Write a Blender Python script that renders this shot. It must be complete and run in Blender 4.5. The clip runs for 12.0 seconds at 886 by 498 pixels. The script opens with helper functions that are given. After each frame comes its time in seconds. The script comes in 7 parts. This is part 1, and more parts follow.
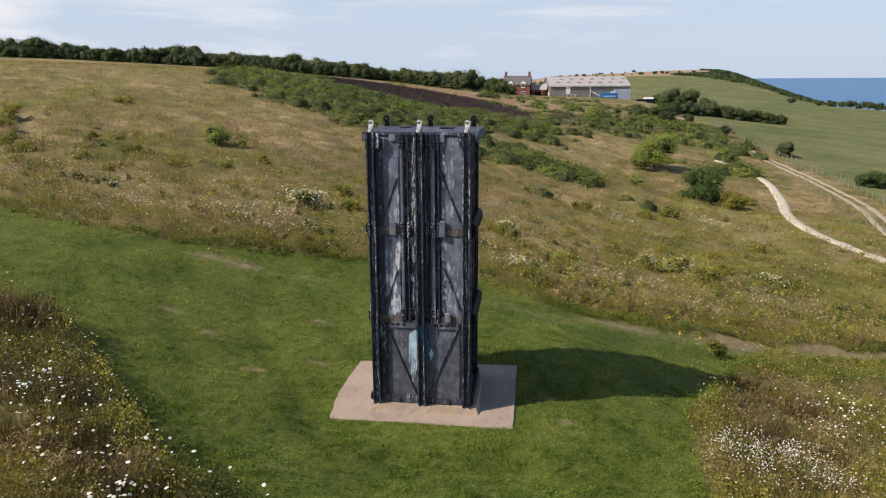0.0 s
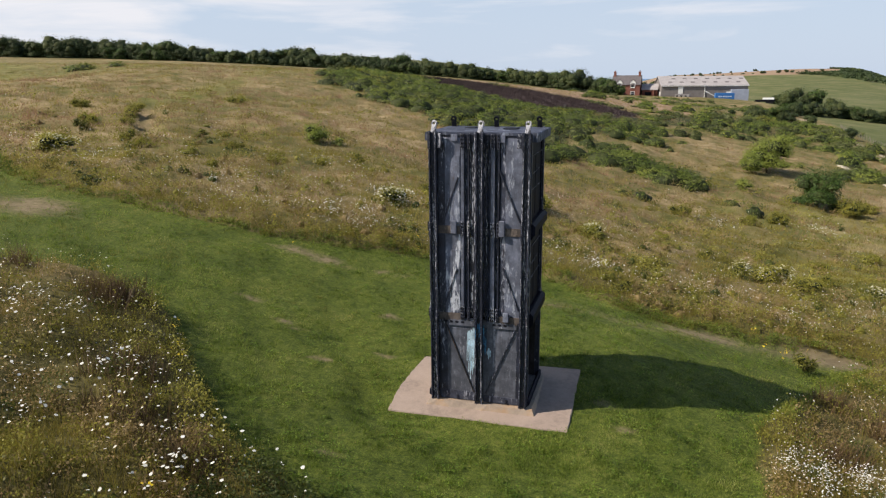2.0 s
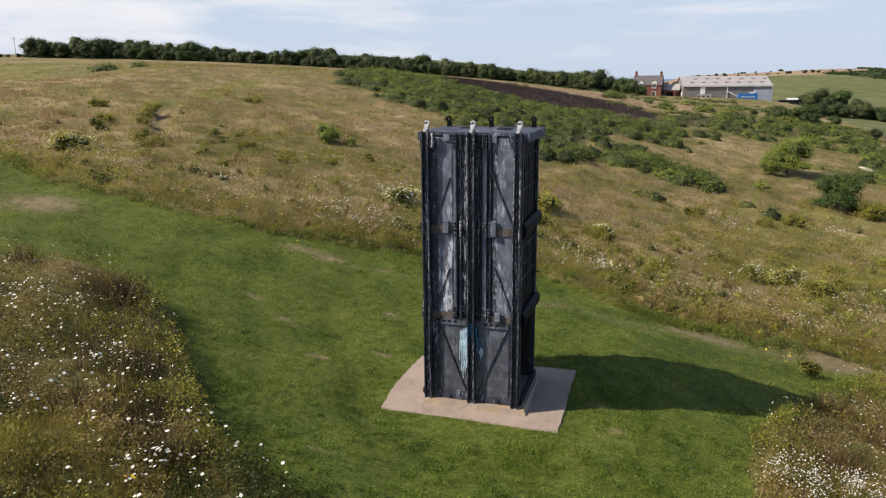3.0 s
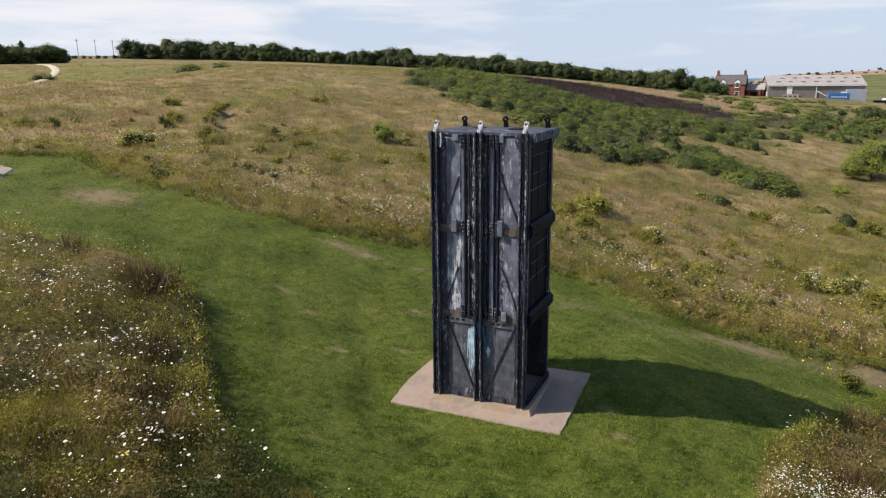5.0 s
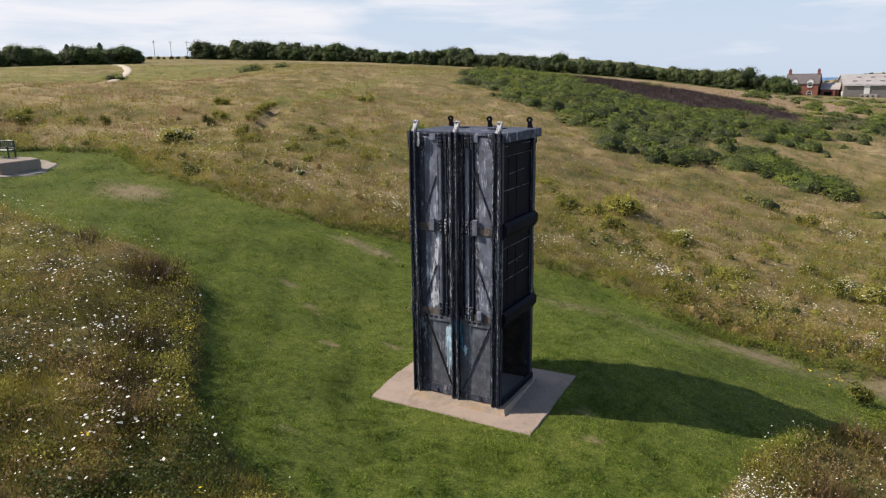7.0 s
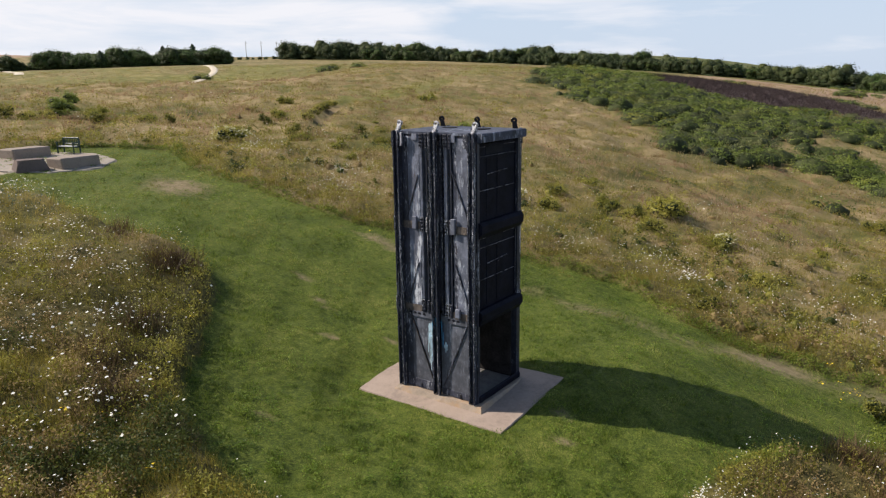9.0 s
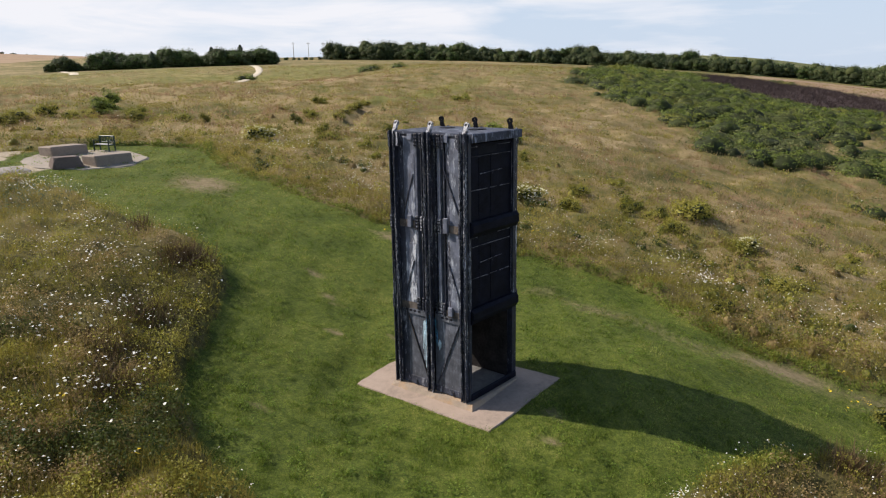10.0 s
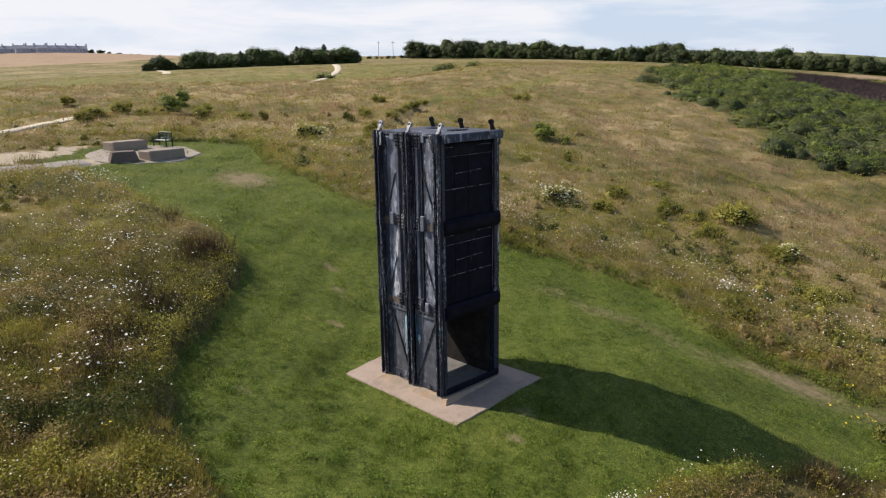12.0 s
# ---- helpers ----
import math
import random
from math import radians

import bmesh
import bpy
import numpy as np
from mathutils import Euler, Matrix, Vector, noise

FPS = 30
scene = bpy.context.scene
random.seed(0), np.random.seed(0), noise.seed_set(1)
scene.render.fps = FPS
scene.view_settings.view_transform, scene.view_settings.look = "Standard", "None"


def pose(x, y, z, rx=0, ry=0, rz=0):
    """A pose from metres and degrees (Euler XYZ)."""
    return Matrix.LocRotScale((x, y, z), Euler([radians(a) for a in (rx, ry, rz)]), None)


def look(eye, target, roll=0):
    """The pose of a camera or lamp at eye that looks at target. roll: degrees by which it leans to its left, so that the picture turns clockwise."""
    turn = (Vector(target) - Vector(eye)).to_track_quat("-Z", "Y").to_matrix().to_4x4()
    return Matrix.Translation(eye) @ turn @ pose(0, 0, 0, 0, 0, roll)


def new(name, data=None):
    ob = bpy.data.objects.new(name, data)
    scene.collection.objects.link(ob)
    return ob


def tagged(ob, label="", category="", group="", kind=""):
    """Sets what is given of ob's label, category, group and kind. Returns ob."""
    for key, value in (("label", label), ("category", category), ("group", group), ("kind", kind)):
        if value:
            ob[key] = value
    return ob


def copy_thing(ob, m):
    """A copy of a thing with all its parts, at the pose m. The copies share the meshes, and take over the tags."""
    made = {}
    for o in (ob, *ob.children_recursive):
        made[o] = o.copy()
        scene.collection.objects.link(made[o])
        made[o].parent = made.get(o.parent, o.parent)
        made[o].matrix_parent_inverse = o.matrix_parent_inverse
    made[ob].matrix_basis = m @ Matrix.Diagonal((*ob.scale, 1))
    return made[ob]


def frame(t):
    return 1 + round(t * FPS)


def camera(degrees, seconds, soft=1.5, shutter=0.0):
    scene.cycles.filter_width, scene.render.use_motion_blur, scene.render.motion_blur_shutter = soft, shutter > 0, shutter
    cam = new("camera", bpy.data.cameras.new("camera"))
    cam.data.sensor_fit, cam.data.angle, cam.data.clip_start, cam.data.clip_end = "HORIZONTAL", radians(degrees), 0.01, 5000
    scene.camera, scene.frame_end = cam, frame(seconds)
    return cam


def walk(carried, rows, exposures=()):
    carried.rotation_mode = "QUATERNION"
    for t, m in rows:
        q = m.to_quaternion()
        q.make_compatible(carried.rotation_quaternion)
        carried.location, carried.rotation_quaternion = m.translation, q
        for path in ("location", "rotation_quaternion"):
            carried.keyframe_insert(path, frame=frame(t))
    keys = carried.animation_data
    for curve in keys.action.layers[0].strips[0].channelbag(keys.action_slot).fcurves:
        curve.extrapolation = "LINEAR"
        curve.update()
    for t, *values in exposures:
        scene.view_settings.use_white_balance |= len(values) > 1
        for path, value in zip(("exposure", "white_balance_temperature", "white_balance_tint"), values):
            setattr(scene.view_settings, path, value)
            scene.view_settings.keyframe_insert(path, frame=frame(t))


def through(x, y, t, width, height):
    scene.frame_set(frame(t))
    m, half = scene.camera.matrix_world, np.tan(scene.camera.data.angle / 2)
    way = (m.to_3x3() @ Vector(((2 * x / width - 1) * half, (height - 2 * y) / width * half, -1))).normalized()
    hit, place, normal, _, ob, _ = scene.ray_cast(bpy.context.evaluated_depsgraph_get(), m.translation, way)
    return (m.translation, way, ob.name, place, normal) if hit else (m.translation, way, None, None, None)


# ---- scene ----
cam = camera(63.9, 12.0, soft=1.2)
PATH = [
    (0, (2.463, -15.095, 7.672), (2.206, -13.169, 7.198), -0.3),
    (0.5, (2.685, -15.107, 7.677), (2.328, -13.196, 7.205), -0.4),
    (1, (2.923, -15.088, 7.681), (2.483, -13.195, 7.209), -0.4),
    (1.5, (3.202, -15.071, 7.681), (2.698, -13.194, 7.209), -0.5),
    (2, (3.462, -15.058, 7.682), (2.92, -13.191, 7.21), -0.5),
    (2.5, (3.784, -15.005, 7.681), (3.214, -13.147, 7.21), -0.5),
    (3, (4.09, -14.944, 7.679), (3.493, -13.094, 7.208), -0.5),
    (5, (5.56, -14.581, 7.682), (4.768, -12.806, 7.212), -0.6),
    (5.5, (5.95, -14.425, 7.682), (5.124, -12.665, 7.211), -0.6),
    (6, (6.431, -14.228, 7.674), (5.563, -12.489, 7.204), -0.7),
    (6.5, (6.879, -14.059, 7.671), (5.972, -12.339, 7.201), -0.7),
    (8.5, (8.985, -13.139, 7.69), (7.894, -11.531, 7.221), -0.8),
    (9, (9.478, -12.871, 7.696), (8.338, -11.296, 7.226), -0.9),
    (9.5, (10.037, -12.599, 7.694), (8.846, -11.062, 7.226), -0.9),
    (10, (10.518, -12.326, 7.694), (9.281, -10.825, 7.226), -0.9),
    (10.5, (11.078, -11.997, 7.696), (9.791, -10.54, 7.228), -0.9),
    (11, (11.577, -11.7, 7.699), (10.248, -10.281, 7.231), -0.9),
    (11.5, (12.13, -11.331, 7.712), (10.753, -9.958, 7.245), -0.9),
    (12, (12.589, -10.993, 7.736), (11.186, -9.647, 7.267), -0.9),
]
walk(cam, [(t, look(e, a, r)) for t, e, a, r in PATH], exposures=[(0, 0.19, 6850, 13), (5, 0.25, 6850, 13), (12, 0.28, 6850, 13)])

# ---- world and sun ----
SUN_AZ, SUN_EL = radians(206.5), radians(42)          # the sun stands to the south-west, 42 degrees up
sun_way = Vector((math.cos(SUN_AZ) * math.cos(SUN_EL), math.sin(SUN_AZ) * math.cos(SUN_EL), math.sin(SUN_EL)))
sun = new("sun", bpy.data.lights.new("sun", "SUN"))
sun.data.energy, sun.data.angle, sun.data.color = 4.9, radians(0.53), (1.0, 0.94, 0.85)
sun.matrix_world = look(sun_way * 200, (0, 0, 0))

world = bpy.data.worlds.new("world")
scene.world = world
world.use_nodes = True
wt = world.node_tree
wt.nodes.clear()
w_out = wt.nodes.new("ShaderNodeOutputWorld")
w_bg = wt.nodes.new("ShaderNodeBackground")
w_sky = wt.nodes.new("ShaderNodeTexSky")
w_sky.sky_type, w_sky.sun_disc = "NISHITA", False
w_sky.sun_elevation, w_sky.sun_rotation = SUN_EL, radians(90) - SUN_AZ
w_sky.altitude, w_sky.air_density, w_sky.dust_density, w_sky.ozone_density = 60, 1.0, 0.6, 2.6
w_geo = wt.nodes.new("ShaderNodeTexCoord")
w_map = wt.nodes.new("ShaderNodeMapping")
w_map.inputs["Scale"].default_value = (1.0, 1.0, 6.5)
w_noise = wt.nodes.new("ShaderNodeTexNoise")
w_noise.inputs["Scale"].default_value, w_noise.inputs["Detail"].default_value = 4.2, 10.0
w_noise.inputs["Roughness"].default_value, w_noise.inputs["Distortion"].default_value = 0.56, 0.35
w_sep = wt.nodes.new("ShaderNodeSeparateXYZ")
w_bias = wt.nodes.new("ShaderNodeMath")
w_bias.operation, w_bias.inputs[1].default_value = "MULTIPLY_ADD", -0.34   # cloud thickens towards the west
w_ramp = wt.nodes.new("ShaderNodeValToRGB")
w_ramp.color_ramp.elements[0].position, w_ramp.color_ramp.elements[1].position = 0.56, 0.84
w_mix = wt.nodes.new("ShaderNodeMix")
w_mix.data_type = "RGBA"
w_mix.inputs["B"].default_value = (6.0, 6.35, 6.95, 1)
wt.links.new(w_geo.outputs["Generated"], w_map.inputs["Vector"])
wt.links.new(w_map.outputs["Vector"], w_noise.inputs["Vector"])
wt.links.new(w_geo.outputs["Generated"], w_sep.inputs[0])
wt.links.new(w_sep.outputs["X"], w_bias.inputs[0])
wt.links.new(w_noise.outputs["Fac"], w_bias.inputs[2])
wt.links.new(w_bias.outputs[0], w_ramp.inputs["Fac"])
wt.links.new(w_ramp.outputs["Color"], w_mix.inputs["Factor"])
w_haze = wt.nodes.new("ShaderNodeMix")                      # pale summer haze low over the land
w_haze.data_type = "RGBA"
w_haze.inputs["B"].default_value = (4.0, 4.95, 6.3, 1)
w_low = wt.nodes.new("ShaderNodeMapRange")
w_low.interpolation_type = "SMOOTHSTEP"
for key, v in (("From Min", 0.55), ("From Max", 0.0), ("To Min", 0.0), ("To Max", 0.92)):
    w_low.inputs[key].default_value = v
wt.links.new(w_sep.outputs["Z"], w_low.inputs["Value"])
wt.links.new(w_low.outputs["Result"], w_haze.inputs["Factor"])
wt.links.new(w_sky.outputs["Color"], w_haze.inputs["A"])
wt.links.new(w_haze.outputs["Result"], w_mix.inputs["A"])
wt.links.new(w_mix.outputs["Result"], w_bg.inputs["Color"])
w_bg.inputs["Strength"].default_value = 0.118
wt.links.new(w_bg.outputs["Background"], w_out.inputs["Surface"])

# ---- materials ----
class Mat:
    """A small builder of node materials."""

    def __init__(self, name, rough=0.7, metal=0.0, spec=0.4):
        self.m = bpy.data.materials.new(name)
        self.m.use_nodes = True
        self.t = self.m.node_tree
        self.b = self.t.nodes["Principled BSDF"]
        self.b.inputs["Roughness"].default_value = rough
        self.b.inputs["Metallic"].default_value = metal
        self.b.inputs["Specular IOR Level"].default_value = spec
        self.co = None

    def node(self, kind, **sets):
        n = self.t.nodes.new(kind)
        for k, v in sets.items():
            n.inputs[k].default_value = v
        return n

    def link(self, a, b):
        self.t.links.new(a, b)

    def coords(self):
        if self.co is None:
            self.co = self.node("ShaderNodeTexCoord").outputs["Object"]
        return self.co

    def noise(self, scale, detail=4.0, rough=0.55, stretch=None, world=False):
        n = self.node("ShaderNodeTexNoise", Scale=scale, Detail=detail, Roughness=rough)
        src = self.node("ShaderNodeNewGeometry").outputs["Position"] if world else self.coords()
        if stretch:
            mp = self.node("ShaderNodeMapping", Scale=stretch)
            self.link(src, mp.inputs["Vector"])
            src = mp.outputs["Vector"]
        self.link(src, n.inputs["Vector"])
        return n.outputs["Fac"]

    def ramp(self, fac, stops):
        r = self.node("ShaderNodeValToRGB")
        e = r.color_ramp.elements
        while len(e) < len(stops):
            e.new(0.5)
        for i, (p, c) in enumerate(stops):
            e[i].position = p
            e[i].color = (c, c, c, 1) if isinstance(c, (int, float)) else (*c, 1)
        self.link(fac, r.inputs["Fac"])
        return r.outputs["Color"]

    def mix(self, fac, a, b, blend="MIX"):
        n = self.node("ShaderNodeMix")
        n.data_type, n.blend_type = "RGBA", blend
        for key, v in (("Factor", fac), ("A", a), ("B", b)):
            if isinstance(v, bpy.types.NodeSocket):
                self.link(v, n.inputs[key])
            elif key == "Factor":
                n.inputs[key].default_value = v
            else:
                n.inputs[key].default_value = (*v, 1)
        return n.outputs["Result"]

    def math(self, op, a, b=0.0, c=None):
        n = self.node("ShaderNodeMath")
        n.operation = op
        for i, v in enumerate((a, b) if c is None else (a, b, c)):
            if isinstance(v, bpy.types.NodeSocket):
                self.link(v, n.inputs[i])
            else:
                n.inputs[i].default_value = v
        return n.outputs[0]

    def attr(self, name):
        n = self.node("ShaderNodeAttribute")
        n.attribute_name = name
        s = self.node("ShaderNodeSeparateColor")
        self.link(n.outputs["Color"], s.inputs[0])
        return s.outputs

    def island(self):
        return self.node("ShaderNodeNewGeometry").outputs["Random Per Island"]

    def chance(self):
        return self.node("ShaderNodeObjectInfo").outputs["Random"]

    def bump(self, h, strength=0.4, dist=0.02):
        n = self.node("ShaderNodeBump", Strength=strength, Distance=dist)
        self.link(h, n.inputs["Height"])
        self.link(n.outputs["Normal"], self.b.inputs["Normal"])

    def done(self, colour, rough=None):
        if isinstance(colour, bpy.types.NodeSocket):
            self.link(colour, self.b.inputs["Base Color"])
        else:
            self.b.inputs["Base Color"].default_value = (*colour, 1)
        if rough is not None:
            self.link(rough, self.b.inputs["Roughness"])
        return self.m


def leaf_like(name, stops, big=0.12, rough=0.55, through=0.42, own=0.55, gain=1.6, mood=0.0):
    """Blades and leaves: colour varies from piece to piece and in broad drifts; light passes through a little."""
    k = Mat(name, rough, spec=0.25)
    n = k.noise(big, 6, 0.65, world=True)
    f = k.math("MULTIPLY_ADD", k.island(), own, k.math("MULTIPLY_ADD", n, gain, 0.5 - 0.5 * gain - 0.5 * own - 0.5 * mood))
    if mood:
        f = k.math("MULTIPLY_ADD", k.chance(), mood, f)
    c = k.ramp(f, stops)
    k.done(c)
    if through:
        t = k.node("ShaderNodeBsdfTranslucent")
        k.link(c, t.inputs["Color"])
        s = k.node("ShaderNodeMixShader")
        s.inputs[0].default_value = through
        k.link(k.b.outputs[0], s.inputs[1])
        k.link(t.outputs[0], s.inputs[2])
        k.link(s.outputs[0], k.t.nodes["Material Output"].inputs["Surface"])
    return k.m


def plain(name, colour, rough=0.6, metal=0.0, vary=0.18, scale=6.0, bump=0.0, spec=0.3):
    """One paint or stone with soft mottling at two scales."""
    k = Mat(name, rough, metal, spec)
    a = k.noise(scale, 5, 0.6)
    b = k.noise(scale * 7, 3, 0.6)
    f = k.math("MULTIPLY_ADD", b, 0.4, k.math("MULTIPLY", a, 0.6))
    lo = tuple(c * (1 - vary * 1.6) for c in colour)
    hi = tuple(min(1, c * (1 + vary * 1.2)) for c in colour)
    if bump:
        k.bump(f, bump, 0.01)
    return k.done(k.ramp(f, [(0.3, lo), (0.7, hi)]))


def worn_paint(name, dark, bare, amount, streak=(3.0, 3.0, 0.5), rough=0.5, fleck_size=26.0, spec=0.28, soft=0.035, depth=0.38):
    """Weathered paint on steel: worn-through flecks, blotches, long vertical streaks, scratches and a little rust."""
    k = Mat(name, rough, 0.0, spec)
    broad = k.noise(2.0, 6, 0.65, streak)
    fleck = k.noise(fleck_size, 8, 0.75, (1, 1, 0.30))
    fine = k.noise(75, 3, 0.6)
    blotch = k.noise(4.5, 8, 0.7)
    f = k.math("MULTIPLY_ADD", fleck, 0.6, k.math("MULTIPLY", broad, 0.5))
    worn = k.ramp(f, [(amount, 0.0), (amount + soft, 1.0)])
    mood = k.math("MULTIPLY_ADD", blotch, 0.6, k.math("MULTIPLY", k.noise(1.6, 7, 0.65, streak), 0.4))
    tone = k.ramp(mood, [(0.34, tuple(c * depth for c in dark)), (0.5, dark), (0.62, tuple(c * 1.75 for c in dark))])
    grey = k.ramp(fine, [(0.3, tuple(c * 0.6 for c in bare)), (0.7, tuple(c * 1.2 for c in bare))])
    scratch = k.ramp(k.noise(9, 5, 0.8, (6, 6, 0.35)), [(0.60, 0.0), (0.68, 0.45)])
    c = k.mix(scratch, tone, tuple(0.5 * v + 0.5 * u for v, u in zip(dark, bare)))
    c = k.mix(worn, c, grey)
    rust = k.ramp(k.noise(3.1, 6, 0.7, (4, 4, 0.8)), [(0.62, 0.0), (0.72, 0.75)])
    c = k.mix(rust, c, (0.085, 0.047, 0.030))
    k.bump(k.math("ADD", f, k.math("MULTIPLY", fine, 0.25)), 0.4, 0.008)
    return k.done(c, k.ramp(f, [(0.35, rough), (0.8, rough + 0.3)]))


BLACK = worn_paint("black gloss paint", (0.016, 0.019, 0.033), (0.27, 0.285, 0.34), 0.610, spec=0.45, rough=0.40)
RAILPAINT = worn_paint("chipped black rail paint", (0.017, 0.020, 0.034), (0.50, 0.51, 0.55), 0.590, (7, 7, 0.3), 0.40, 38.0, 0.45)
WEBPAINT = worn_paint("chipped black web paint", (0.016, 0.018, 0.027), (0.48, 0.50, 0.54), 0.565, (9, 9, 0.3), 0.45, 24.0)
PANEL = worn_paint("weathered grey-black plate", (0.108, 0.119, 0.155), (0.44, 0.47, 0.53), 0.592, (3.0, 3.0, 0.5), 0.5, 12.0, soft=0.07, depth=0.5)
FLAKED = worn_paint("badly flaking grey plate", (0.092, 0.102, 0.134), (0.55, 0.57, 0.62), 0.555, (3.0, 3.0, 0.5), 0.5, 10.0, soft=0.05, depth=0.5)
LOWPANEL = worn_paint("scuffed dark grey plate", (0.080, 0.086, 0.106), (0.30, 0.31, 0.35), 0.600, (5.0, 5.0, 0.3), 0.5, 18.0, soft=0.07, depth=0.5)
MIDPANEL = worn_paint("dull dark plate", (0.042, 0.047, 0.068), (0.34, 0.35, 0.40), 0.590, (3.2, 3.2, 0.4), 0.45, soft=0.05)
RUSTPLATE = worn_paint("brown rusting plate", (0.080, 0.066, 0.058), (0.22, 0.18, 0.15), 0.58, (2.0, 2.0, 1.0), 0.7, 12.0, soft=0.08, depth=0.6)
ROOFPAINT = worn_paint("blue-black roof paint", (0.040, 0.046, 0.068), (0.28, 0.31, 0.38), 0.590, (1.2, 1.2, 1.2), 0.5, 9.0, soft=0.08)
LUGPAINT = worn_paint("chalky white lug paint", (0.54, 0.54, 0.57), (0.05, 0.05, 0.06), 0.535, (2, 2, 2), 0.55, 30.0)
TAR = plain("tarry black steel", (0.010, 0.011, 0.016), 0.7, vary=0.4, scale=5, bump=0.3, spec=0.12)
GATE = plain("black gate paint", (0.0085, 0.0092, 0.0165), 0.6, vary=0.5, scale=4, bump=0.25, spec=0.07)
RUSTBAR = worn_paint("rusting brace paint", (0.020, 0.018, 0.020), (0.12, 0.075, 0.05), 0.60, (6, 6, 0.4), 0.6, 18.0)
DARKLINING = plain("dark inner lining", (0.034, 0.031, 0.031), 0.9, vary=0.4, scale=3, spec=0.0)
SCUFF = worn_paint("scuffed gate edge", (0.020, 0.021, 0.028), (0.24, 0.25, 0.29), 0.50, (1.2, 1.2, 1.2), 0.6, 9.0, soft=0.12)
FLOORSTEEL = plain("dusty deck plate", (0.15, 0.145, 0.14), 0.85, vary=0.3, scale=4, bump=0.3)
BLUEPAINT = worn_paint("pale blue splashed paint", (0.44, 0.60, 0.69), (0.10, 0.14, 0.18), 0.60, (14, 14, 0.3), 0.5, depth=0.75)
BLUEDEEP = worn_paint("mid blue splashed paint", (0.05, 0.20, 0.36), (0.03, 0.04, 0.06), 0.50, (8, 8, 0.6), 0.5)


def concrete(name, base, warm=0.0):
    k = Mat(name, 0.85, spec=0.3)
    a = k.noise(1.3, 6, 0.65)
    b = k.noise(9, 5, 0.65)
    g = k.noise(70, 3, 0.6)
    f = k.math("MULTIPLY_ADD", b, 0.4, k.math("MULTIPLY", a, 0.6))
    c = k.ramp(f, [(0.30, tuple(v * 0.60 for v in base)), (0.5, base), (0.70, tuple(min(1, v * 1.18) for v in base))])
    c = k.mix(k.ramp(g, [(0.35, 0.35), (0.6, 0.0)]), c, tuple(v * 0.6 for v in base))
    if warm:
        c = k.mix(k.ramp(k.noise(2.7, 5, 0.7), [(0.5, 0.0), (0.68, warm)]), c, (0.36, 0.22, 0.11))
    k.bump(k.math("ADD", k.math("MULTIPLY", b, 0.6), k.math("MULTIPLY", g, 0.25)), 0.5, 0.015)
    return k.done(c)


SLAB = concrete("pinkish weathered concrete", (0.335, 0.262, 0.212))
PLINTH = concrete("rust-stained concrete", (0.33, 0.265, 0.205), 0.6)
BLOCK = concrete("grey-brown cast block", (0.29, 0.235, 0.19))
PAVING = concrete("pale gravelly paving", (0.33, 0.285, 0.235))
ROCK = concrete("dark red-brown boulder stone", (0.145, 0.110, 0.095))

# ---- the lie of the land ----
SLAB_RIM = [(-2.12, -0.56), (2.07, -0.56), (2.05, 2.53), (-2.12, 2.38), (-2.19, 1.56), (-2.235, 0.8), (-2.20, 0.1)]
SLAB_Z, SLAB_TILT = 0.03, 0.06
BASE = -2.69
HILLS = [(0, 0, 7, -0.55), (3, 4, 4, 1.1), (-3, 1, 4, -0.48), (2, -3, 4, -0.22), (-5, -10, 9, -0.22), (-11, -2, 9, 0.79),
         (-8, 7, 9, -0.56), (0, 11, 9, 0.42), (8, 7, 9, -0.91), (11, -2, 9, 0.32), (5, -10, 9, 0.88), (-27, -5, 17, 1.66),
         (-26, 8, 17, -2.9), (-20, 19, 17, 2.78), (-9, 25, 17, 1.37), (3, 27, 17, -2.9), (15, 23, 17, 1.98), (23, 14, 17, -0.85)]
HILLS += [(-60, 0, 38, 4.78), (-53, 28, 38, -5.18), (-34, 50, 38, 5.42), (-6, 60, 38, -1.42), (22, 56, 38, -4.91), (46, 39, 38, 1.46),
         (-126, 34, 75, 1.93), (-92, 92, 75, 1.62), (-34, 126, 75, 3.58), (34, 126, 75, 0.56), (92, 92, 75, -4.32), (-280, 75, 150, -2.59),
         (-205, 205, 150, 5.64), (-75, 280, 150, -0.48), (75, 280, 150, -4.45), (205, 205, 150, -4.99)]
HILLS += [(-752, 274, 420, 13.6), (-207, 773, 420, 29.13), (514, 613, 420, -24.42), (190, 1180, 260, 9.31), (-560, 140, 150, 7.58), (330, 860, 160, -12.39), (-770, 185, 130, 16.0), (-20, 238, 17, -1.0), (31, 240, 17, 2.1)]


def smooth(a, b, v):
    s = np.clip((np.asarray(v, float) - a) / (b - a), 0, 1)
    return s * s * (3 - 2 * s)


def inside(x, y, poly):
    """Signed distance to a closed outline, positive inside."""
    x, y = np.asarray(x, float), np.asarray(y, float)
    d = np.full(x.shape, 1e9)
    odd = np.zeros(x.shape, bool)
    n = len(poly)
    for i in range(n):
        (ax, ay), (bx, by) = poly[i], poly[(i + 1) % n]
        ex, ey = bx - ax, by - ay
        t = np.clip(((x - ax) * ex + (y - ay) * ey) / (ex * ex + ey * ey), 0, 1)
        d = np.minimum(d, np.hypot(x - ax - t * ex, y - ay - t * ey))
        cross = (ay > y) != (by > y)
        with np.errstate(divide="ignore", invalid="ignore"):
            odd ^= cross & (x < ax + (y - ay) * ex / (ey if ey else 1e-9))
    return np.where(odd, d, -d)


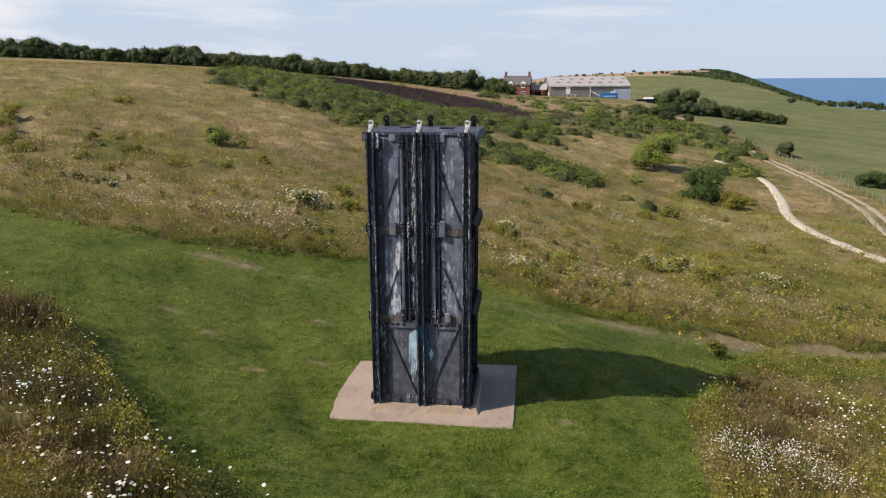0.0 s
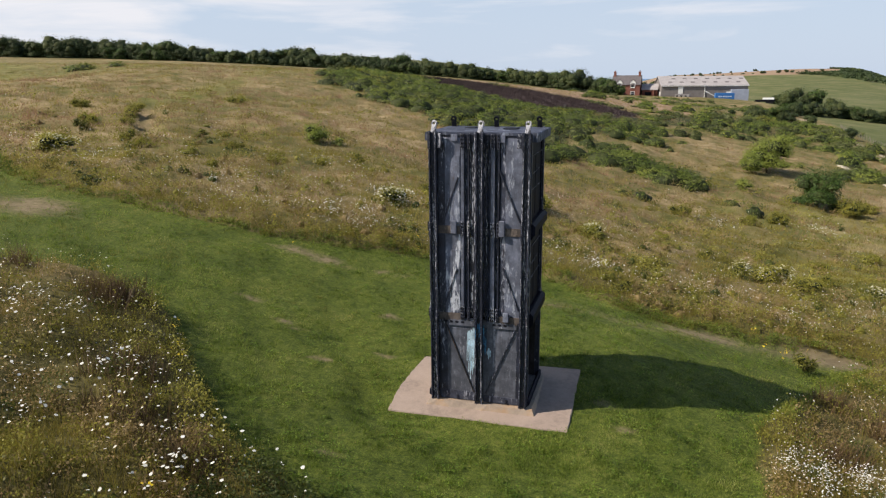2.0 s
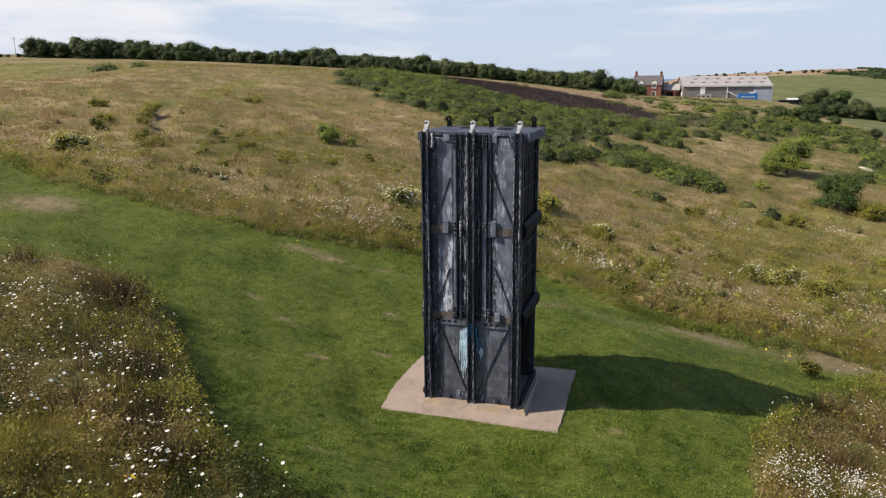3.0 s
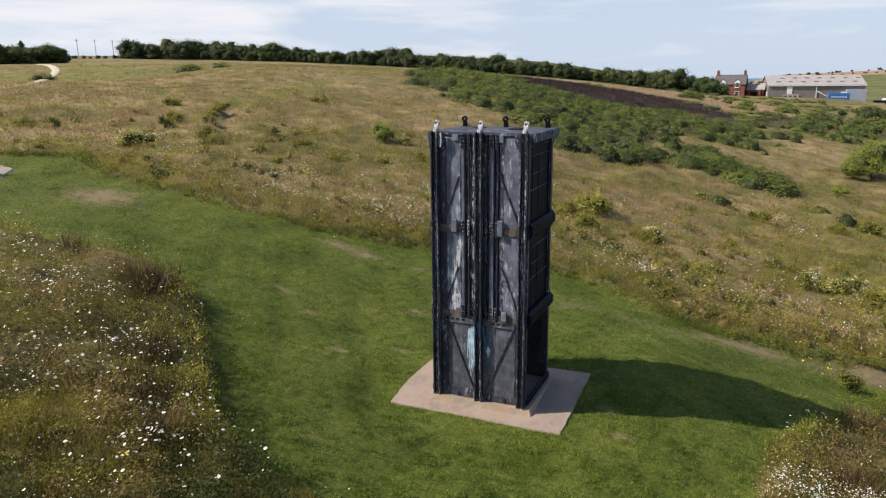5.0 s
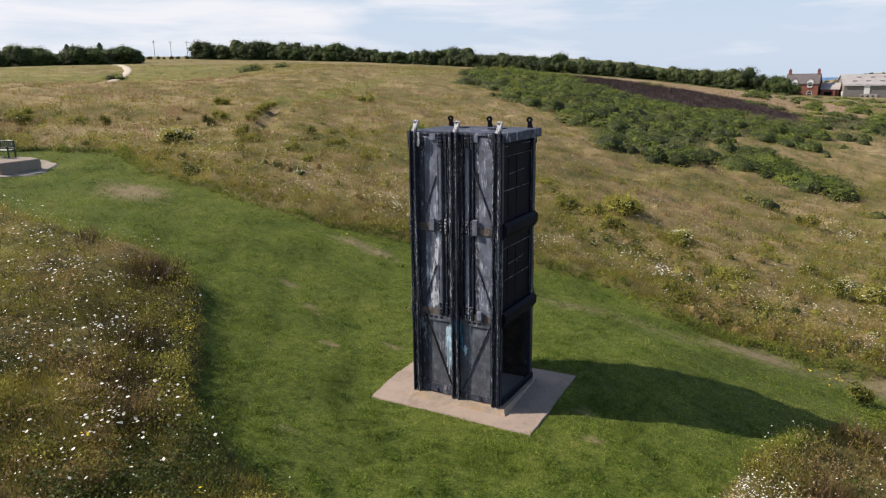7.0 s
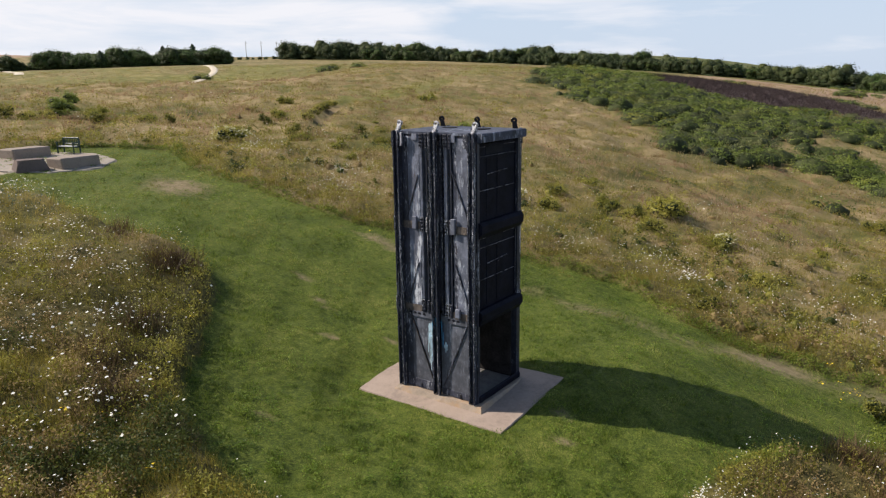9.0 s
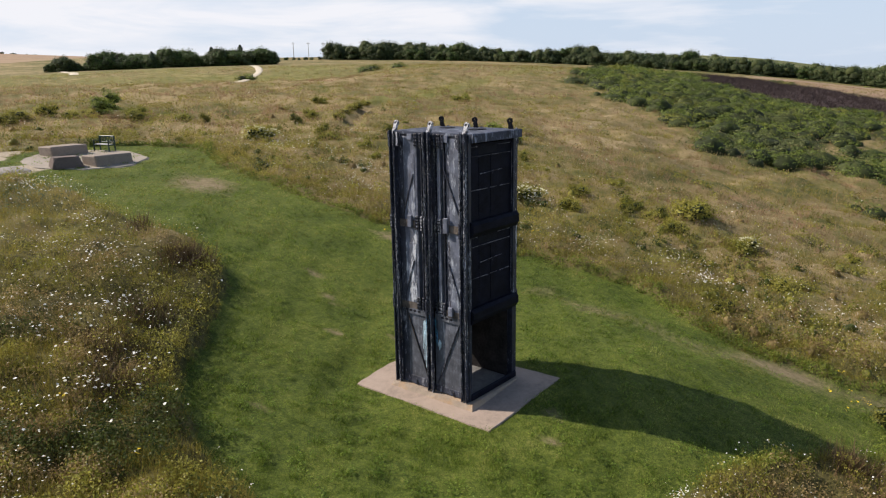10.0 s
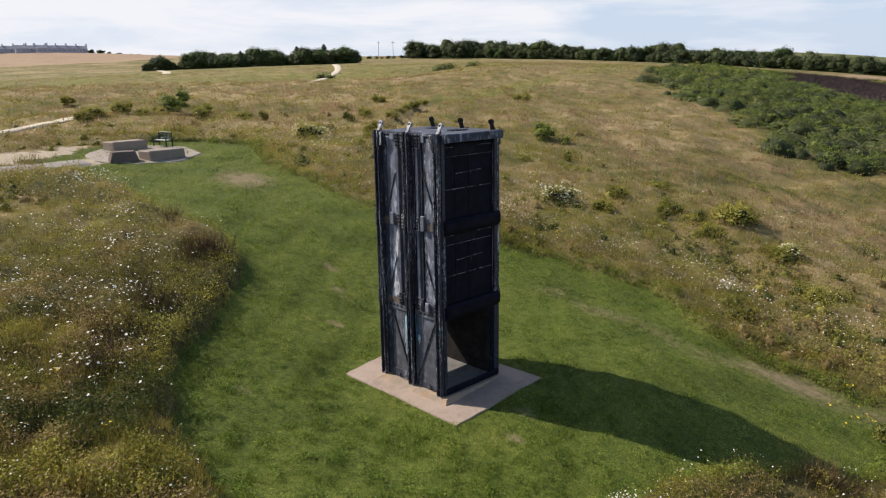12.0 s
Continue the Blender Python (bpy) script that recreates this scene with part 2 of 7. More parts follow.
def dip(x, y):
    """The shallow valley between the near rise and the western crest."""
    r, a = np.hypot(x - 6, y + 14), np.degrees(np.arctan2(x - 6, y + 14))
    return 3.0 * np.exp(-((r - 138) / 30) ** 2) * smooth(-38, -50, a) * smooth(-116, -102, a)


def land(x, y):
    """Height of the ground."""
    x, y = np.asarray(x, float), np.asarray(y, float)
    z = np.full(np.broadcast(x, y).shape, BASE)
    for cx, cy, r, h in HILLS:
        z = z + h * np.exp(-((x - cx) ** 2 + (y - cy) ** 2) / (2 * r * r))
    tall = 12.4 + 3.0 * smooth(20, 110, x)                       # the broad far hill above the farm
    far = -7.0 + tall * smooth(440, 960, y) + 4.6 * np.exp(-((x - 185) / 75) ** 2 - ((y - 930) / 95) ** 2)
    far = far - 13.0 * smooth(880, 560, y) * np.clip((x - 100) / 130, 0, 2) ** 1.6
    far = -6.0 + (far + 6.0) * smooth(-35, 35, x)
    z = z + (far - z) * smooth(330, 450, y) * smooth(-260, -110, x)
    z = z - dip(x, y)
    shore = np.minimum(91 + 0.252 * y, 238)                      # the land drops to the sea
    wide = 12 + 22 * smooth(520, 800, y)
    z = z - 42 * smooth(-0.6, 1.2, (x - shore) / wide)
    plate = smooth(-1.6, -0.05, inside(x, y, SLAB_RIM))          # the turf meets the slab's edge
    return z + (SLAB_Z + SLAB_TILT * (y + 0.55) - 0.028 - z) * plate


def ripple(x, y):
    """Small unevenness of the turf."""
    return 0.035 * np.sin(x * 1.9 + 1.3 * np.sin(y * 0.7)) * np.sin(y * 1.6 + x * 0.5) + 0.02 * np.sin(x * 4.7 + y * 3.1)


def hummock(x, y):
    """Lumpy ground under the rank grass, away from the lawn."""
    edge = smooth(0.0, 0.4, -inside(x, y, LAWN))
    r = np.hypot(x, y)
    f = edge * smooth(42, 24, r)
    lump = edge * smooth(20, 40, r) * smooth(130, 80, r) * (0.30 * wobble(x, y, 1.9) + 0.22 * wobble(x - 8, y, 4.2))
    for line in (GRAVEL_EAST, TRACK_EAST, GRAVEL_WEST, GRAVEL_CREST, TARMAC):
        calm = smooth(-0.9, -2.6, along(x, y, line, 0.0))
        lump, f = lump * calm, f * calm
    f = f * smooth(0.6, -0.8, inside(x, y, SANDY))
    lump = lump * smooth(0.6, -0.8, inside(x, y, SANDY))
    bank = smooth(0.0, 0.26, -inside(x, y, LAWN)) * smooth(4.5, 2.5, x) * smooth(3.0, 1.0, y) * smooth(34, 20, r)
    return lump + bank * (0.25 + 0.07 * wobble(x - 3, y, 1.6)) + f * (0.20 + 0.16 * wobble(x, y, 1.05) + 0.10 * wobble(x + 5, y - 3, 3.1) + 0.08 * wobble(x, y, 0.5))


def turf(x, y):
    """The surface that plants grow from."""
    x, y = np.asarray(x, float), np.asarray(y, float)
    flat = smooth(0.3, -0.6, inside(x, y, SLAB_RIM))
    return land(x, y) + ripple(x, y) * flat + hummock(x, y) - 0.6 * smooth(0, 0.35, along(x, y, SUNKEN, 0.65)) - 0.3 * smooth(0, 0.4, along(x, y, TRODDEN, 0.6))


def wobble(x, y, s):
    """Cheap smooth noise, about -1 to 1, with features s metres wide."""
    a, b = x / s, y / s
    return (np.sin(a * 2.1 + 1.7 * np.sin(b * 1.3 + 0.4)) + np.sin(b * 2.7 + 1.9 * np.sin(a * 1.1 + 2.0)) + np.sin((a + b) * 1.7 + 1.3 * np.sin((a - b) * 2.3))) / 3


def along(x, y, line, half):
    """Positive within half a width of a line."""
    x, y = np.asarray(x, float), np.asarray(y, float)
    d = np.full(x.shape, 1e9)
    for (ax, ay), (bx, by) in zip(line, line[1:]):
        ex, ey = bx - ax, by - ay
        t = np.clip(((x - ax) * ex + (y - ay) * ey) / (ex * ex + ey * ey), 0, 1)
        d = np.minimum(d, np.hypot(x - ax - t * ex, y - ay - t * ey))
    return half - d


LAWN = [(3.4, -34), (2.6, -20), (2.4, -14), (2.5, -8), (2.2, -6.4), (1.3, -5.95), (0.4, -5.85), (-0.6, -5.72), (-1.5, -5.55), (-2.3, -5.2), (-3.2, -4.85),
        (-4.4, -3.95), (-5.5, -2.85), (-6.3, -2.1), (-7.2, -1.15), (-8.4, 0.0), (-9.3, 0.45), (-11.0, 0.75), (-12.6, 0.1), (-14.4, -0.15), (-17.5, -0.05), (-21.3, -0.6), (-24.0, -1.8),
        (-25.5, -1.6), (-29, 1), (-31, 5), (-29, 8.4), (-25.5, 10), (-21, 8.3),
        (-15.9, 8.1), (-11.2, 8.3), (-7.5, 9.6), (-4.0, 11.4), (-0.5, 12.2), (2.0, 11.0), (4.3, 10.1), (5.8, 10.5), (8, 10.9),
        (10, 10.95), (12.8, 11.25), (15.6, 12.05), (19, 13.5), (19.4, 12.4), (15.9, 10.9), (13, 10.1), (10.6, 9.7), (9.4, 8.6), (9.0, 7.2), (8.3, 5.0), (6.9, 3.0), (6.3, 1.2),
        (6.15, -0.4), (5.95, -2.1), (5.9, -3.4), (6.8, -6), (11, -10), (14, -17), (17, -34)]
WORN = [(-2.2, 8.4), (0.4, 8.5), (2.6, 8.75), (4.4, 9.3), (6, 9.75), (8, 10.3), (10, 10.65), (12.2, 11.05), (14.4, 11.5), (15.6, 11.75), (19, 13)]
GRAVEL_EAST = [(26.3, 26), (26.1, 35), (25.8, 40.6), (25.7, 48.3), (26.8, 56.7), (29.6, 68), (31.6, 79), (31.3, 86), (29.6, 91), (28.9, 95)]
TRACK_EAST = [(31, 40), (35.4, 55.9), (38.1, 65.6), (39.3, 74.3), (39.5, 86), (38.8, 95.3), (37.9, 104.2), (37.3, 122), (38, 150), (40, 185)]
GRAVEL_WEST = [(-33, -9), (-38.3, 0.1), (-40.5, 2.6), (-43.7, 6.5), (-45.2, 8.2)]
GRAVEL_CREST = [(-107, 66), (-112.4, 72.6), (-115.0, 77.0), (-119.4, 82.4), (-125.0, 88.2), (-132.2, 93.8), (-150, 106), (-163, 116), (-190, 134)]
GRAVEL_FAR = [(-157, 62), (-175, 70), (-200, 80), (-228, 90.7), (-262, 103)]
SUNKEN = [(-25.5, 21.5), (-27.4, 23.6), (-31, 28), (-34.5, 32.8), (-37, 37)]
TRODDEN = [(-31, 9.5), (-33.1, 11.2), (-35.6, 15.1), (-42.4, 24.2)]
GREEN_TRACK = [(-37, 37), (-42, 50), (-50, 72), (-60, 95)]
TARMAC = [(-21.5, -12), (-23.2, -6), (-24.3, -3.2), (-25.2, -1.1), (-25.8, 1.5)]
SANDY = [(-25.6, -5.5), (-25.6, -2.5), (-26.5, -0.4), (-28.3, 1.4), (-30, 3.2), (-32, 4.2), (-31.4, 1), (-30.4, -2), (-28.6, -5.5)]
GORSE = [(-52, 100), (-44, 84), (-33, 72), (-26.5, 65), (-19, 61), (-13, 56), (-10.5, 51.5), (-6.5, 51), (-2.5, 55), (1.0, 57.5),
         (7.0, 59.5), (8.2, 64), (2, 68), (0, 76), (8, 82), (12.5, 100), (20, 108), (26, 103), (31, 92), (33.5, 100),
         (34, 118), (36, 150), (27, 146), (10, 150), (-2, 128), (-12, 131), (-34, 150), (-56, 158), (-60, 130)]
BURNT = [(-52, 158), (-46, 138), (-33, 113), (-27, 107), (-17, 103), (-8, 105), (-2, 108), (1, 117), (-1, 124), (-9, 128.5), (-18, 136), (-29, 144), (-42, 157)]
PASTURE = [(41, 60), (43, 75), (43, 90), (41.5, 105), (41, 125), (42, 150), (46, 190), (38, 238), (40, 262), (-60, 275), (-300, 420), (-300, 1500), (1000, 1500), (1000, 60)]
STRAW = [(-40, 160), (-58, 205), (-62, 240), (-28, 238), (-10, 195), (4, 165), (16, 140), (3, 130), (-8, 133), (-22, 144)]
STUBBLE = [(-420, 60), (-400, 140), (-520, 260), (-900, 300), (-900, 40)]
HILLTOP = [(40, 815), (110, 815), (165, 835), (198, 862), (208, 895), (208, 1400), (-100, 1400), (-60, 840)]
SCRUBFLANK = [(150, 845), (188, 775), (207, 718), (214, 660), (211, 600), (222, 580), (345, 600), (340, 1200), (208, 1200), (207, 900), (195, 855)]


def covers(x, y):
    """How far each kind of ground cover lies in or out, in metres."""
    j = 0.13 * wobble(x, y, 0.8) + 0.07 * wobble(x, y, 0.25)
    far = 2.5 * wobble(x, y, 7) + 1.0 * wobble(x, y, 2.3)
    c = {"lawn": inside(x, y, LAWN) + j}
    paths = np.maximum.reduce([along(x, y, GRAVEL_EAST, 0.62), along(x, y, GRAVEL_WEST, 0.5), along(x, y, GRAVEL_CREST, 1.1),
                               along(x, y, GRAVEL_FAR, 1.0), along(x, y, TRACK_EAST, 1.25) - 1.1 * np.exp(-(along(x, y, TRACK_EAST, 0) / 0.28) ** 2), along(x, y, SUNKEN, 0.55), along(x, y, TRODDEN, 0.25)])
    c["path"] = paths + 0.25 * wobble(x, y, 1.7)
    c["sandy"] = np.maximum(inside(x, y, SANDY) - 0.75 + 0.8 * wobble(x, 0.6 * y, 0.8) + 0.5 * wobble(x, 0.7 * y, 0.33), along(x, y, TARMAC, 0.85))
    c["worn"] = along(x, y, WORN, 0.42) + 0.45 * wobble(x, y, 1.3) + 0.06 * smooth(6, 11, x) - 0.35 * smooth(6, 1, x)
    bare = [(-8.2, 7.8, 1.3, 0.30), (-5.2, 8.3, 0.5, 0.16), (-18.4, 5.6, 1.5, 0.9), (-2.25, -3.4, 0.20, 0.10), (2.75, 0.95, 0.26, 0.12), (3.3, 0.0, 0.2, 0.12),
            (-4.6, 0.9, 0.26, 0.12), (-6.3, 2.2, 0.30, 0.13), (-3.2, 2.0, 0.22, 0.10), (-4.0, 4.6, 0.22, 0.10), (-5.2, 3.2, 0.22, 0.10), (-8.0, 3.0, 0.3, 0.12)]
    c["patch"] = np.maximum.reduce([0.5 - 0.5 * np.hypot((x - a) / r, (y - b) / q) + 0.22 * wobble(x, y, 0.5) + 0.30 * wobble(x, y, 0.16) for a, b, r, q in bare])
    c["gorse"] = inside(x, y, GORSE) + far
    c["burnt"] = inside(x, y, BURNT) + far
    c["pasture"] = inside(x, y, PASTURE)
    c["straw"] = np.maximum.reduce([inside(x, y, STRAW) + far, inside(x, y, STUBBLE), inside(x, y, HILLTOP)])
    c["scrub"] = inside(x, y, SCRUBFLANK) + 4 * far
    r = np.hypot(x - 6, y + 14)
    olive = smooth(112, 140, r) * smooth(300, 200, r) * smooth(-20, -60, x)   # the greener slope under the western crest
    east = smooth(4, 13, x) * smooth(78, 48, y) * smooth(12, 17, y)
    c["green"] = np.maximum(np.maximum(along(x, y, GREEN_TRACK, 1.6) + 0.3 * far, -4 + east * (4.0 + 2.2 * wobble(x, y, 4.5) + wobble(x, y, 1.4))), -4 + olive * (4.2 + 1.8 * wobble(x, y, 11) + wobble(x, y, 3)))
    return c


def stretched(lo, mid, hi, fine, n):
    """Coordinates from lo to hi that lie close together round mid."""
    def half(reach, m):
        k = 6.0
        return np.sinh(np.linspace(0, k, m)[1:]) / np.sinh(k) * (reach - fine * m) + np.arange(1, m) * fine * m / (m - 1)
    m = n // 2
    return np.concatenate([mid - half(mid - lo, m)[::-1], [mid], mid + half(hi - mid, m)])


def grid_mesh(name, xs, ys, height):
    gx, gy = np.meshgrid(xs, ys)
    v = np.stack([gx, gy, height(gx, gy)], -1).reshape(-1, 3)
    nx, ny = len(xs), len(ys)
    i = (np.arange(ny - 1)[:, None] * nx + np.arange(nx - 1)[None]).reshape(-1)
    f = np.stack([i, i + 1, i + 1 + nx, i + nx], -1)
    return soup(name, v, f)


def soup(name, v, f, mats=(), which=None, flat=False):
    """A mesh straight from arrays; all faces have the same number of corners."""
    me = bpy.data.meshes.new(name)
    v, f = np.asarray(v, np.float32), np.asarray(f, np.int32)
    k = f.shape[1]
    me.vertices.add(len(v))
    me.vertices.foreach_set("co", v.ravel())
    me.loops.add(f.size)
    me.loops.foreach_set("vertex_index", f.ravel())
    me.polygons.add(len(f))
    me.polygons.foreach_set("loop_start", np.arange(0, f.size, k, dtype=np.int32))
    me.polygons.foreach_set("loop_total", np.full(len(f), k, np.int32))
    if not flat:
        me.polygons.foreach_set("use_smooth", np.ones(len(f), bool))
    for m in mats:
        me.materials.append(m)
    if which is not None:
        me.polygons.foreach_set("material_index", np.asarray(which, np.int32))
    me.update(calc_edges=True)
    return me


def ground_material():
    k = Mat("turf and heath", 0.9, spec=0.15)
    one, two, three = k.attr("cover_a"), k.attr("cover_b"), k.attr("cover_c")
    big, mid, fine, grain = (k.noise(s, d, 0.6, world=True) for s, d in ((0.06, 5), (0.5, 5), (5.0, 5), (38.0, 3)))
    heath = k.ramp(k.math("MULTIPLY_ADD", mid, 0.5, k.math("MULTIPLY", big, 0.5)),
                   [(0.38, (0.075, 0.080, 0.020)), (0.46, (0.150, 0.132, 0.046)), (0.54, (0.27, 0.200, 0.098)), (0.63, (0.40, 0.300, 0.170))])
    heath = k.mix(k.ramp(fine, [(0.35, 0.5), (0.6, 0.0)]), heath, (0.085, 0.085, 0.024))
    tuft = k.noise(13.0, 4, 0.7, world=True)
    lawn = k.ramp(k.math("MULTIPLY_ADD", tuft, 0.45, k.math("MULTIPLY_ADD", fine, 0.3, k.math("MULTIPLY", mid, 0.25))),
                  [(0.38, (0.036, 0.054, 0.008)), (0.47, (0.082, 0.112, 0.016)), (0.55, (0.135, 0.162, 0.026)), (0.64, (0.225, 0.215, 0.060))])
    lawn = k.mix(k.ramp(grain, [(0.40, 0.75), (0.56, 0.0)]), lawn, (0.022, 0.034, 0.007))
    soil = k.ramp(k.math("MULTIPLY_ADD", grain, 0.4, k.math("MULTIPLY", fine, 0.6)), [(0.3, (0.14, 0.100, 0.060)), (0.7, (0.32, 0.245, 0.155))])
    gravel = k.ramp(k.math("MULTIPLY_ADD", grain, 0.5, k.math("MULTIPLY", fine, 0.5)), [(0.3, (0.27, 0.22, 0.16)), (0.7, (0.50, 0.43, 0.33))])
    burnt = k.ramp(fine, [(0.3, (0.028, 0.020, 0.020)), (0.7, (0.085, 0.056, 0.052))])
    pasture = k.ramp(k.math("MULTIPLY_ADD", mid, 0.4, k.math("MULTIPLY", big, 0.6)), [(0.38, (0.080, 0.098, 0.030)), (0.5, (0.122, 0.134, 0.048)), (0.62, (0.185, 0.172, 0.080))])
    straw = k.ramp(k.math("MULTIPLY_ADD", mid, 0.5, k.math("MULTIPLY", big, 0.5)), [(0.35, (0.235, 0.160, 0.100)), (0.65, (0.36, 0.255, 0.170))])
    # Low stops hold the shade between gorse bushes in the ground's colour.
    gorse = k.ramp(k.math("MULTIPLY_ADD", mid, 0.6, k.math("MULTIPLY", fine, 0.4)), [(0.38, (0.022, 0.030, 0.010)), (0.52, (0.050, 0.056, 0.020)), (0.64, (0.16, 0.14, 0.06))])
    edge = k.math("MULTIPLY", k.math("SUBTRACT", fine, 0.5), 0.5)

    def soft(s, wide=0.1):
        return k.ramp(k.math("ADD", s, edge), [(0.5 - wide, 0.0), (0.5 + wide, 1.0)])
    c = k.mix(soft(two[0], 0.25), heath, pasture)
    c = k.mix(soft(two[1], 0.2), c, straw)
    c = k.mix(soft(two[2], 0.2), c, gorse)
    c = k.mix(soft(one[2], 0.2), c, burnt)
    # Shade between the tall stems is put into this dark brown ground.
    shady_thatch = k.ramp(fine, [(0.35, (0.045, 0.042, 0.014)), (0.65, (0.160, 0.135, 0.050))])
    c = k.mix(soft(three[2], 0.3), c, shady_thatch)
    c = k.mix(soft(three[1], 0.3), c, k.ramp(mid, [(0.35, (0.110, 0.118, 0.030)), (0.65, (0.230, 0.205, 0.068))]))
    c = k.mix(soft(one[0], 0.08), c, lawn)
    c = k.mix(k.math("MULTIPLY", soft(three[0], 0.3), 0.8), c, soil)
    c = k.mix(soft(one[1], 0.15), c, gravel)
    k.bump(k.math("MULTIPLY_ADD", fine, 0.6, k.math("MULTIPLY", grain, 0.4)), 0.7, 0.06)
    return k.done(c)


def build_ground():
    xs = stretched(-1000, -5, 1000, 0.17, 390)
    ys = stretched(-500, 3, 1500, 0.17, 400)
    me = grid_mesh("ground", xs, ys, turf)
    n = len(me.vertices)
    co = np.empty(n * 3, np.float32)
    me.vertices.foreach_get("co", co)
    x, y = co.reshape(-1, 3)[:, 0].astype(float), co.reshape(-1, 3)[:, 1].astype(float)
    c = covers(x, y)
    # the ground under the slab keeps clear of it
    for name, keys in (("cover_a", ("lawn", "hard", "burnt")), ("cover_b", ("pasture", "straw", "thick")), ("cover_c", ("soil", "green", "rank"))):
        col = np.ones((n, 4), np.float32)
        for i, key in enumerate(keys):
            s = {"hard": lambda: c["sandy"], "thick": lambda: np.maximum(c["gorse"] - 9 * smooth(-16, 0, x), c["scrub"]) - 0.5,
                 "rank": lambda: 9 * np.maximum(smooth(27, 17, np.hypot(x - 6, y + 14)), 0.5 * smooth(7, 2, -c["lawn"])) - 4.5,
                 "soil": lambda: np.maximum.reduce([c["patch"] * 1.1, c["worn"] * 0.7, along(x, y, SUNKEN, 0.35), along(x, y, TRODDEN, 0.25)])}.get(key, lambda: c[key])()
            col[:, i] = np.clip(0.5 + s / (1.2 if key in ("lawn", "hard", "soil") else 5.0), 0, 1)
        a = me.color_attributes.new(name, "FLOAT_COLOR", "POINT")
        a.data.foreach_set("color", col.ravel())
    me.materials.append(ground_material())
    return tagged(new("ground", me), "mown green lawn among dry tan heath rising to a ridge", "ground", kind="structure")


ground = build_ground()


def sea_material():
    k = Mat("sea", 0.5, spec=0.2)
    n = k.noise(0.004, 4, 0.5, (1, 3, 1), world=True)
    k.bump(k.noise(0.05, 4, 0.6, world=True), 0.15, 1.0)
    # these paler blues carry the distance haze in the water's colour
    return k.done(k.ramp(n, [(0.3, (0.070, 0.165, 0.31)), (0.7, (0.090, 0.195, 0.35))]))


sea_mesh = soup("sea", [(60, 100, -17.8), (4800, -800, -17.8), (4800, 4700, -17.8), (-900, 4700, -17.8), (-900, 1500, -17.8), (60, 1500, -17.8)],
                [(0, 1, 2, 3, 4, 5)], [sea_material()], flat=True)
tagged(new("water", sea_mesh), "calm blue sea out to a hazy horizon", "sea", kind="structure")

# ---- mesh helpers ----
def part(name, bm, material, parent=None, label="", smooth_faces=False):
    """Links a bmesh as one mesh object, under a thing or a part where one is given."""
    me = bpy.data.meshes.new(name)
    for f in bm.faces:
        f.smooth = smooth_faces
    bm.to_mesh(me)
    bm.free()
    me.materials.append(material)
    ob = new(name, me)
    if parent is not None:
        ob.parent = parent
    return tagged(ob, label) if label else ob


def box(bm, x0, x1, y0, y1, z0, z1, bevel=0.0, turn=None):
    """Adds a box, with its edges bevelled where asked."""
    m = Matrix.LocRotScale(((x0 + x1) / 2, (y0 + y1) / 2, (z0 + z1) / 2), None, (abs(x1 - x0), abs(y1 - y0), abs(z1 - z0)))
    made = bmesh.ops.create_cube(bm, size=1.0, matrix=(turn @ m) if turn else m)["verts"]
    if bevel:
        edges = list({e for v in made for e in v.link_edges})
        bmesh.ops.bevel(bm, geom=edges, offset=bevel, segments=1, affect="EDGES", clamp_overlap=True)
    return bm


def boxed(*boxes, bevel=0.0):
    bm = bmesh.new()
    for b in boxes:
        box(bm, *b, bevel=bevel)
    return bm


def beam(bm, a, b, wide, deep, bevel=0.0):
    """A bar from a to b in a plane y = const: wide in that plane, deep along y."""
    a, b = Vector(a), Vector(b)
    way = b - a
    m = Matrix.Translation((a + b) / 2) @ Matrix.Rotation(-math.atan2(way.z, way.x), 4, "Y")
    made = bmesh.ops.create_cube(bm, size=1.0, matrix=m @ Matrix.Diagonal((way.length, deep, wide, 1)))["verts"]
    if bevel:
        bmesh.ops.bevel(bm, geom=list({e for v in made for e in v.link_edges}), offset=bevel, segments=1, affect="EDGES")
    return bm


def prism(bm, outline, y0, y1):
    """Extrudes an outline in x and z along y."""
    lo = [bm.verts.new((x, y0, z)) for x, z in outline]
    hi = [bm.verts.new((x, y1, z)) for x, z in outline]
    n = len(lo)
    bm.faces.new(lo)
    bm.faces.new(hi[::-1])
    for i in range(n):
        bm.faces.new((lo[i], hi[i], hi[(i + 1) % n], lo[(i + 1) % n]))
    bmesh.ops.recalc_face_normals(bm, faces=bm.faces[:])
    return bm


def tube(bm, a, b, r0, r1, sides=8):
    a, b = Vector(a), Vector(b)
    m = (b - a).to_track_quat("Z", "Y").to_matrix().to_4x4()
    bmesh.ops.create_cone(bm, cap_ends=True, segments=sides, radius1=r0, radius2=r1, depth=(b - a).length, matrix=Matrix.Translation((a + b) / 2) @ m)
    return bm


def thing(name, label, category, at=None, group=""):
    """An Empty at a thing's base, to carry its parts."""
    ob = new(name)
    ob.empty_display_size = 0.2
    if at is not None:
        ob.matrix_world = at
    return tagged(ob, label, category, group)


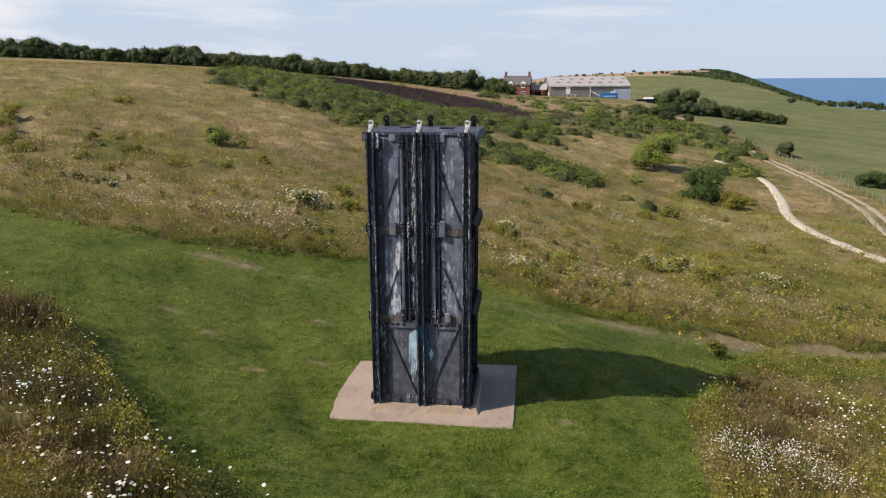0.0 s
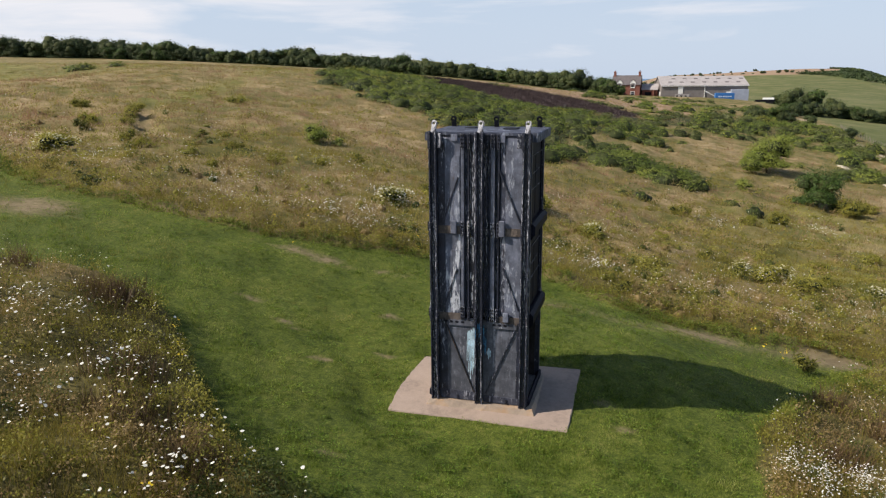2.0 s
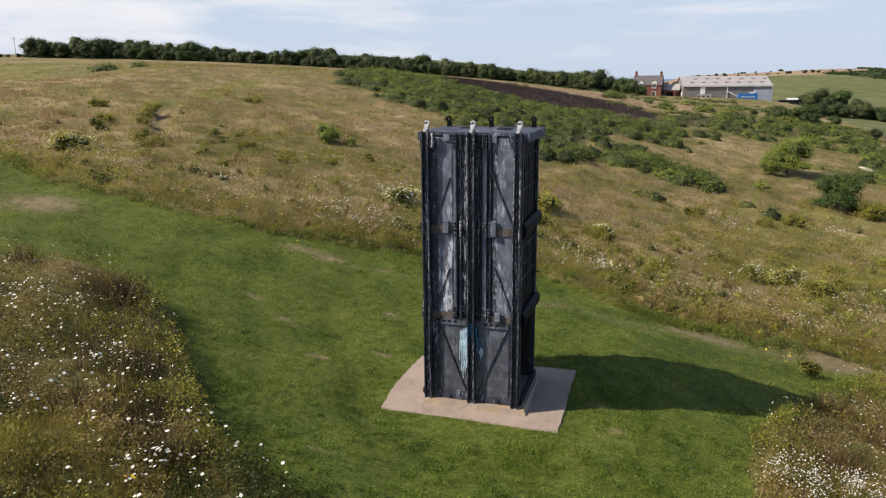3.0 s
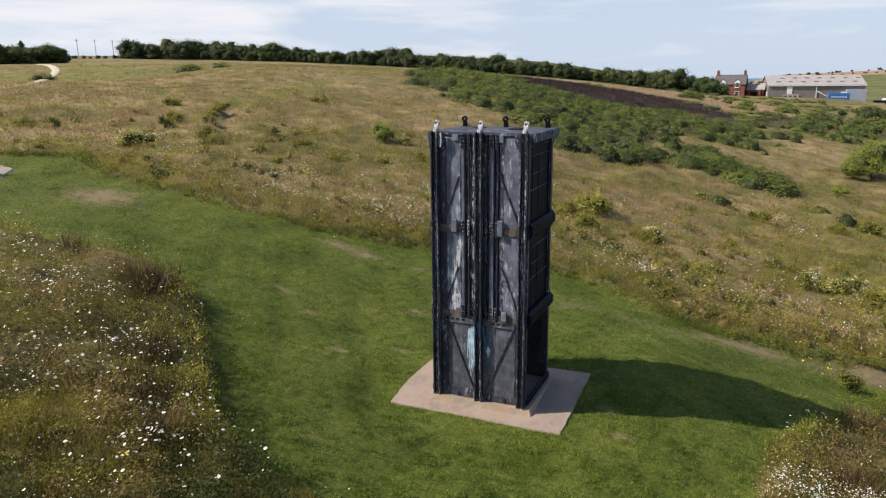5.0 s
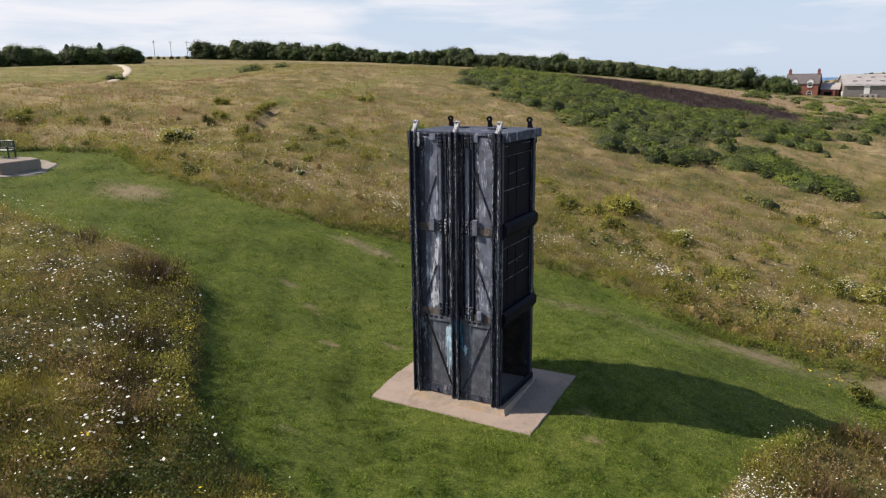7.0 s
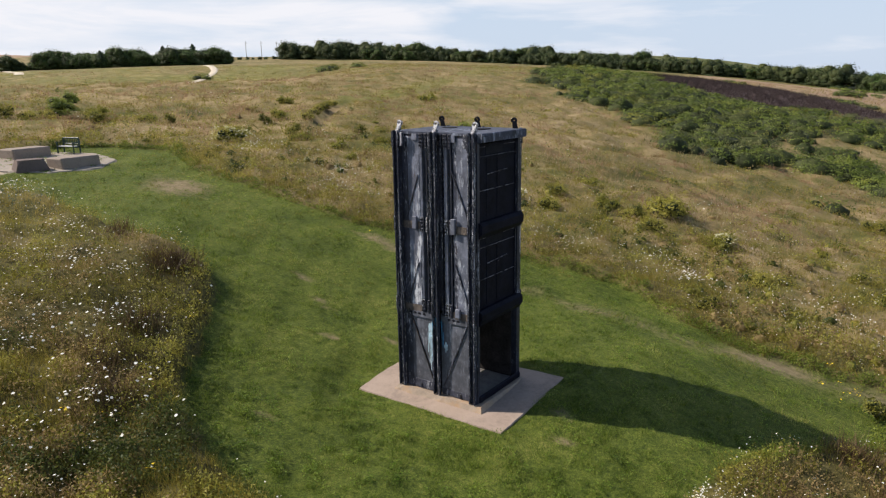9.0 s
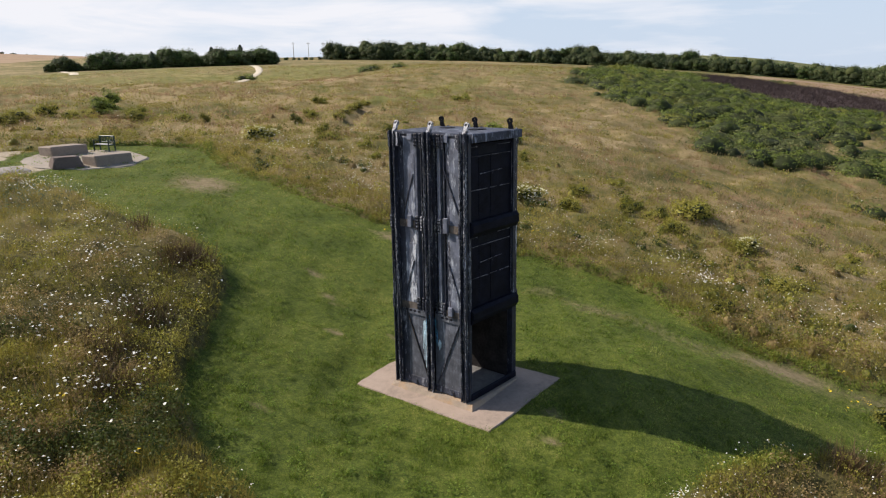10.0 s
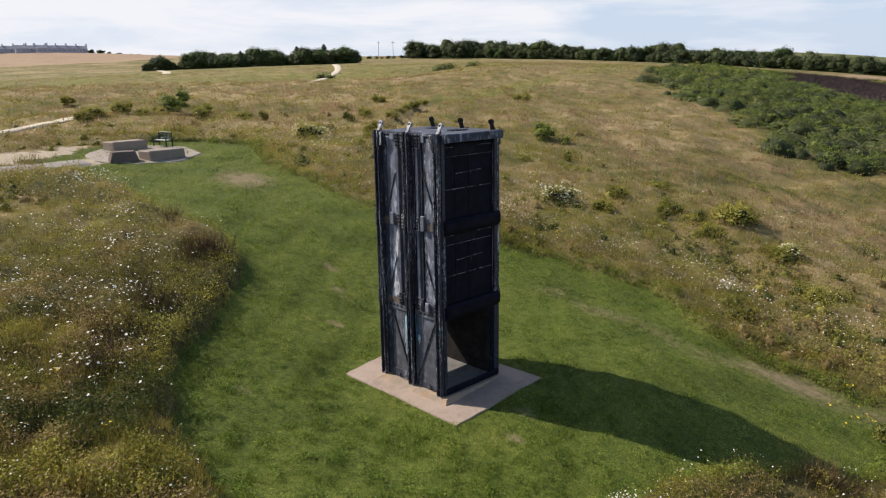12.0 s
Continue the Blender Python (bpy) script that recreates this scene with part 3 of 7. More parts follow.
# ---- the slab and the pit cage ----
def build_slab():
    bm = bmesh.new()
    rim = []
    rng = random.Random(4)
    corners = SLAB_RIM
    for (ax, ay), (bx, by) in zip(corners, corners[1:] + corners[:1]):
        n = 14 if math.hypot(bx - ax, by - ay) > 2 else 5
        for i in range(n):
            s = i / n
            j = 0.014 if i else 0
            rim.append((ax + (bx - ax) * s + rng.uniform(-j, j), ay + (by - ay) * s + rng.uniform(-j, j)))
    level = lambda y: SLAB_Z + SLAB_TILT * (y + 0.55)
    top = [bm.verts.new((x, y, level(y))) for x, y in rim]
    edge = [bm.verts.new((x * 1.008, y + (y - 1.1) * 0.008, level(y) - 0.025)) for x, y in rim]
    foot = [bm.verts.new((x * 1.008, y + (y - 1.1) * 0.008, -0.75)) for x, y in rim]
    bm.faces.new(top)
    n = len(rim)
    for a, b in ((top, edge), (edge, foot)):
        for i in range(n):
            bm.faces.new((a[i], b[i], b[(i + 1) % n], a[(i + 1) % n]))
    bmesh.ops.recalc_face_normals(bm, faces=bm.faces[:])
    return tagged(part("concrete_slab", bm, SLAB), "pinkish weathered concrete slab set in the lawn", "slab", kind="structure")


build_slab()


def build_plinth():
    bm = bmesh.new()
    rng = random.Random(9)
    lo, hi = [], []
    corners = [(-1.36, -0.16, -1.25, -0.05), (1.29, -0.13, 1.20, -0.05), (1.31, 2.16, 1.19, 2.05), (-1.38, 2.14, -1.26, 2.05)]
    for a, b in zip(corners, corners[1:] + corners[:1]):
        for i in range(12):
            s = i / 12
            j = 0.02
            lo.append((a[0] + (b[0] - a[0]) * s + rng.uniform(-j, j), a[1] + (b[1] - a[1]) * s + rng.uniform(-j, j), 0.0))
            hi.append((a[2] + (b[2] - a[2]) * s + rng.uniform(-j, j), a[3] + (b[3] - a[3]) * s + rng.uniform(-j, j), 0.192 + rng.uniform(-0.018, 0.006)))
    n = len(lo)
    lo, hi = [bm.verts.new(v) for v in lo], [bm.verts.new(v) for v in hi]
    bm.faces.new(hi)
    bm.faces.new(lo[::-1])
    for i in range(n):
        bm.faces.new((lo[i], lo[(i + 1) % n], hi[(i + 1) % n], hi[i]))
    bmesh.ops.recalc_face_normals(bm, faces=bm.faces[:])
    return tagged(part("plinth", bm, PLINTH), "rough rust-stained concrete kerb under the cage", "plinth", kind="structure")


build_plinth()

CAGE_X, FLOOR, TOP = -0.065, 0.19, 6.50
DECKS = (0.30, 2.30, 4.36)                       # the height of each deck's floor
HALF, DEEP = 1.15, 1.98                          # half the width, and the depth


def rivets(bm, xs, y, zs, r=0.017, out=-1):
    for x in xs:
        for z in zs:
            bmesh.ops.create_cone(bm, cap_ends=True, segments=6, radius1=r, radius2=r * 0.45, depth=0.022,
                                  matrix=Matrix.Translation((x, y + out * 0.008, z)) @ Matrix.Rotation(radians(90 * (1 if out < 0 else -1)), 4, "X"))


def rivet_set(parent, xs, y, zs, r, out, material):
    """Single rivets, each a part of its own on one shared mesh."""
    bm = bmesh.new()
    bmesh.ops.create_cone(bm, cap_ends=True, segments=7, radius1=r, radius2=r * 0.5, depth=0.022)
    me = bpy.data.meshes.new("rivet")
    bm.to_mesh(me)
    bm.free()
    me.materials.append(material)
    for x in xs:
        for z in zs:
            ob = new("rivet", me)
            ob.parent = parent
            ob.matrix_basis = Matrix.Translation((x, y + out * 0.010, z)) @ Matrix.Rotation(radians(90 * (1 if out < 0 else -1)), 4, "X")


def rail(parent, x, y, out, label):
    """A guide rail: two flanges on a web, the front one chipped, with riveted splice plates at the decks."""
    bm = bmesh.new()
    a, b = (y + out * 0.075, y) if out > 0 else (y - 0.075, y)
    box(bm, x - 0.085, x - 0.055, min(a, b) - (0.03 if out < 0 else 0), max(a, b), FLOOR, TOP + 0.02, 0.006)
    box(bm, x + 0.050, x + 0.080, min(a, b) - (0.03 if out < 0 else 0), max(a, b), FLOOR, TOP + 0.02, 0.006)
    box(bm, x - 0.055, x + 0.050, y - 0.02, y + 0.01, FLOOR + 0.01, TOP, 0.004)
    ob = part("guide_rail", bm, RAILPAINT, parent, label)
    face = y + (-0.105 if out < 0 else 0.075)
    for z0 in (6.14, 4.16, 2.16):
        bm = boxed((x - 0.10, x - 0.05, face - 0.012, face + 0.02, z0, z0 + 0.36), (x + 0.045, x + 0.095, face - 0.012, face + 0.02, z0, z0 + 0.36), bevel=0.004)
        rivets(bm, (x - 0.075, x + 0.07), face - 0.012, [z0 + 0.05 + 0.085 * i for i in range(4)], 0.022)
        part("splice_plate", bm, RAILPAINT, ob)
    zs = [0.4 + 0.19 * i for i in range(31)]
    if out < 0:
        rivet_set(ob, (x - 0.07, x + 0.065), face, zs, 0.016, out, RAILPAINT)
    else:
        bm = bmesh.new()
        rivets(bm, (x - 0.07, x + 0.065), face, zs, 0.016, out)
        tagged(part("rivet_row", bm, RAILPAINT, ob), kind="stuff")
    return ob


def lug(parent, x, y, lean, material, label):
    """A flat lifting lug with a round eye."""
    ob = thing("lug", "", "")
    ob.parent = parent
    ob.matrix_basis = pose(x, y, TOP - 0.02, lean, 0, 0)
    bm = bmesh.new()
    r, z, n = 0.070, 0.215, 14
    ring = [(r * math.cos(2 * math.pi * i / n), z + r * math.sin(2 * math.pi * i / n)) for i in range(n)]
    hole = [(0.031 * math.cos(2 * math.pi * i / n), z + 0.031 * math.sin(2 * math.pi * i / n)) for i in range(n)]
    for y0 in (-0.028, 0.028):
        o, h = [bm.verts.new((a, y0, b)) for a, b in ring], [bm.verts.new((a, y0, b)) for a, b in hole]
        for i in range(n):
            bm.faces.new((o[i], o[(i + 1) % n], h[(i + 1) % n], h[i]))
        if y0 < 0:
            first = (o, h)
        else:
            for s, e in zip(first, (o, h)):
                for i in range(n):
                    bm.faces.new((s[i], e[i], e[(i + 1) % n], s[(i + 1) % n]))
    bmesh.ops.recalc_face_normals(bm, faces=bm.faces[:])
    part("eye", bm, material, ob, label)
    bm = boxed((-0.046, 0.046, -0.030, 0.030, -0.02, 0.160), bevel=0.008)
    for v in bm.verts:
        if v.co.z < 0:
            v.co.x *= 1.45
    part("shank", bm, material, ob)
    return ob


def gate(parent, side, z0, z1):
    """A sheeted deck gate in a frame, with scuffed edges and a dark sheet for the opening near its top."""
    x = side * (HALF - 0.10)
    s = side
    ob = part("deck_gate", boxed((x - 0.02, x + 0.02, 0.16, DEEP - 0.14, z0 - 0.10, z1 - 0.02), bevel=0.004), GATE, parent, "black sheeted gate with scuffed edges")
    f = x + s * 0.02
    g = f + s * 0.022
    lo, hi = min(f, g), max(f, g)
    part("gate_frame", boxed((lo, hi, 0.16, 0.21, z0 + 0.0, z1 - 0.06), (lo, hi, DEEP - 0.21, DEEP - 0.16, z0 + 0.0, z1 - 0.06),
                             (lo, hi, 0.21, DEEP - 0.21, z1 - 0.33, z1 - 0.29), bevel=0.004), GATE, ob)
    e = g + s * 0.003
    lo2, hi2 = min(g, e), max(g, e)
    part("scuffed_edge", boxed((lo2, hi2, 0.22, DEEP - 0.22, z1 - 0.302, z1 - 0.290), (lo2, hi2, DEEP - 0.176, DEEP - 0.164, z0 + 0.12, z1 - 0.10)),
         SCUFF, ob, "paint worn pale along the gate's edge")
    for z, spans in ((z1 - 0.08, ((0.17, 0.46), (1.28, DEEP - 0.2))), (z1 - 1.05, ((0.22, 0.86), (0.95, 1.22), (1.34, DEEP - 0.22)))):
        for y0, y1 in spans:
            b0, b1 = sorted((f, f + s * 0.014))
            part("cross_bar", boxed((b0, b1, y0, y1, z - 0.014, z + 0.002), bevel=0.002), SCUFF, ob)
    # black sheet stands in for the unlit opening, its dark put into the colour
    part("slot_sheet", boxed((*sorted((f, f + s * 0.004)), 0.50, 1.22, z1 - 0.26, z1 - 0.10)), TAR, ob)
    for y in (0.52, 0.98):
        part("stile", boxed((*sorted((f, f + s * 0.010)), y, y + 0.03, z0 + 0.06, z1 - 0.34), bevel=0.002), GATE, ob)
    bm = bmesh.new()
    tube(bm, (g, 0.55, z1 - 0.70), (g + s * 0.01, 1.40, z1 - 0.66), 0.010, 0.010, 6)
    tube(bm, (g, 1.02, z1 - 0.75), (g + s * 0.01, 1.06, z1 - 0.65), 0.012, 0.012, 6)
    part("latch_bar", bm, SCUFF, ob, "scuffed latch bar")
    return ob


def face_of_cage(parent, y, out, full):
    """One long side: grey plates between the rails, angle bars, braces, latch boxes and the recessed middle."""
    q = lambda d: y + out * d                    # d metres proud of the plate line
    def slab(name, x0, x1, d0, d1, z0, z1, mat, label="", bevel=0.004, to=parent):
        a, b = sorted((q(d0), q(d1)))
        return part(name, boxed((x0, x1, a, b, z0, z1), bevel=bevel), mat, to, label)
    for d, z0 in enumerate(DECKS):
        z1 = (DECKS + (TOP,))[d + 1]
        if d == 0:
            slab("plate", -0.97, -0.075, -0.05, -0.02, z0 - 0.06, z1 - 0.06, LOWPANEL, "dull grey bottom plate with paint wear")
            slab("plate", 0.075, 0.95, -0.05, -0.02, z0 - 0.06, z1 - 0.06, LOWPANEL, "dull grey bottom plate with paint wear")
            slab("edge_strip", -0.97, -0.78, -0.018, -0.006, z0 + 0.13, z1 - 0.135, BLACK)
            slab("edge_strip", 0.86, 0.95, -0.018, -0.006, z0 + 0.07, z1 - 0.135, BLACK)
            slab("kick_plate", -0.95, -0.09, -0.019, -0.004, z0 - 0.10, z0 + 0.12, MIDPANEL)
            slab("kick_plate", 0.09, 0.93, -0.019, -0.004, z0 - 0.10, z0 + 0.06, MIDPANEL)
        else:
            slab("plate", -0.97, -0.45, -0.05, -0.02, z0 - 0.03, z1 - 0.12, FLAKED if d == 1 else PANEL, "grey plate with flaking pale paint")
            slab("plate", 0.57, 0.95, -0.05, -0.02, z0 - 0.03, z1 - 0.12, PANEL, "grey plate with flaking pale paint")
            slab("edge_strip", -0.97, -0.81, -0.018, -0.006, z0 + 0.052, z1 - 0.135, BLACK, "black strip beside the guide rail")
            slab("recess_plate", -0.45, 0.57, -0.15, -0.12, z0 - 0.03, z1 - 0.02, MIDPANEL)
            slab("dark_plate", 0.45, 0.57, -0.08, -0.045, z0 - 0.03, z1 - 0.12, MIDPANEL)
            slab("web_plate", -0.245, -0.115, -0.08, -0.05, z0 - 0.03, z1 - 0.16, WEBPAINT, "black web plate with white chips")
            slab("over_plate", -0.66, -0.47, -0.018, -0.008, z0 + 0.06, z1 - 0.5, FLAKED if d == 1 else PANEL)
    # belts at the decks
    for z0 in DECKS[1:]:
        slab("belt", -0.97, -0.45, -0.018, 0.004, z0 - 0.13, z0 + 0.05, RUSTPLATE, "brown rusting belt plate")
        slab("belt", 0.42, 0.95, -0.018, 0.004, z0 - 0.13, z0 + 0.05, RUSTPLATE, "brown rusting belt plate")
    slab("head_beam", -1.14, 1.14, -0.16, -0.03, TOP - 0.20, TOP - 0.01, BLACK)
    # angle bars either side of the recess
    for x, w, mat in ((-0.43, 0.065, PANEL), (0.245, 0.085, PANEL), (-0.285, 0.030, RAILPAINT), (-0.112, 0.022, WEBPAINT), (0.125, 0.030, RAILPAINT), (0.385, 0.045, BLACK)):
        z0 = DECKS[1] - 0.06 if abs(x) > 0.2 else DECKS[1] - 0.02
        ob = slab("angle_bar", x, x + w, -0.12, 0.015 if mat is PANEL else -0.02, z0, TOP - 0.20, mat)
        if full:
            bm = bmesh.new()
            rivets(bm, (x + w / 2,), q(0.015 if mat is PANEL else -0.02), [z0 + 0.06 + 0.085 * i for i in range(46)], 0.0135, out)
            tagged(part("rivet_row", bm, mat, ob), kind="stuff")
    # riveted brackets at the head and at each deck
    for x, w in ((-0.45, 0.10), (-0.29, 0.06), (-0.13, 0.05), (0.14, 0.05), (0.235, 0.10), (0.37, 0.07)):
        for z0, z1 in ((TOP - 0.36, TOP - 0.03), (DECKS[2] - 0.17, DECKS[2] + 0.17), (DECKS[1] - 0.10, DECKS[1] + 0.22)):
            ob = slab("bracket", x, x + w, -0.02, 0.024, z0, z1, RAILPAINT)
            if full:
                rivet_set(ob, (x + w / 2,) if w < 0.08 else (x + w * 0.28, x + w * 0.72), q(0.024), [z0 + 0.05 + 0.08 * i for i in range(4)], 0.019, out, TAR)
    # added sheet behind the plates; the inside's dark is put into its colour
    part("lining", boxed((-1.03, 1.03, *sorted((q(-0.19), q(-0.165))), FLOOR + 0.05, TOP - 0.25)), DARKLINING, parent)
    # braces
    yb = q(-0.008)
    for a, b in (((-0.50, 5.52), (-0.86, 4.50)), ((0.42, 5.70), (0.90, 4.55)), ((-0.53, 3.42), (-0.86, 2.46)), ((0.53, 3.50), (0.90, 2.50)),
                 ((-0.86, 2.22), (-0.13, 0.42)), ((0.90, 2.22), (0.15, 0.42))):
        bm = bmesh.new()
        beam(bm, (a[0], yb, a[1]), (b[0], yb, b[1]), 0.032, 0.030, 0.004)
        worn = a == (-0.86, 2.22)
        part("brace", bm, RUSTBAR if worn else BLACK, parent, "brace with rust showing through" if worn else "")
    for x, z0, z1 in ((-0.66, 4.24, 4.54), (0.44, 4.22, 4.58), (0.55, 2.24, 2.46)):
        ob = slab("latch_box", x, x + 0.13, 0.006, 0.075, z0, z1, PANEL, "grey latch box", 0.012)
    for x, z0, z1 in ((-0.66, TOP - 0.19, TOP - 0.05), (0.40, TOP - 0.21, TOP - 0.05)):
        slab("head_block", x, x + 0.15, -0.028, 0.012, z0, z1, PANEL)
    # flat discs stand in for holes, whose inner dark is put into the colour
    for x in (-0.80, -0.67, -0.54, -0.40, 0.34, 0.47, 0.60):
        bm = bmesh.new()
        bmesh.ops.create_cone(bm, cap_ends=True, segments=10, radius1=0.034, radius2=0.034, depth=0.006,
                              matrix=Matrix.Translation((x, q(0.0155), DECKS[1] - 0.155)) @ Matrix.Diagonal((1.3, 1, 0.8, 1)) @ Matrix.Rotation(radians(90), 4, "X"))
        part("hole_disc", bm, TAR, parent)
    for x0, x1 in ((-0.78, -0.12), (0.12, 0.86)):                # scalloped top of the bottom plates
        n = 40
        line = [x0 + (x1 - x0) * i / n for i in range(n + 1)]
        top = [DECKS[1] - 0.115 + 0.022 * abs(math.sin(math.pi * 5 * i / n)) - 0.05 * (abs(2 * i / n - 1) ** 6) for i in range(n + 1)]
        bm = prism(bmesh.new(), [(x0, DECKS[1] - 0.24)] + list(zip(line, top)) + [(x1, DECKS[1] - 0.24)], *sorted((q(0.0055), q(0.0135))))
        part("scalloped_plate", bm, LOWPANEL, parent, "grey plate edge cut in scallops")
    for x in (-0.55, -0.13, 0.22, 0.62):
        slab("foot_clip", x, x + 0.035, -0.004, 0.02, FLOOR + 0.02, FLOOR + 0.13, BLACK)


def splash(parent, strips, y, material, label):
    """Paint thrown on the steel: a few ragged dribbles, four millimetres proud."""
    bm = bmesh.new()
    rng = random.Random(12)
    for j, (x, w, z0, z1) in enumerate(strips):
        n = 7
        l, r = [], []
        for i in range(n + 1):
            z = z1 + (z0 - z1) * i / n
            t = (1 - i / n) ** 0.5 if i else 0.6
            c = x + rng.uniform(-0.1, 0.1) * w
            h = max(0.008, w * 0.5 * t * rng.uniform(0.7, 1.1))
            l.append(bm.verts.new((c - h, y - 0.002 * j, z)))
            r.append(bm.verts.new((c + h, y - 0.002 * j, z)))
        for i in range(n):
            bm.faces.new((l[i], l[i + 1], r[i + 1], r[i]))
    return part("paint_splash", bm, material, parent, label)


def build_cage():
    cage = thing("pit_cage", "tall three-deck black riveted steel mine cage on a concrete slab", "mine cage", pose(CAGE_X, 0, 0))
    for x in (-1.06, 0.0, 1.035):
        rail(cage, x, 0.04, -1, "chipped black guide rail")
        rail(cage, x, DEEP - 0.02, 1, "")
    face_of_cage(cage, 0.06, -1, True)
    face_of_cage(cage, DEEP - 0.06, 1, False)
    # corner posts, one inside each outer rail
    for x in (-1, 1):
        for y in (0.05, DEEP - 0.15):
            a, b = sorted((x * (HALF - 0.012), x * (HALF - 0.17)))
            part("corner_post", boxed((a, b, y, y + 0.10, FLOOR, TOP - 0.02), bevel=0.006), BLACK, cage)
    # decks, and the chamfered beams that stand out at their ends
    for d, z in enumerate(DECKS):
        part("deck", boxed((-HALF + 0.02, HALF - 0.02, 0.26, DEEP - 0.26, z - 0.10, z - 0.02)), TAR if d else FLOORSTEEL, cage)
        for s in (-1, 1):
            bm = bmesh.new()
            if d:
                prism(bm, [(s * (HALF - 0.06), z - 0.20), (s * (HALF + 0.005), z - 0.19), (s * (HALF + 0.085), z - 0.07),
                           (s * (HALF + 0.085), z + 0.10), (s * (HALF + 0.01), z + 0.17), (s * (HALF - 0.06), z + 0.17)], 0.10, DEEP - 0.03)
                part("deck_beam", bm, GATE, cage, "protruding chamfered beam at a deck's end")
            else:
                box(bm, s * (HALF - 0.04), s * (HALF + (0.03 if s > 0 else 0.10)), 0.10, DEEP, FLOOR, z + 0.07, 0.03)
                part("sill_beam", bm, GATE, cage)
    for s in (-1, 1):
        for z0, z1 in ((DECKS[1] + 0.18, DECKS[2] - 0.14), (DECKS[2] + 0.18, TOP - 0.22)):
            gate(cage, s, z0, z1)
    # an unseen flap, added to block sun, closes the bottom deck's far upper half
    part("sun_block_flap", boxed((-HALF + 0.08, -HALF + 0.11, 0.16, DEEP - 0.14, 1.62, DECKS[1] - 0.20), bevel=0.004), GATE, cage)
    # the roof
    bm = bmesh.new()
    prism(bm, [(-HALF - 0.11, TOP - 0.19), (-HALF - 0.11, TOP - 0.02), (-HALF - 0.09, TOP), (HALF + 0.09, TOP), (HALF + 0.11, TOP - 0.02),
               (HALF + 0.11, TOP - 0.19), (HALF - 0.03, TOP - 0.20), (HALF - 0.03, TOP - 0.06), (-HALF + 0.03, TOP - 0.06), (-HALF + 0.03, TOP - 0.20)], 0.07, DEEP + 0.02)
    roof = part("roof", bm, ROOFPAINT, cage, "blue-black steel roof with worn edges")
    part("roof_hatch", boxed((0.30, 0.62, 1.05, 1.45, TOP + 0.003, TOP + 0.02), bevel=0.004), TAR, roof)
    part("roof_hatch", boxed((-0.66, -0.40, 1.25, 1.55, TOP + 0.003, TOP + 0.016), bevel=0.004), TAR, roof)
    for x in (-1.06, 0.0, 1.035):
        lug(cage, x, 0.06, -21, LUGPAINT, "lifting eye with flaking white paint")
        lug(cage, x - 0.02, DEEP - 0.08, 16, TAR, "")
    part("lug_plate", boxed((-0.95, -0.85, -0.055, 0.02, TOP - 0.33, TOP - 0.02), bevel=0.004), RAILPAINT, cage)
    part("lug_plate", boxed((0.83, 0.93, -0.055, 0.02, TOP - 0.33, TOP - 0.02), bevel=0.004), RAILPAINT, cage)
    splash(cage, [(-0.145, 0.075, 1.25, 2.03), (-0.195, 0.06, 0.95, 1.97), (-0.235, 0.055, 1.15, 1.94), (-0.275, 0.05, 1.42, 1.93), (-0.20, 0.17, 1.74, 1.95), (-0.165, 0.022, 0.86, 1.7), (-0.215, 0.018, 0.74, 1.6), (-0.255, 0.016, 0.92, 1.7), (-0.135, 0.016, 1.02, 1.6), (-0.295, 0.016, 1.2, 1.7)], 0.076, BLUEPAINT, "pale blue splashed paint dribbles")
    splash(cage, [(0.215, 0.07, 1.28, 1.55), (0.25, 0.05, 1.34, 1.50), (0.185, 0.05, 1.38, 1.47)], 0.076, BLUEPAINT, "")
    splash(cage, [(-0.070, 0.032, 1.80, 2.15), (0.065, 0.032, 1.72, 2.15)], -0.067, BLUEDEEP, "")
    splash(cage, [(-0.015, 0.085, 1.88, 2.15), (0.005, 0.05, 1.70, 2.1)], 0.016, BLUEDEEP, "mid blue splashed paint")
    splash(cage, [(0.135, 0.10, 1.35, 2.12), (0.10, 0.05, 1.5, 2.1)], 0.076, BLUEDEEP, "")
    return cage


build_cage()

# ---- plants ----
BLADE_DRY = leaf_like("dry grass", [(0.0, (0.120, 0.092, 0.036)), (0.35, (0.262, 0.198, 0.090)), (0.65, (0.40, 0.310, 0.155)), (1.0, (0.57, 0.465, 0.265))], 0.10, gain=2.1)
BLADE_GREEN = leaf_like("rank green grass", [(0.0, (0.090, 0.084, 0.016)), (0.4, (0.205, 0.176, 0.034)), (0.75, (0.320, 0.260, 0.056)), (1.0, (0.46, 0.36, 0.12))], 0.16, gain=2.1)
BLADE_RUSSET = leaf_like("russet seed heads", [(0.0, (0.150, 0.080, 0.044)), (0.5, (0.320, 0.190, 0.112)), (1.0, (0.50, 0.345, 0.225))], 0.2, gain=2.0)
BLADE_LAWN = leaf_like("mown grass", [(0.0, (0.026, 0.050, 0.006)), (0.4, (0.104, 0.160, 0.018)), (0.75, (0.22, 0.28, 0.046)), (1.0, (0.38, 0.39, 0.13))], 0.5, gain=2.0, own=0.6)
BLADE_LUSH = leaf_like("clover leaves", [(0.0, (0.040, 0.080, 0.009)), (0.5, (0.125, 0.205, 0.022)), (1.0, (0.27, 0.35, 0.055))], 0.5, gain=2.0, own=0.6)
BLADE_PALE = leaf_like("yellowing mown grass", [(0.0, (0.070, 0.080, 0.016)), (0.4, (0.165, 0.175, 0.036)), (0.75, (0.28, 0.27, 0.075)), (1.0, (0.42, 0.38, 0.16))], 0.5, gain=2.0, own=0.6)
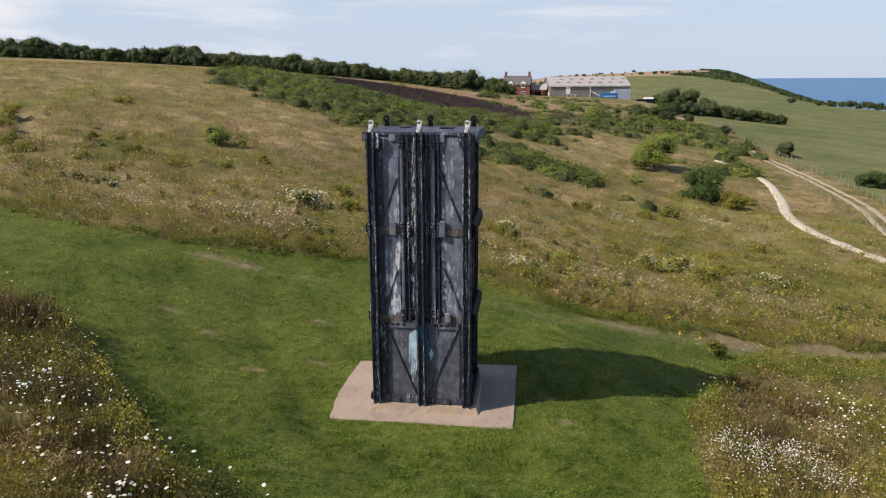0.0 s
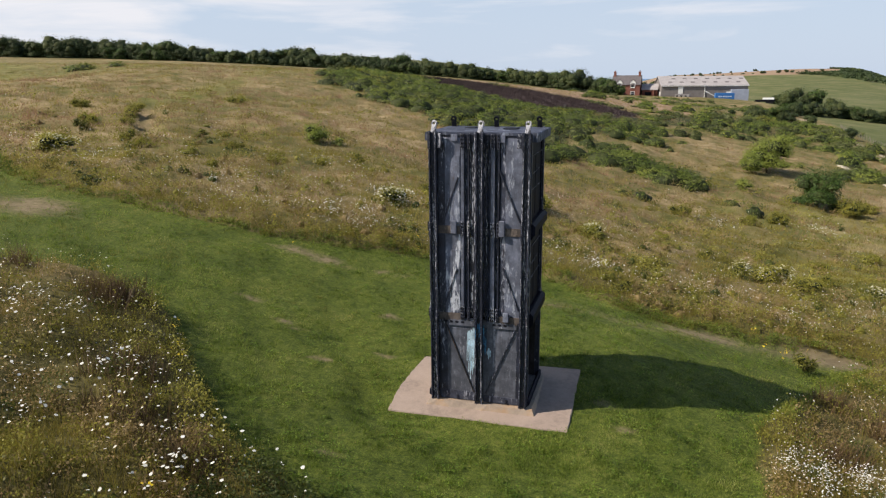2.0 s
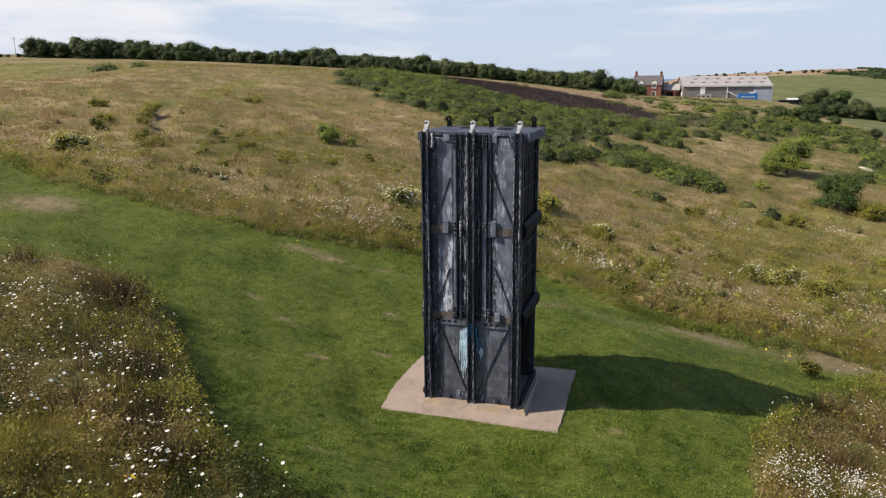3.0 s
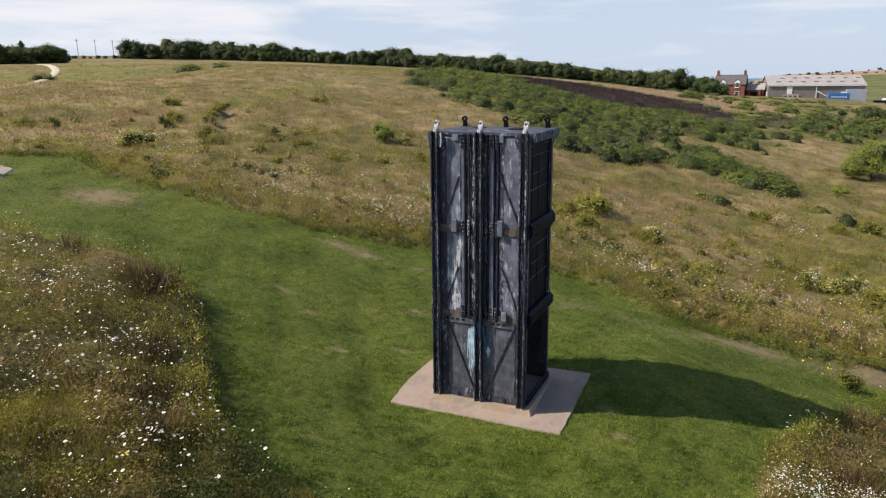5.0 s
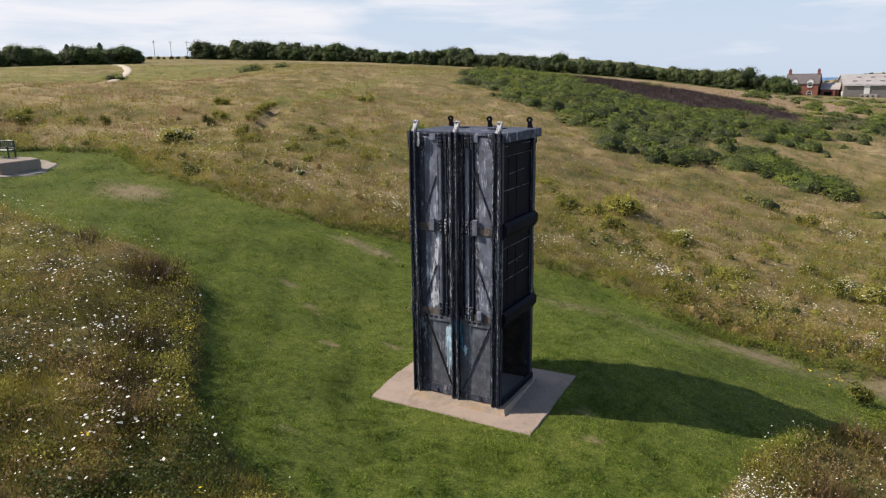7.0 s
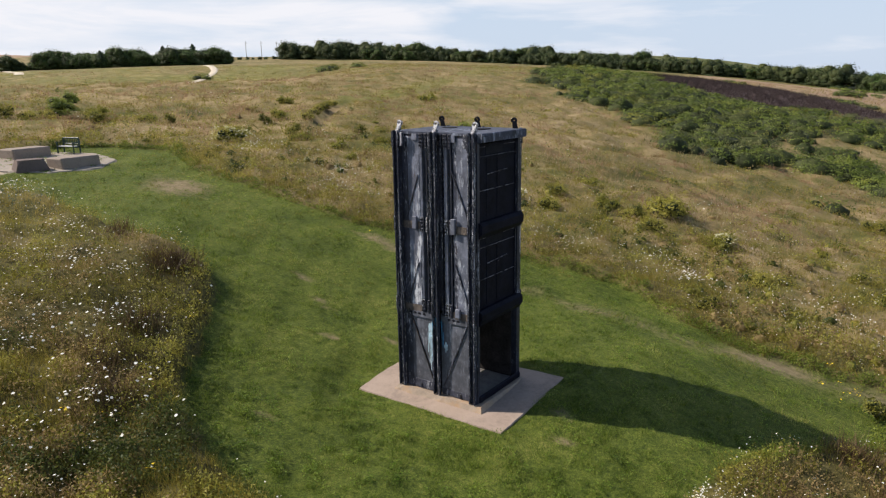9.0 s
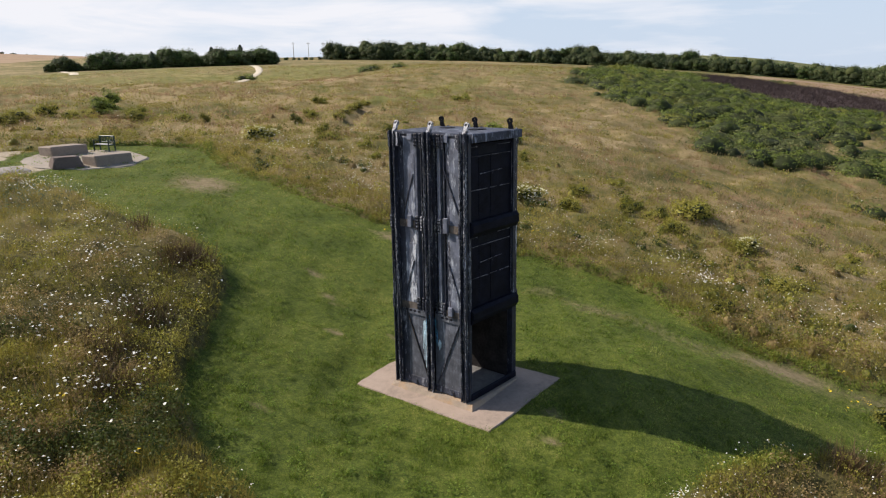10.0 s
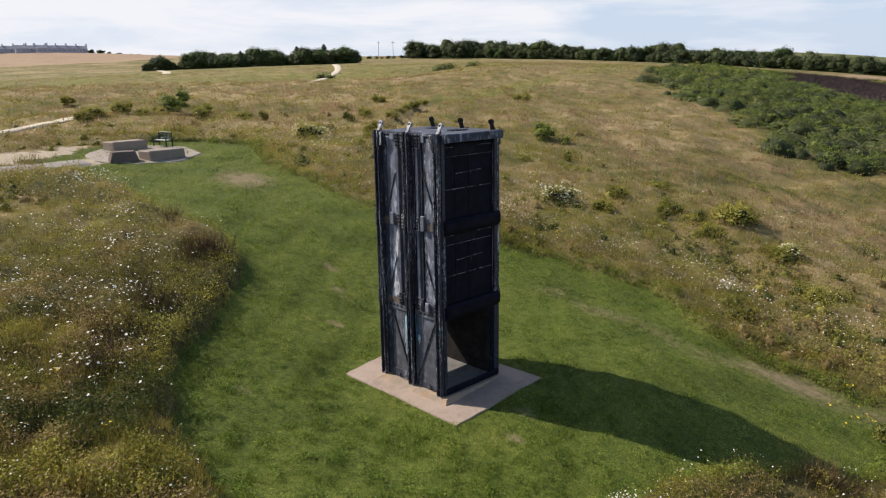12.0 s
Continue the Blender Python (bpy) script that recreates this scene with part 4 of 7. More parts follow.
HERB = leaf_like("meadow herb leaves", [(0.0, (0.090, 0.090, 0.016)), (0.5, (0.265, 0.245, 0.042)), (1.0, (0.47, 0.43, 0.095))], 0.3, gain=2.4, own=0.5)
VERGE = leaf_like("lush verge leaves", [(0.0, (0.042, 0.068, 0.009)), (0.5, (0.150, 0.198, 0.028)), (1.0, (0.30, 0.33, 0.062))], 0.5, gain=2.0, own=0.5)
HERB_BROWN = leaf_like("seeding brown herb leaves", [(0.0, (0.120, 0.086, 0.034)), (0.5, (0.285, 0.205, 0.085)), (1.0, (0.47, 0.35, 0.17))], 0.5, gain=2.2, own=0.5)
HERB_LIME = leaf_like("young yellow-green herb leaves", [(0.0, (0.100, 0.106, 0.015)), (0.5, (0.245, 0.240, 0.040)), (1.0, (0.40, 0.37, 0.075))], 0.4, gain=2.0, own=0.4)
HERB_DARK = leaf_like("dark nettle leaves", [(0.0, (0.028, 0.040, 0.010)), (0.5, (0.075, 0.098, 0.022)), (1.0, (0.15, 0.17, 0.042))], 0.5, gain=2.0, own=0.5)
HERB_GREY = leaf_like("grey-green mugwort leaves", [(0.0, (0.060, 0.082, 0.046)), (0.5, (0.125, 0.160, 0.095)), (1.0, (0.22, 0.26, 0.17))], 0.5, gain=2.0, own=0.5)
GORSELEAF = leaf_like("gorse sprays", [(0.0, (0.026, 0.042, 0.009)), (0.4, (0.108, 0.148, 0.024)), (0.7, (0.185, 0.222, 0.036)), (1.0, (0.32, 0.33, 0.056))], 0.28, through=0.18, own=0.15, gain=2.6)
GORSELIGHT = leaf_like("yellowing gorse sprays", [(0.0, (0.080, 0.092, 0.016)), (0.5, (0.185, 0.190, 0.032)), (1.0, (0.30, 0.28, 0.052))], 0.3, through=0.18, own=0.15, gain=2.2)
GORSEGREY = leaf_like("old grey-green gorse sprays", [(0.0, (0.050, 0.064, 0.022)), (0.5, (0.120, 0.138, 0.040)), (1.0, (0.19, 0.195, 0.08))], 0.3, through=0.15, own=0.15, gain=2.6)
DARKLEAF = leaf_like("dark tree leaves", [(0.0, (0.022, 0.037, 0.014)), (0.5, (0.046, 0.070, 0.023)), (1.0, (0.092, 0.118, 0.038))], 0.05, through=0.12, gain=1.6, own=0.35, mood=0.45)
MIDLEAF = leaf_like("hawthorn leaves", [(0.0, (0.024, 0.052, 0.01)), (0.5, (0.054, 0.098, 0.018)), (1.0, (0.102, 0.155, 0.032))], 0.4, through=0.15, gain=1.8, mood=0.3)
LIGHTLEAF = leaf_like("sallow leaves", [(0.0, (0.10, 0.130, 0.024)), (0.5, (0.235, 0.285, 0.050)), (1.0, (0.34, 0.37, 0.085))], 0.4, through=0.3)
YELLOWLEAF = leaf_like("yellow-green broom sprays", [(0.0, (0.075, 0.085, 0.015)), (0.5, (0.180, 0.175, 0.030)), (1.0, (0.34, 0.30, 0.045))], 0.5, through=0.2)
DEADLEAF = leaf_like("dead brown stems", [(0.0, (0.055, 0.034, 0.016)), (0.5, (0.120, 0.076, 0.038)), (1.0, (0.21, 0.140, 0.070))], 0.5, through=0.05)
FIRLEAF = leaf_like("conifer sprays", [(0.0, (0.010, 0.022, 0.009)), (0.6, (0.028, 0.048, 0.020)), (1.0, (0.050, 0.075, 0.030))], 0.05, through=0.05)
PETAL = leaf_like("white flower heads", [(0.0, (0.55, 0.54, 0.45)), (0.5, (0.74, 0.73, 0.64)), (1.0, (0.84, 0.83, 0.77))], 0.5, 0.7, 0.2)
CREAM = leaf_like("cream flower heads", [(0.0, (0.42, 0.40, 0.22)), (0.5, (0.56, 0.54, 0.34)), (1.0, (0.72, 0.70, 0.50))], 0.5, 0.7, 0.2)
RAGWORT = leaf_like("yellow flower heads", [(0.0, (0.55, 0.36, 0.02)), (0.5, (0.72, 0.52, 0.03)), (1.0, (0.78, 0.62, 0.06))], 0.5, 0.7, 0.15)
# Inner shade of crowns and gorse is put into this dark core colour.
CORESHADE = leaf_like("crown core darkened as inner shade", [(0.0, (0.014, 0.019, 0.006)), (0.5, (0.032, 0.042, 0.011)), (1.0, (0.060, 0.070, 0.018))], 0.5, 0.8, 0.0)
BARK = plain("grey-brown bark", (0.10, 0.080, 0.060), 0.9, vary=0.4, scale=3, bump=0.6)

rs = np.random.default_rng(7)
HUB = (6.0, -14.0)


def fan(n, r0, r1, a0=-84, a1=33):
    """Places spread over the land seen from the lawn, thinner further off."""
    r = np.exp(rs.uniform(math.log(r0), math.log(r1), n))
    a = np.radians(rs.uniform(a0, a1, n))
    return HUB[0] + r * np.sin(a), HUB[1] + r * np.cos(a), r


def blades(name, x, y, h, w, per, spread, material, lean=0.85, lift=0.0):
    """Tufts of thin pointed blades, joined."""
    n = len(x)
    ang = rs.uniform(0, 2 * np.pi, (n, per))
    rad = spread[:, None] * np.sqrt(rs.uniform(0, 1, (n, per)))
    bx, by = x[:, None] + rad * np.cos(ang), y[:, None] + rad * np.sin(ang)
    bz = (turf(x, y) - 0.02 + lift)[:, None] + 0 * bx
    hh = h[:, None] * rs.uniform(0.55, 1.15, (n, per))
    ww = w[:, None] * rs.uniform(0.6, 1.2, (n, per))
    turn = rs.uniform(0, 2 * np.pi, (n, per))
    tip = rs.uniform(0.1, 1.0, (n, per)) * lean * hh
    ta = ang + rs.uniform(-0.7, 0.7, (n, per))
    dx, dy = ww * np.cos(turn) / 2, ww * np.sin(turn) / 2
    a = np.stack([bx - dx, by - dy, bz], -1)
    b = np.stack([bx + dx, by + dy, bz], -1)
    c = np.stack([bx + tip * np.cos(ta), by + tip * np.sin(ta), bz + hh], -1)
    v = np.stack([a, b, c], 2).reshape(-1, 3)
    return soup(name, v, np.arange(len(v)).reshape(-1, 3), [material], flat=True)


def cards(p, nrm, size, loose=0.8):
    """Small leaf sprays at points p, facing roughly along nrm."""
    n = len(p)
    nrm = nrm + rs.normal(0, loose, (n, 3))
    nrm /= np.linalg.norm(nrm, axis=1)[:, None] + 1e-9
    t = np.cross(nrm, rs.normal(0, 1, (n, 3)))
    t /= np.linalg.norm(t, axis=1)[:, None] + 1e-9
    b = np.cross(nrm, t)
    s = (np.broadcast_to(size, (n,)) * rs.uniform(0.6, 1.25, n))[:, None]
    v = np.stack([p - t * s * 0.5, p + b * s * 0.32, p + t * s * 0.62, p - b * s * 0.32], 1).reshape(-1, 3)
    return v


def sheet(name, v, material):
    return soup(name, v, np.arange(len(v)).reshape(-1, 4), [material], flat=True)


def lobes(n, r, h, squash=0.75, seed=0, base=0.25):
    """A crown as a handful of overlapping lobes: centres and radii."""
    g = np.random.default_rng(seed)
    a = g.uniform(0, 2 * np.pi, n)
    q = r * 0.62 * np.sqrt(g.uniform(0, 1, n))
    z = h * (base + (0.82 - base) * g.uniform(0, 1, n) * (1 - 0.45 * (q / r)))
    c = np.stack([q * np.cos(a), q * np.sin(a), z], -1)
    rad = r * g.uniform(0.34, 0.58, n)
    return c, np.stack([rad, rad, np.minimum(rad * squash, np.maximum(0.15, z * 0.9))], -1)


def crown(count, size, n, r, h, seed, squash=0.75, base=0.25, loose=0.5):
    c, rad = lobes(n, r, h, squash, seed, base)
    top = h / (c[:, 2] + rad[:, 2]).max()
    c[:, 2] *= top
    k = rs.integers(0, n, count)
    d = rs.normal(0, 1, (count, 3))
    d[:, 2] = np.where(d[:, 2] < -0.35, -d[:, 2], d[:, 2])
    d /= np.linalg.norm(d, axis=1)[:, None]
    lump = wobble(d[:, 0] * 2.2 + k, d[:, 1] * 2.2 + d[:, 2] * 1.7 + 3.1 * k, 1.0)[:, None]
    p = c[k] + d * rad[k] * rs.uniform(0.62, 1.04, (count, 1)) * (1 + 0.16 * lump + 0.06 * rs.normal(0, 1, (count, 1)))
    p[:, 2] = np.maximum(p[:, 2], 0.05)
    return cards(p, d, size, loose)


def cores(c, rad, f=0.66, n=8, m=5, rough=0.235):
    """Closed quads round each lobe, to keep a crown from being see-through."""
    a = np.arange(n) * 2 * np.pi / n
    e = np.linspace(-0.25, 1, m) * np.pi / 2
    u = np.stack([np.outer(np.cos(e), np.cos(a)), np.outer(np.cos(e), np.sin(a)), np.repeat(np.sin(e)[:, None], n, 1)], -1).reshape(-1, 3)
    k = len(c)
    v = c[:, None] + rad[:, None] * u[None] * f * rs.uniform(0.915 - rough, 0.915 + rough, (k, len(u), 1))
    i = (np.arange(m - 1)[:, None] * n + np.arange(n)[None]).reshape(-1)
    j = (np.arange(m - 1)[:, None] * n + (np.arange(n)[None] + 1) % n).reshape(-1)
    q = np.stack([i, j, j + n, i + n], -1)
    f4 = (np.arange(k)[:, None, None] * len(u) + q[None]).reshape(-1, 4)
    return v.reshape(-1, 3), f4


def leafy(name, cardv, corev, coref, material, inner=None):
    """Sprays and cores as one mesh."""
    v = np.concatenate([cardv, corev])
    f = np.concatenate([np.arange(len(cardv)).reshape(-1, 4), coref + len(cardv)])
    # cores default to the dark leaf colour that stands in for inner shade
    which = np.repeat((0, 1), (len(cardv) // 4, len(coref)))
    return soup(name, v, f, [material, inner or CORESHADE], which, flat=True)


def woody(name, label, category, r, h, leaf, count, size, seed, group="", trunk=0.3, n_lobes=9, base=0.25, squash=0.75, shoots=0):
    """A tree or bush: tapered stem with limbs, and a crown of leaf sprays in lobes."""
    ob = thing(name, label, category, group=group)
    g = random.Random(seed)
    bm = bmesh.new()
    fork = h * trunk
    tube(bm, (0, 0, -0.3), (g.uniform(-0.05, 0.05) * h, g.uniform(-0.05, 0.05) * h, fork), 0.035 * h, 0.024 * h, 7)
    for i in range(5):
        a = g.uniform(0, 6.28)
        mid = (0.22 * r * math.cos(a), 0.22 * r * math.sin(a), fork + 0.18 * h)
        tube(bm, (0, 0, fork * 0.85), mid, 0.02 * h, 0.013 * h, 5)
        tube(bm, mid, (0.55 * r * math.cos(a + 0.3), 0.55 * r * math.sin(a + 0.3), h * g.uniform(0.55, 0.8)), 0.013 * h, 0.005 * h, 5)
    part("trunk", bm, BARK, ob)
    c, rad = lobes(n_lobes, r, h, squash, seed, base)
    c[:, 2] *= h / (c[:, 2] + rad[:, 2]).max()
    sprays = crown(count, size, n_lobes, r, h, seed, squash, base)
    if shoots:                                                   # young twigs that stand out of the crown
        k = rs.integers(0, n_lobes, shoots)
        d = rs.normal(0, 0.42, (shoots, 3)) + (0, 0, 0.9)
        d /= np.linalg.norm(d, axis=1)[:, None]
        far = np.linspace(0.55, 1.0, 8)[None, :, None] * (1 + rs.uniform(0.15, 0.75, (shoots, 1, 1)))
        p = c[k][:, None] + d[:, None] * rad[k][:, None] * far + rs.normal(0, 0.018 * r, (shoots, 8, 3))
        sprays = np.concatenate([sprays, cards(p.reshape(-1, 3), np.repeat(rs.normal(0, 1, (shoots, 3)), 8, 0), size * 0.8, 0.6)])
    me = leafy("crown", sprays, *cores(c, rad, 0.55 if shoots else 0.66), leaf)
    cr = new("crown", me)
    cr.parent = ob
    return ob


def stand(ob, x, y, turn=0.0, size=1.0, sink=0.0):
    ob.matrix_world = Matrix.Translation((x, y, float(land(x, y)) - sink)) @ Matrix.Rotation(turn, 4, "Z") @ Matrix.Diagonal((size, size, size, 1))
    return ob


def stand_copy(ob, x, y, turn, size, sink=0.0):
    c = copy_thing(ob, Matrix.Identity(4))
    return stand(c, x, y, turn, size, sink)


def wild(x, y, c, edge=0.0):
    """Where the tall grass grows."""
    ok = (c["lawn"] < edge) & (c["path"] < 0) & (c["sandy"] < 0) & (c["pasture"] < 0) & (c["burnt"] < 0)
    return ok & (inside(x, y, SLAB_RIM) < -0.1)


def build_meadow():
    x, y, r = fan(165000, 6.0, 190, -96, 36)
    c = covers(x, y)
    ok = wild(x, y, c) & ~((c["worn"] > 0.1) & (rs.uniform(0, 1, len(x)) < 0.8)) & ((c["gorse"] < 1.5) | (rs.uniform(0, 1, len(x)) < 0.15 + 0.85 * smooth(-16, 0, x)))
    ok &= (r > 25) | (rs.uniform(0, 1, len(x)) < 0.55)
    x, y, r = x[ok], y[ok], r[ok]
    # more along the far edge of the lawn, and a thinner growth behind the viewer
    bx, by, _ = fan(15000, 5, 60, 36, 264)
    xs, ys = [x, bx], [y, by]
    for (px, py), (qx, qy) in zip(LAWN, LAWN[1:]):
        n = int(95 * math.hypot(qx - px, qy - py)) * (py > 3 and abs(px) < 27)
        u = rs.uniform(0, 1, n)
        xs.append(px + (qx - px) * u + rs.normal(0, 1.4, n)), ys.append(py + (qy - py) * u + rs.normal(0, 1.4, n))
    x, y = np.concatenate(xs), np.concatenate(ys)
    c = covers(x, y)
    ok = wild(x, y, c) & (c["worn"] < 0.1) & (c["gorse"] < 1.5) | (np.arange(len(x)) < len(xs[0]))
    x, y = x[ok], y[ok]
    r = np.hypot(x - HUB[0], y - HUB[1])
    edge = -c["lawn"][ok]
    kind = 0.45 * wobble(x, y, 3.1) + 0.65 * wobble(x, y, 9) + rs.normal(0, 0.28, len(x))
    near_edge = np.exp(-np.maximum(edge, 0) / 0.9)
    green = kind + 0.7 * near_edge + 0.30 * (c["green"][ok] > 0) + 0.42 * smooth(9, 1, y) + 0.5 * smooth(27, 16, r) + 0.45 * smooth(19, 4, edge) * smooth(5, 9, y) * smooth(-34, -20, x) + 0.48 * smooth(0, 9, x) * smooth(64, 36, y) > 0.06
    russet = ~green & (wobble(x + 40, y - 9, 4.3) + 0.4 * wobble(x, y, 1.4) + rs.normal(0, 0.3, len(x)) > 0.30 - 0.5 * smooth(-22, -36, x) * smooth(90, 60, r) - 0.18 * smooth(10, 16, y))
    dry = ~green & ~russet
    scale = np.maximum(1.0, r / 22)
    h = (0.30 + 0.15 * wobble(x, y, 1.9) + 0.14 * wobble(x, y, 0.6)) * np.clip(0.75 + 0.012 * r, 0.82, 1.15)
    h = np.maximum(h, 0.12) * (1 + 0.12 * smooth(6, -2, y))
    w = 0.0105 * scale ** 0.75
    spread = 0.10 * scale ** 0.8
    for name, pick, mat, hm, label in (("dry_grass", dry, BLADE_DRY, 1.15, "dry straw-coloured meadow grass in uneven tufts"),
                                       ("green_grass", green, BLADE_GREEN, 0.95, "rank green meadow grass in drifts"),
                                       ("russet_grass", russet, BLADE_RUSSET, 1.2, "russet seeding grass and sorrel in drifts")):
        me = blades(name, x[pick], y[pick], h[pick] * hm, w[pick], 6, spread[pick], mat)
        tagged(new(name, me), label, "grass", kind="stuff")


build_meadow()


def build_lawn():
    x, y, r = fan(230000, 7.5, 48)
    c = covers(x, y)
    ok = (c["lawn"] > -0.1) & (inside(x, y, SLAB_RIM) < -0.02) & (c["patch"] < 0.12 + rs.uniform(0, 0.25, len(x))) & (c["sandy"] < -0.2) & (c["worn"] < rs.uniform(-0.1, 0.4, len(x)))
    x, y, r = x[ok], y[ok], r[ok]
    lush = 0.7 * wobble(x, y, 1.1) + wobble(x, y, 0.3) + 0.4 * wobble(x, y, 4.0)
    h = np.clip(0.058 + 0.072 * lush, 0.012, 0.22)
    pale = 0.55 * wobble(x + 4, y, 1.5) + 0.35 * wobble(x, y - 7, 0.5) + 0.4 * wobble(x - 9, y, 5.0) + 0.75 * smooth(-6, -20, x) + 0.28 * smooth(0, 6, y) - 0.3 * smooth(0, -4, y) + 0.5 * np.exp(-(along(x, y, WORN, 0) / 1.1) ** 2) + rs.normal(0, 0.3, len(x)) > 0.74
    for name, pick, mat, label in (("lawn_grass", ~pale, BLADE_LAWN, "short mown green lawn grass with clover"), ("dry_lawn_grass", pale, BLADE_PALE, "yellowing dry patches of mown grass")):
        me = blades(name, x[pick], y[pick], h[pick], 0.012 * np.maximum(1, r[pick] / 16), 3, 0.05 * np.maximum(1, r[pick] / 18), mat, 1.0, 0.012)
        tagged(new(name, me), label, "grass", kind="stuff")


build_lawn()


def build_clover():
    """Low broad-leaved weeds that break up the lawn."""
    x, y, r = fan(42000, 7.5, 40)
    c = covers(x, y)
    ok = (c["lawn"] > 0) & (inside(x, y, SLAB_RIM) < -0.05) & (wobble(x, y, 0.9) + 0.7 * wobble(x, y, 0.3) + rs.normal(0, 0.3, len(x)) > 0.3) & (c["patch"] < 0.1)
    x, y, r = x[ok], y[ok], r[ok]
    per = 7
    a, q = rs.uniform(0, 6.28, (len(x), per)), 0.10 * np.sqrt(rs.uniform(0, 1, (len(x), per)))
    p = np.stack([x[:, None] + q * np.cos(a), y[:, None] + q * np.sin(a), turf(x, y)[:, None] + rs.uniform(0.03, 0.13, a.shape)], -1).reshape(-1, 3)
    nrm = np.tile((0.0, 0.0, 1.0), (len(p), 1))
    size = np.repeat(0.040 * np.maximum(1, r / 24), per)
    tagged(new("lawn_weeds", sheet("lawn_weeds", cards(p, nrm, size, 0.5), BLADE_LUSH)), "low clover and weeds in the mown lawn", "weeds", kind="stuff")


build_clover()


def build_herbs():
    """Leafy clumps between the grass: green, seeding brown and young yellow-green ones in drifts."""
    x, y, r = fan(78000, 6.0, 85, -96, 36)
    c = covers(x, y)
    thick = wobble(x, y, 2.3) + 0.6 * wobble(x + 7, y, 0.9) + rs.normal(0, 0.3, len(x)) + 1.15 * smooth(26, 17, r) + 0.3 * smooth(0, 9, x) + 0.7 * np.exp(-np.maximum(-c["lawn"], 0) / 0.8) + 1.2 * np.exp(-((x + 1.6) ** 2 + (y + 6.5) ** 2) / 2.6) + 0.55 * smooth(6, 2, -c["lawn"]) + 0.38 * smooth(22, 5, -c["lawn"]) * smooth(6, 9, y) - 0.25 * smooth(40, 70, r)
    ok = wild(x, y, c, -0.05) & (c["worn"] < 0.0) & ((c["lawn"] < -0.4) | (y < 3) | (x < -4)) & (thick > 0.42) & (wobble(x + 2, y, 0.62) + 0.5 * wobble(x, y + 4, 1.7) > -0.34) & (c["gorse"] < 0)
    x, y, r, lawn = x[ok], y[ok], r[ok], c["lawn"][ok]
    per = 13
    s = np.maximum(1, r / 22)
    ang, q = rs.uniform(0, 6.28, (len(x), per)), np.sqrt(rs.uniform(0, 1, (len(x), per)))
    reach = (rs.uniform(0.12, 0.34, len(x)) * s ** 0.8)[:, None]
    tall = ((0.31 + 0.19 * wobble(x, y, 0.5) + rs.uniform(-0.12, 0.14, len(x))) * s ** 0.5 * (1 + 0.35 * np.exp(-np.maximum(-lawn, 0) / 0.6)))[:, None]
    px, py = x[:, None] + reach * q * np.cos(ang), y[:, None] + reach * q * np.sin(ang)
    pz = turf(x, y)[:, None] + tall * (1 - 0.5 * q * q) * rs.uniform(0.25, 1.0, q.shape)
    p = np.stack([px, py, pz], -1)
    nrm = np.stack([np.cos(ang) * q, np.sin(ang) * q, 0.7 + 0 * q], -1)
    size = np.repeat((0.054 * s ** 0.85)[:, None], per, 1)
    drift = 0.3 * smooth(3, 6, x) * smooth(9, 6, y) + 0.3 * smooth(21, 14, r) + wobble(x + 11, y + 3, 2.0) + 0.5 * wobble(x, y, 0.8) + rs.normal(0, 0.22, len(x)) - 0.8 * np.exp(-np.maximum(-lawn, 0) / 0.5)
    young = wobble(x - 5, y + 9, 1.5) + rs.normal(0, 0.3, len(x)) + 0.3 * np.exp(-np.maximum(-lawn, 0) / 0.5)
    dim = wobble(x + 20, y - 6, 1.8) + 0.5 * wobble(x, y + 9, 0.7) + rs.normal(0, 0.12, len(x)) + 0.12 * smooth(23, 15, r) + 2.2 * np.exp(-((x + 1.6) ** 2 + (y + 6.5) ** 2) / 2.4)
    grey = np.exp(-((x + 17.3) ** 2 + (y + 2.0) ** 2) / 4.5) > rs.uniform(0.2, 0.7, len(x))
    dark = (dim > 0.66) & ~grey
    rest = ~grey & ~dark
    for name, pick, mat, label in (("meadow_herbs", rest & (drift < 0.32) & (young < 0.3), HERB, "leafy green herb clumps in the meadow"),
                                   ("nettle_clumps", dark, HERB_DARK, "dark green nettle clumps in the meadow"),
                                   ("mugwort", grey, HERB_GREY, "grey-green mugwort clumps among white flowers"),
                                   ("seeding_herbs", rest & (drift >= 0.32), HERB_BROWN, "brown seeding herb clumps in the meadow"),
                                   ("young_herbs", rest & (drift < 0.32) & (young >= 0.3), HERB_LIME, "young yellow-green herb clumps in the meadow")):
        v = cards(p[pick].reshape(-1, 3), nrm[pick].reshape(-1, 3), size[pick].reshape(-1), 0.9)
        tagged(new(name, sheet(name, v, mat)), label, "herbs", kind="stuff")


build_herbs()


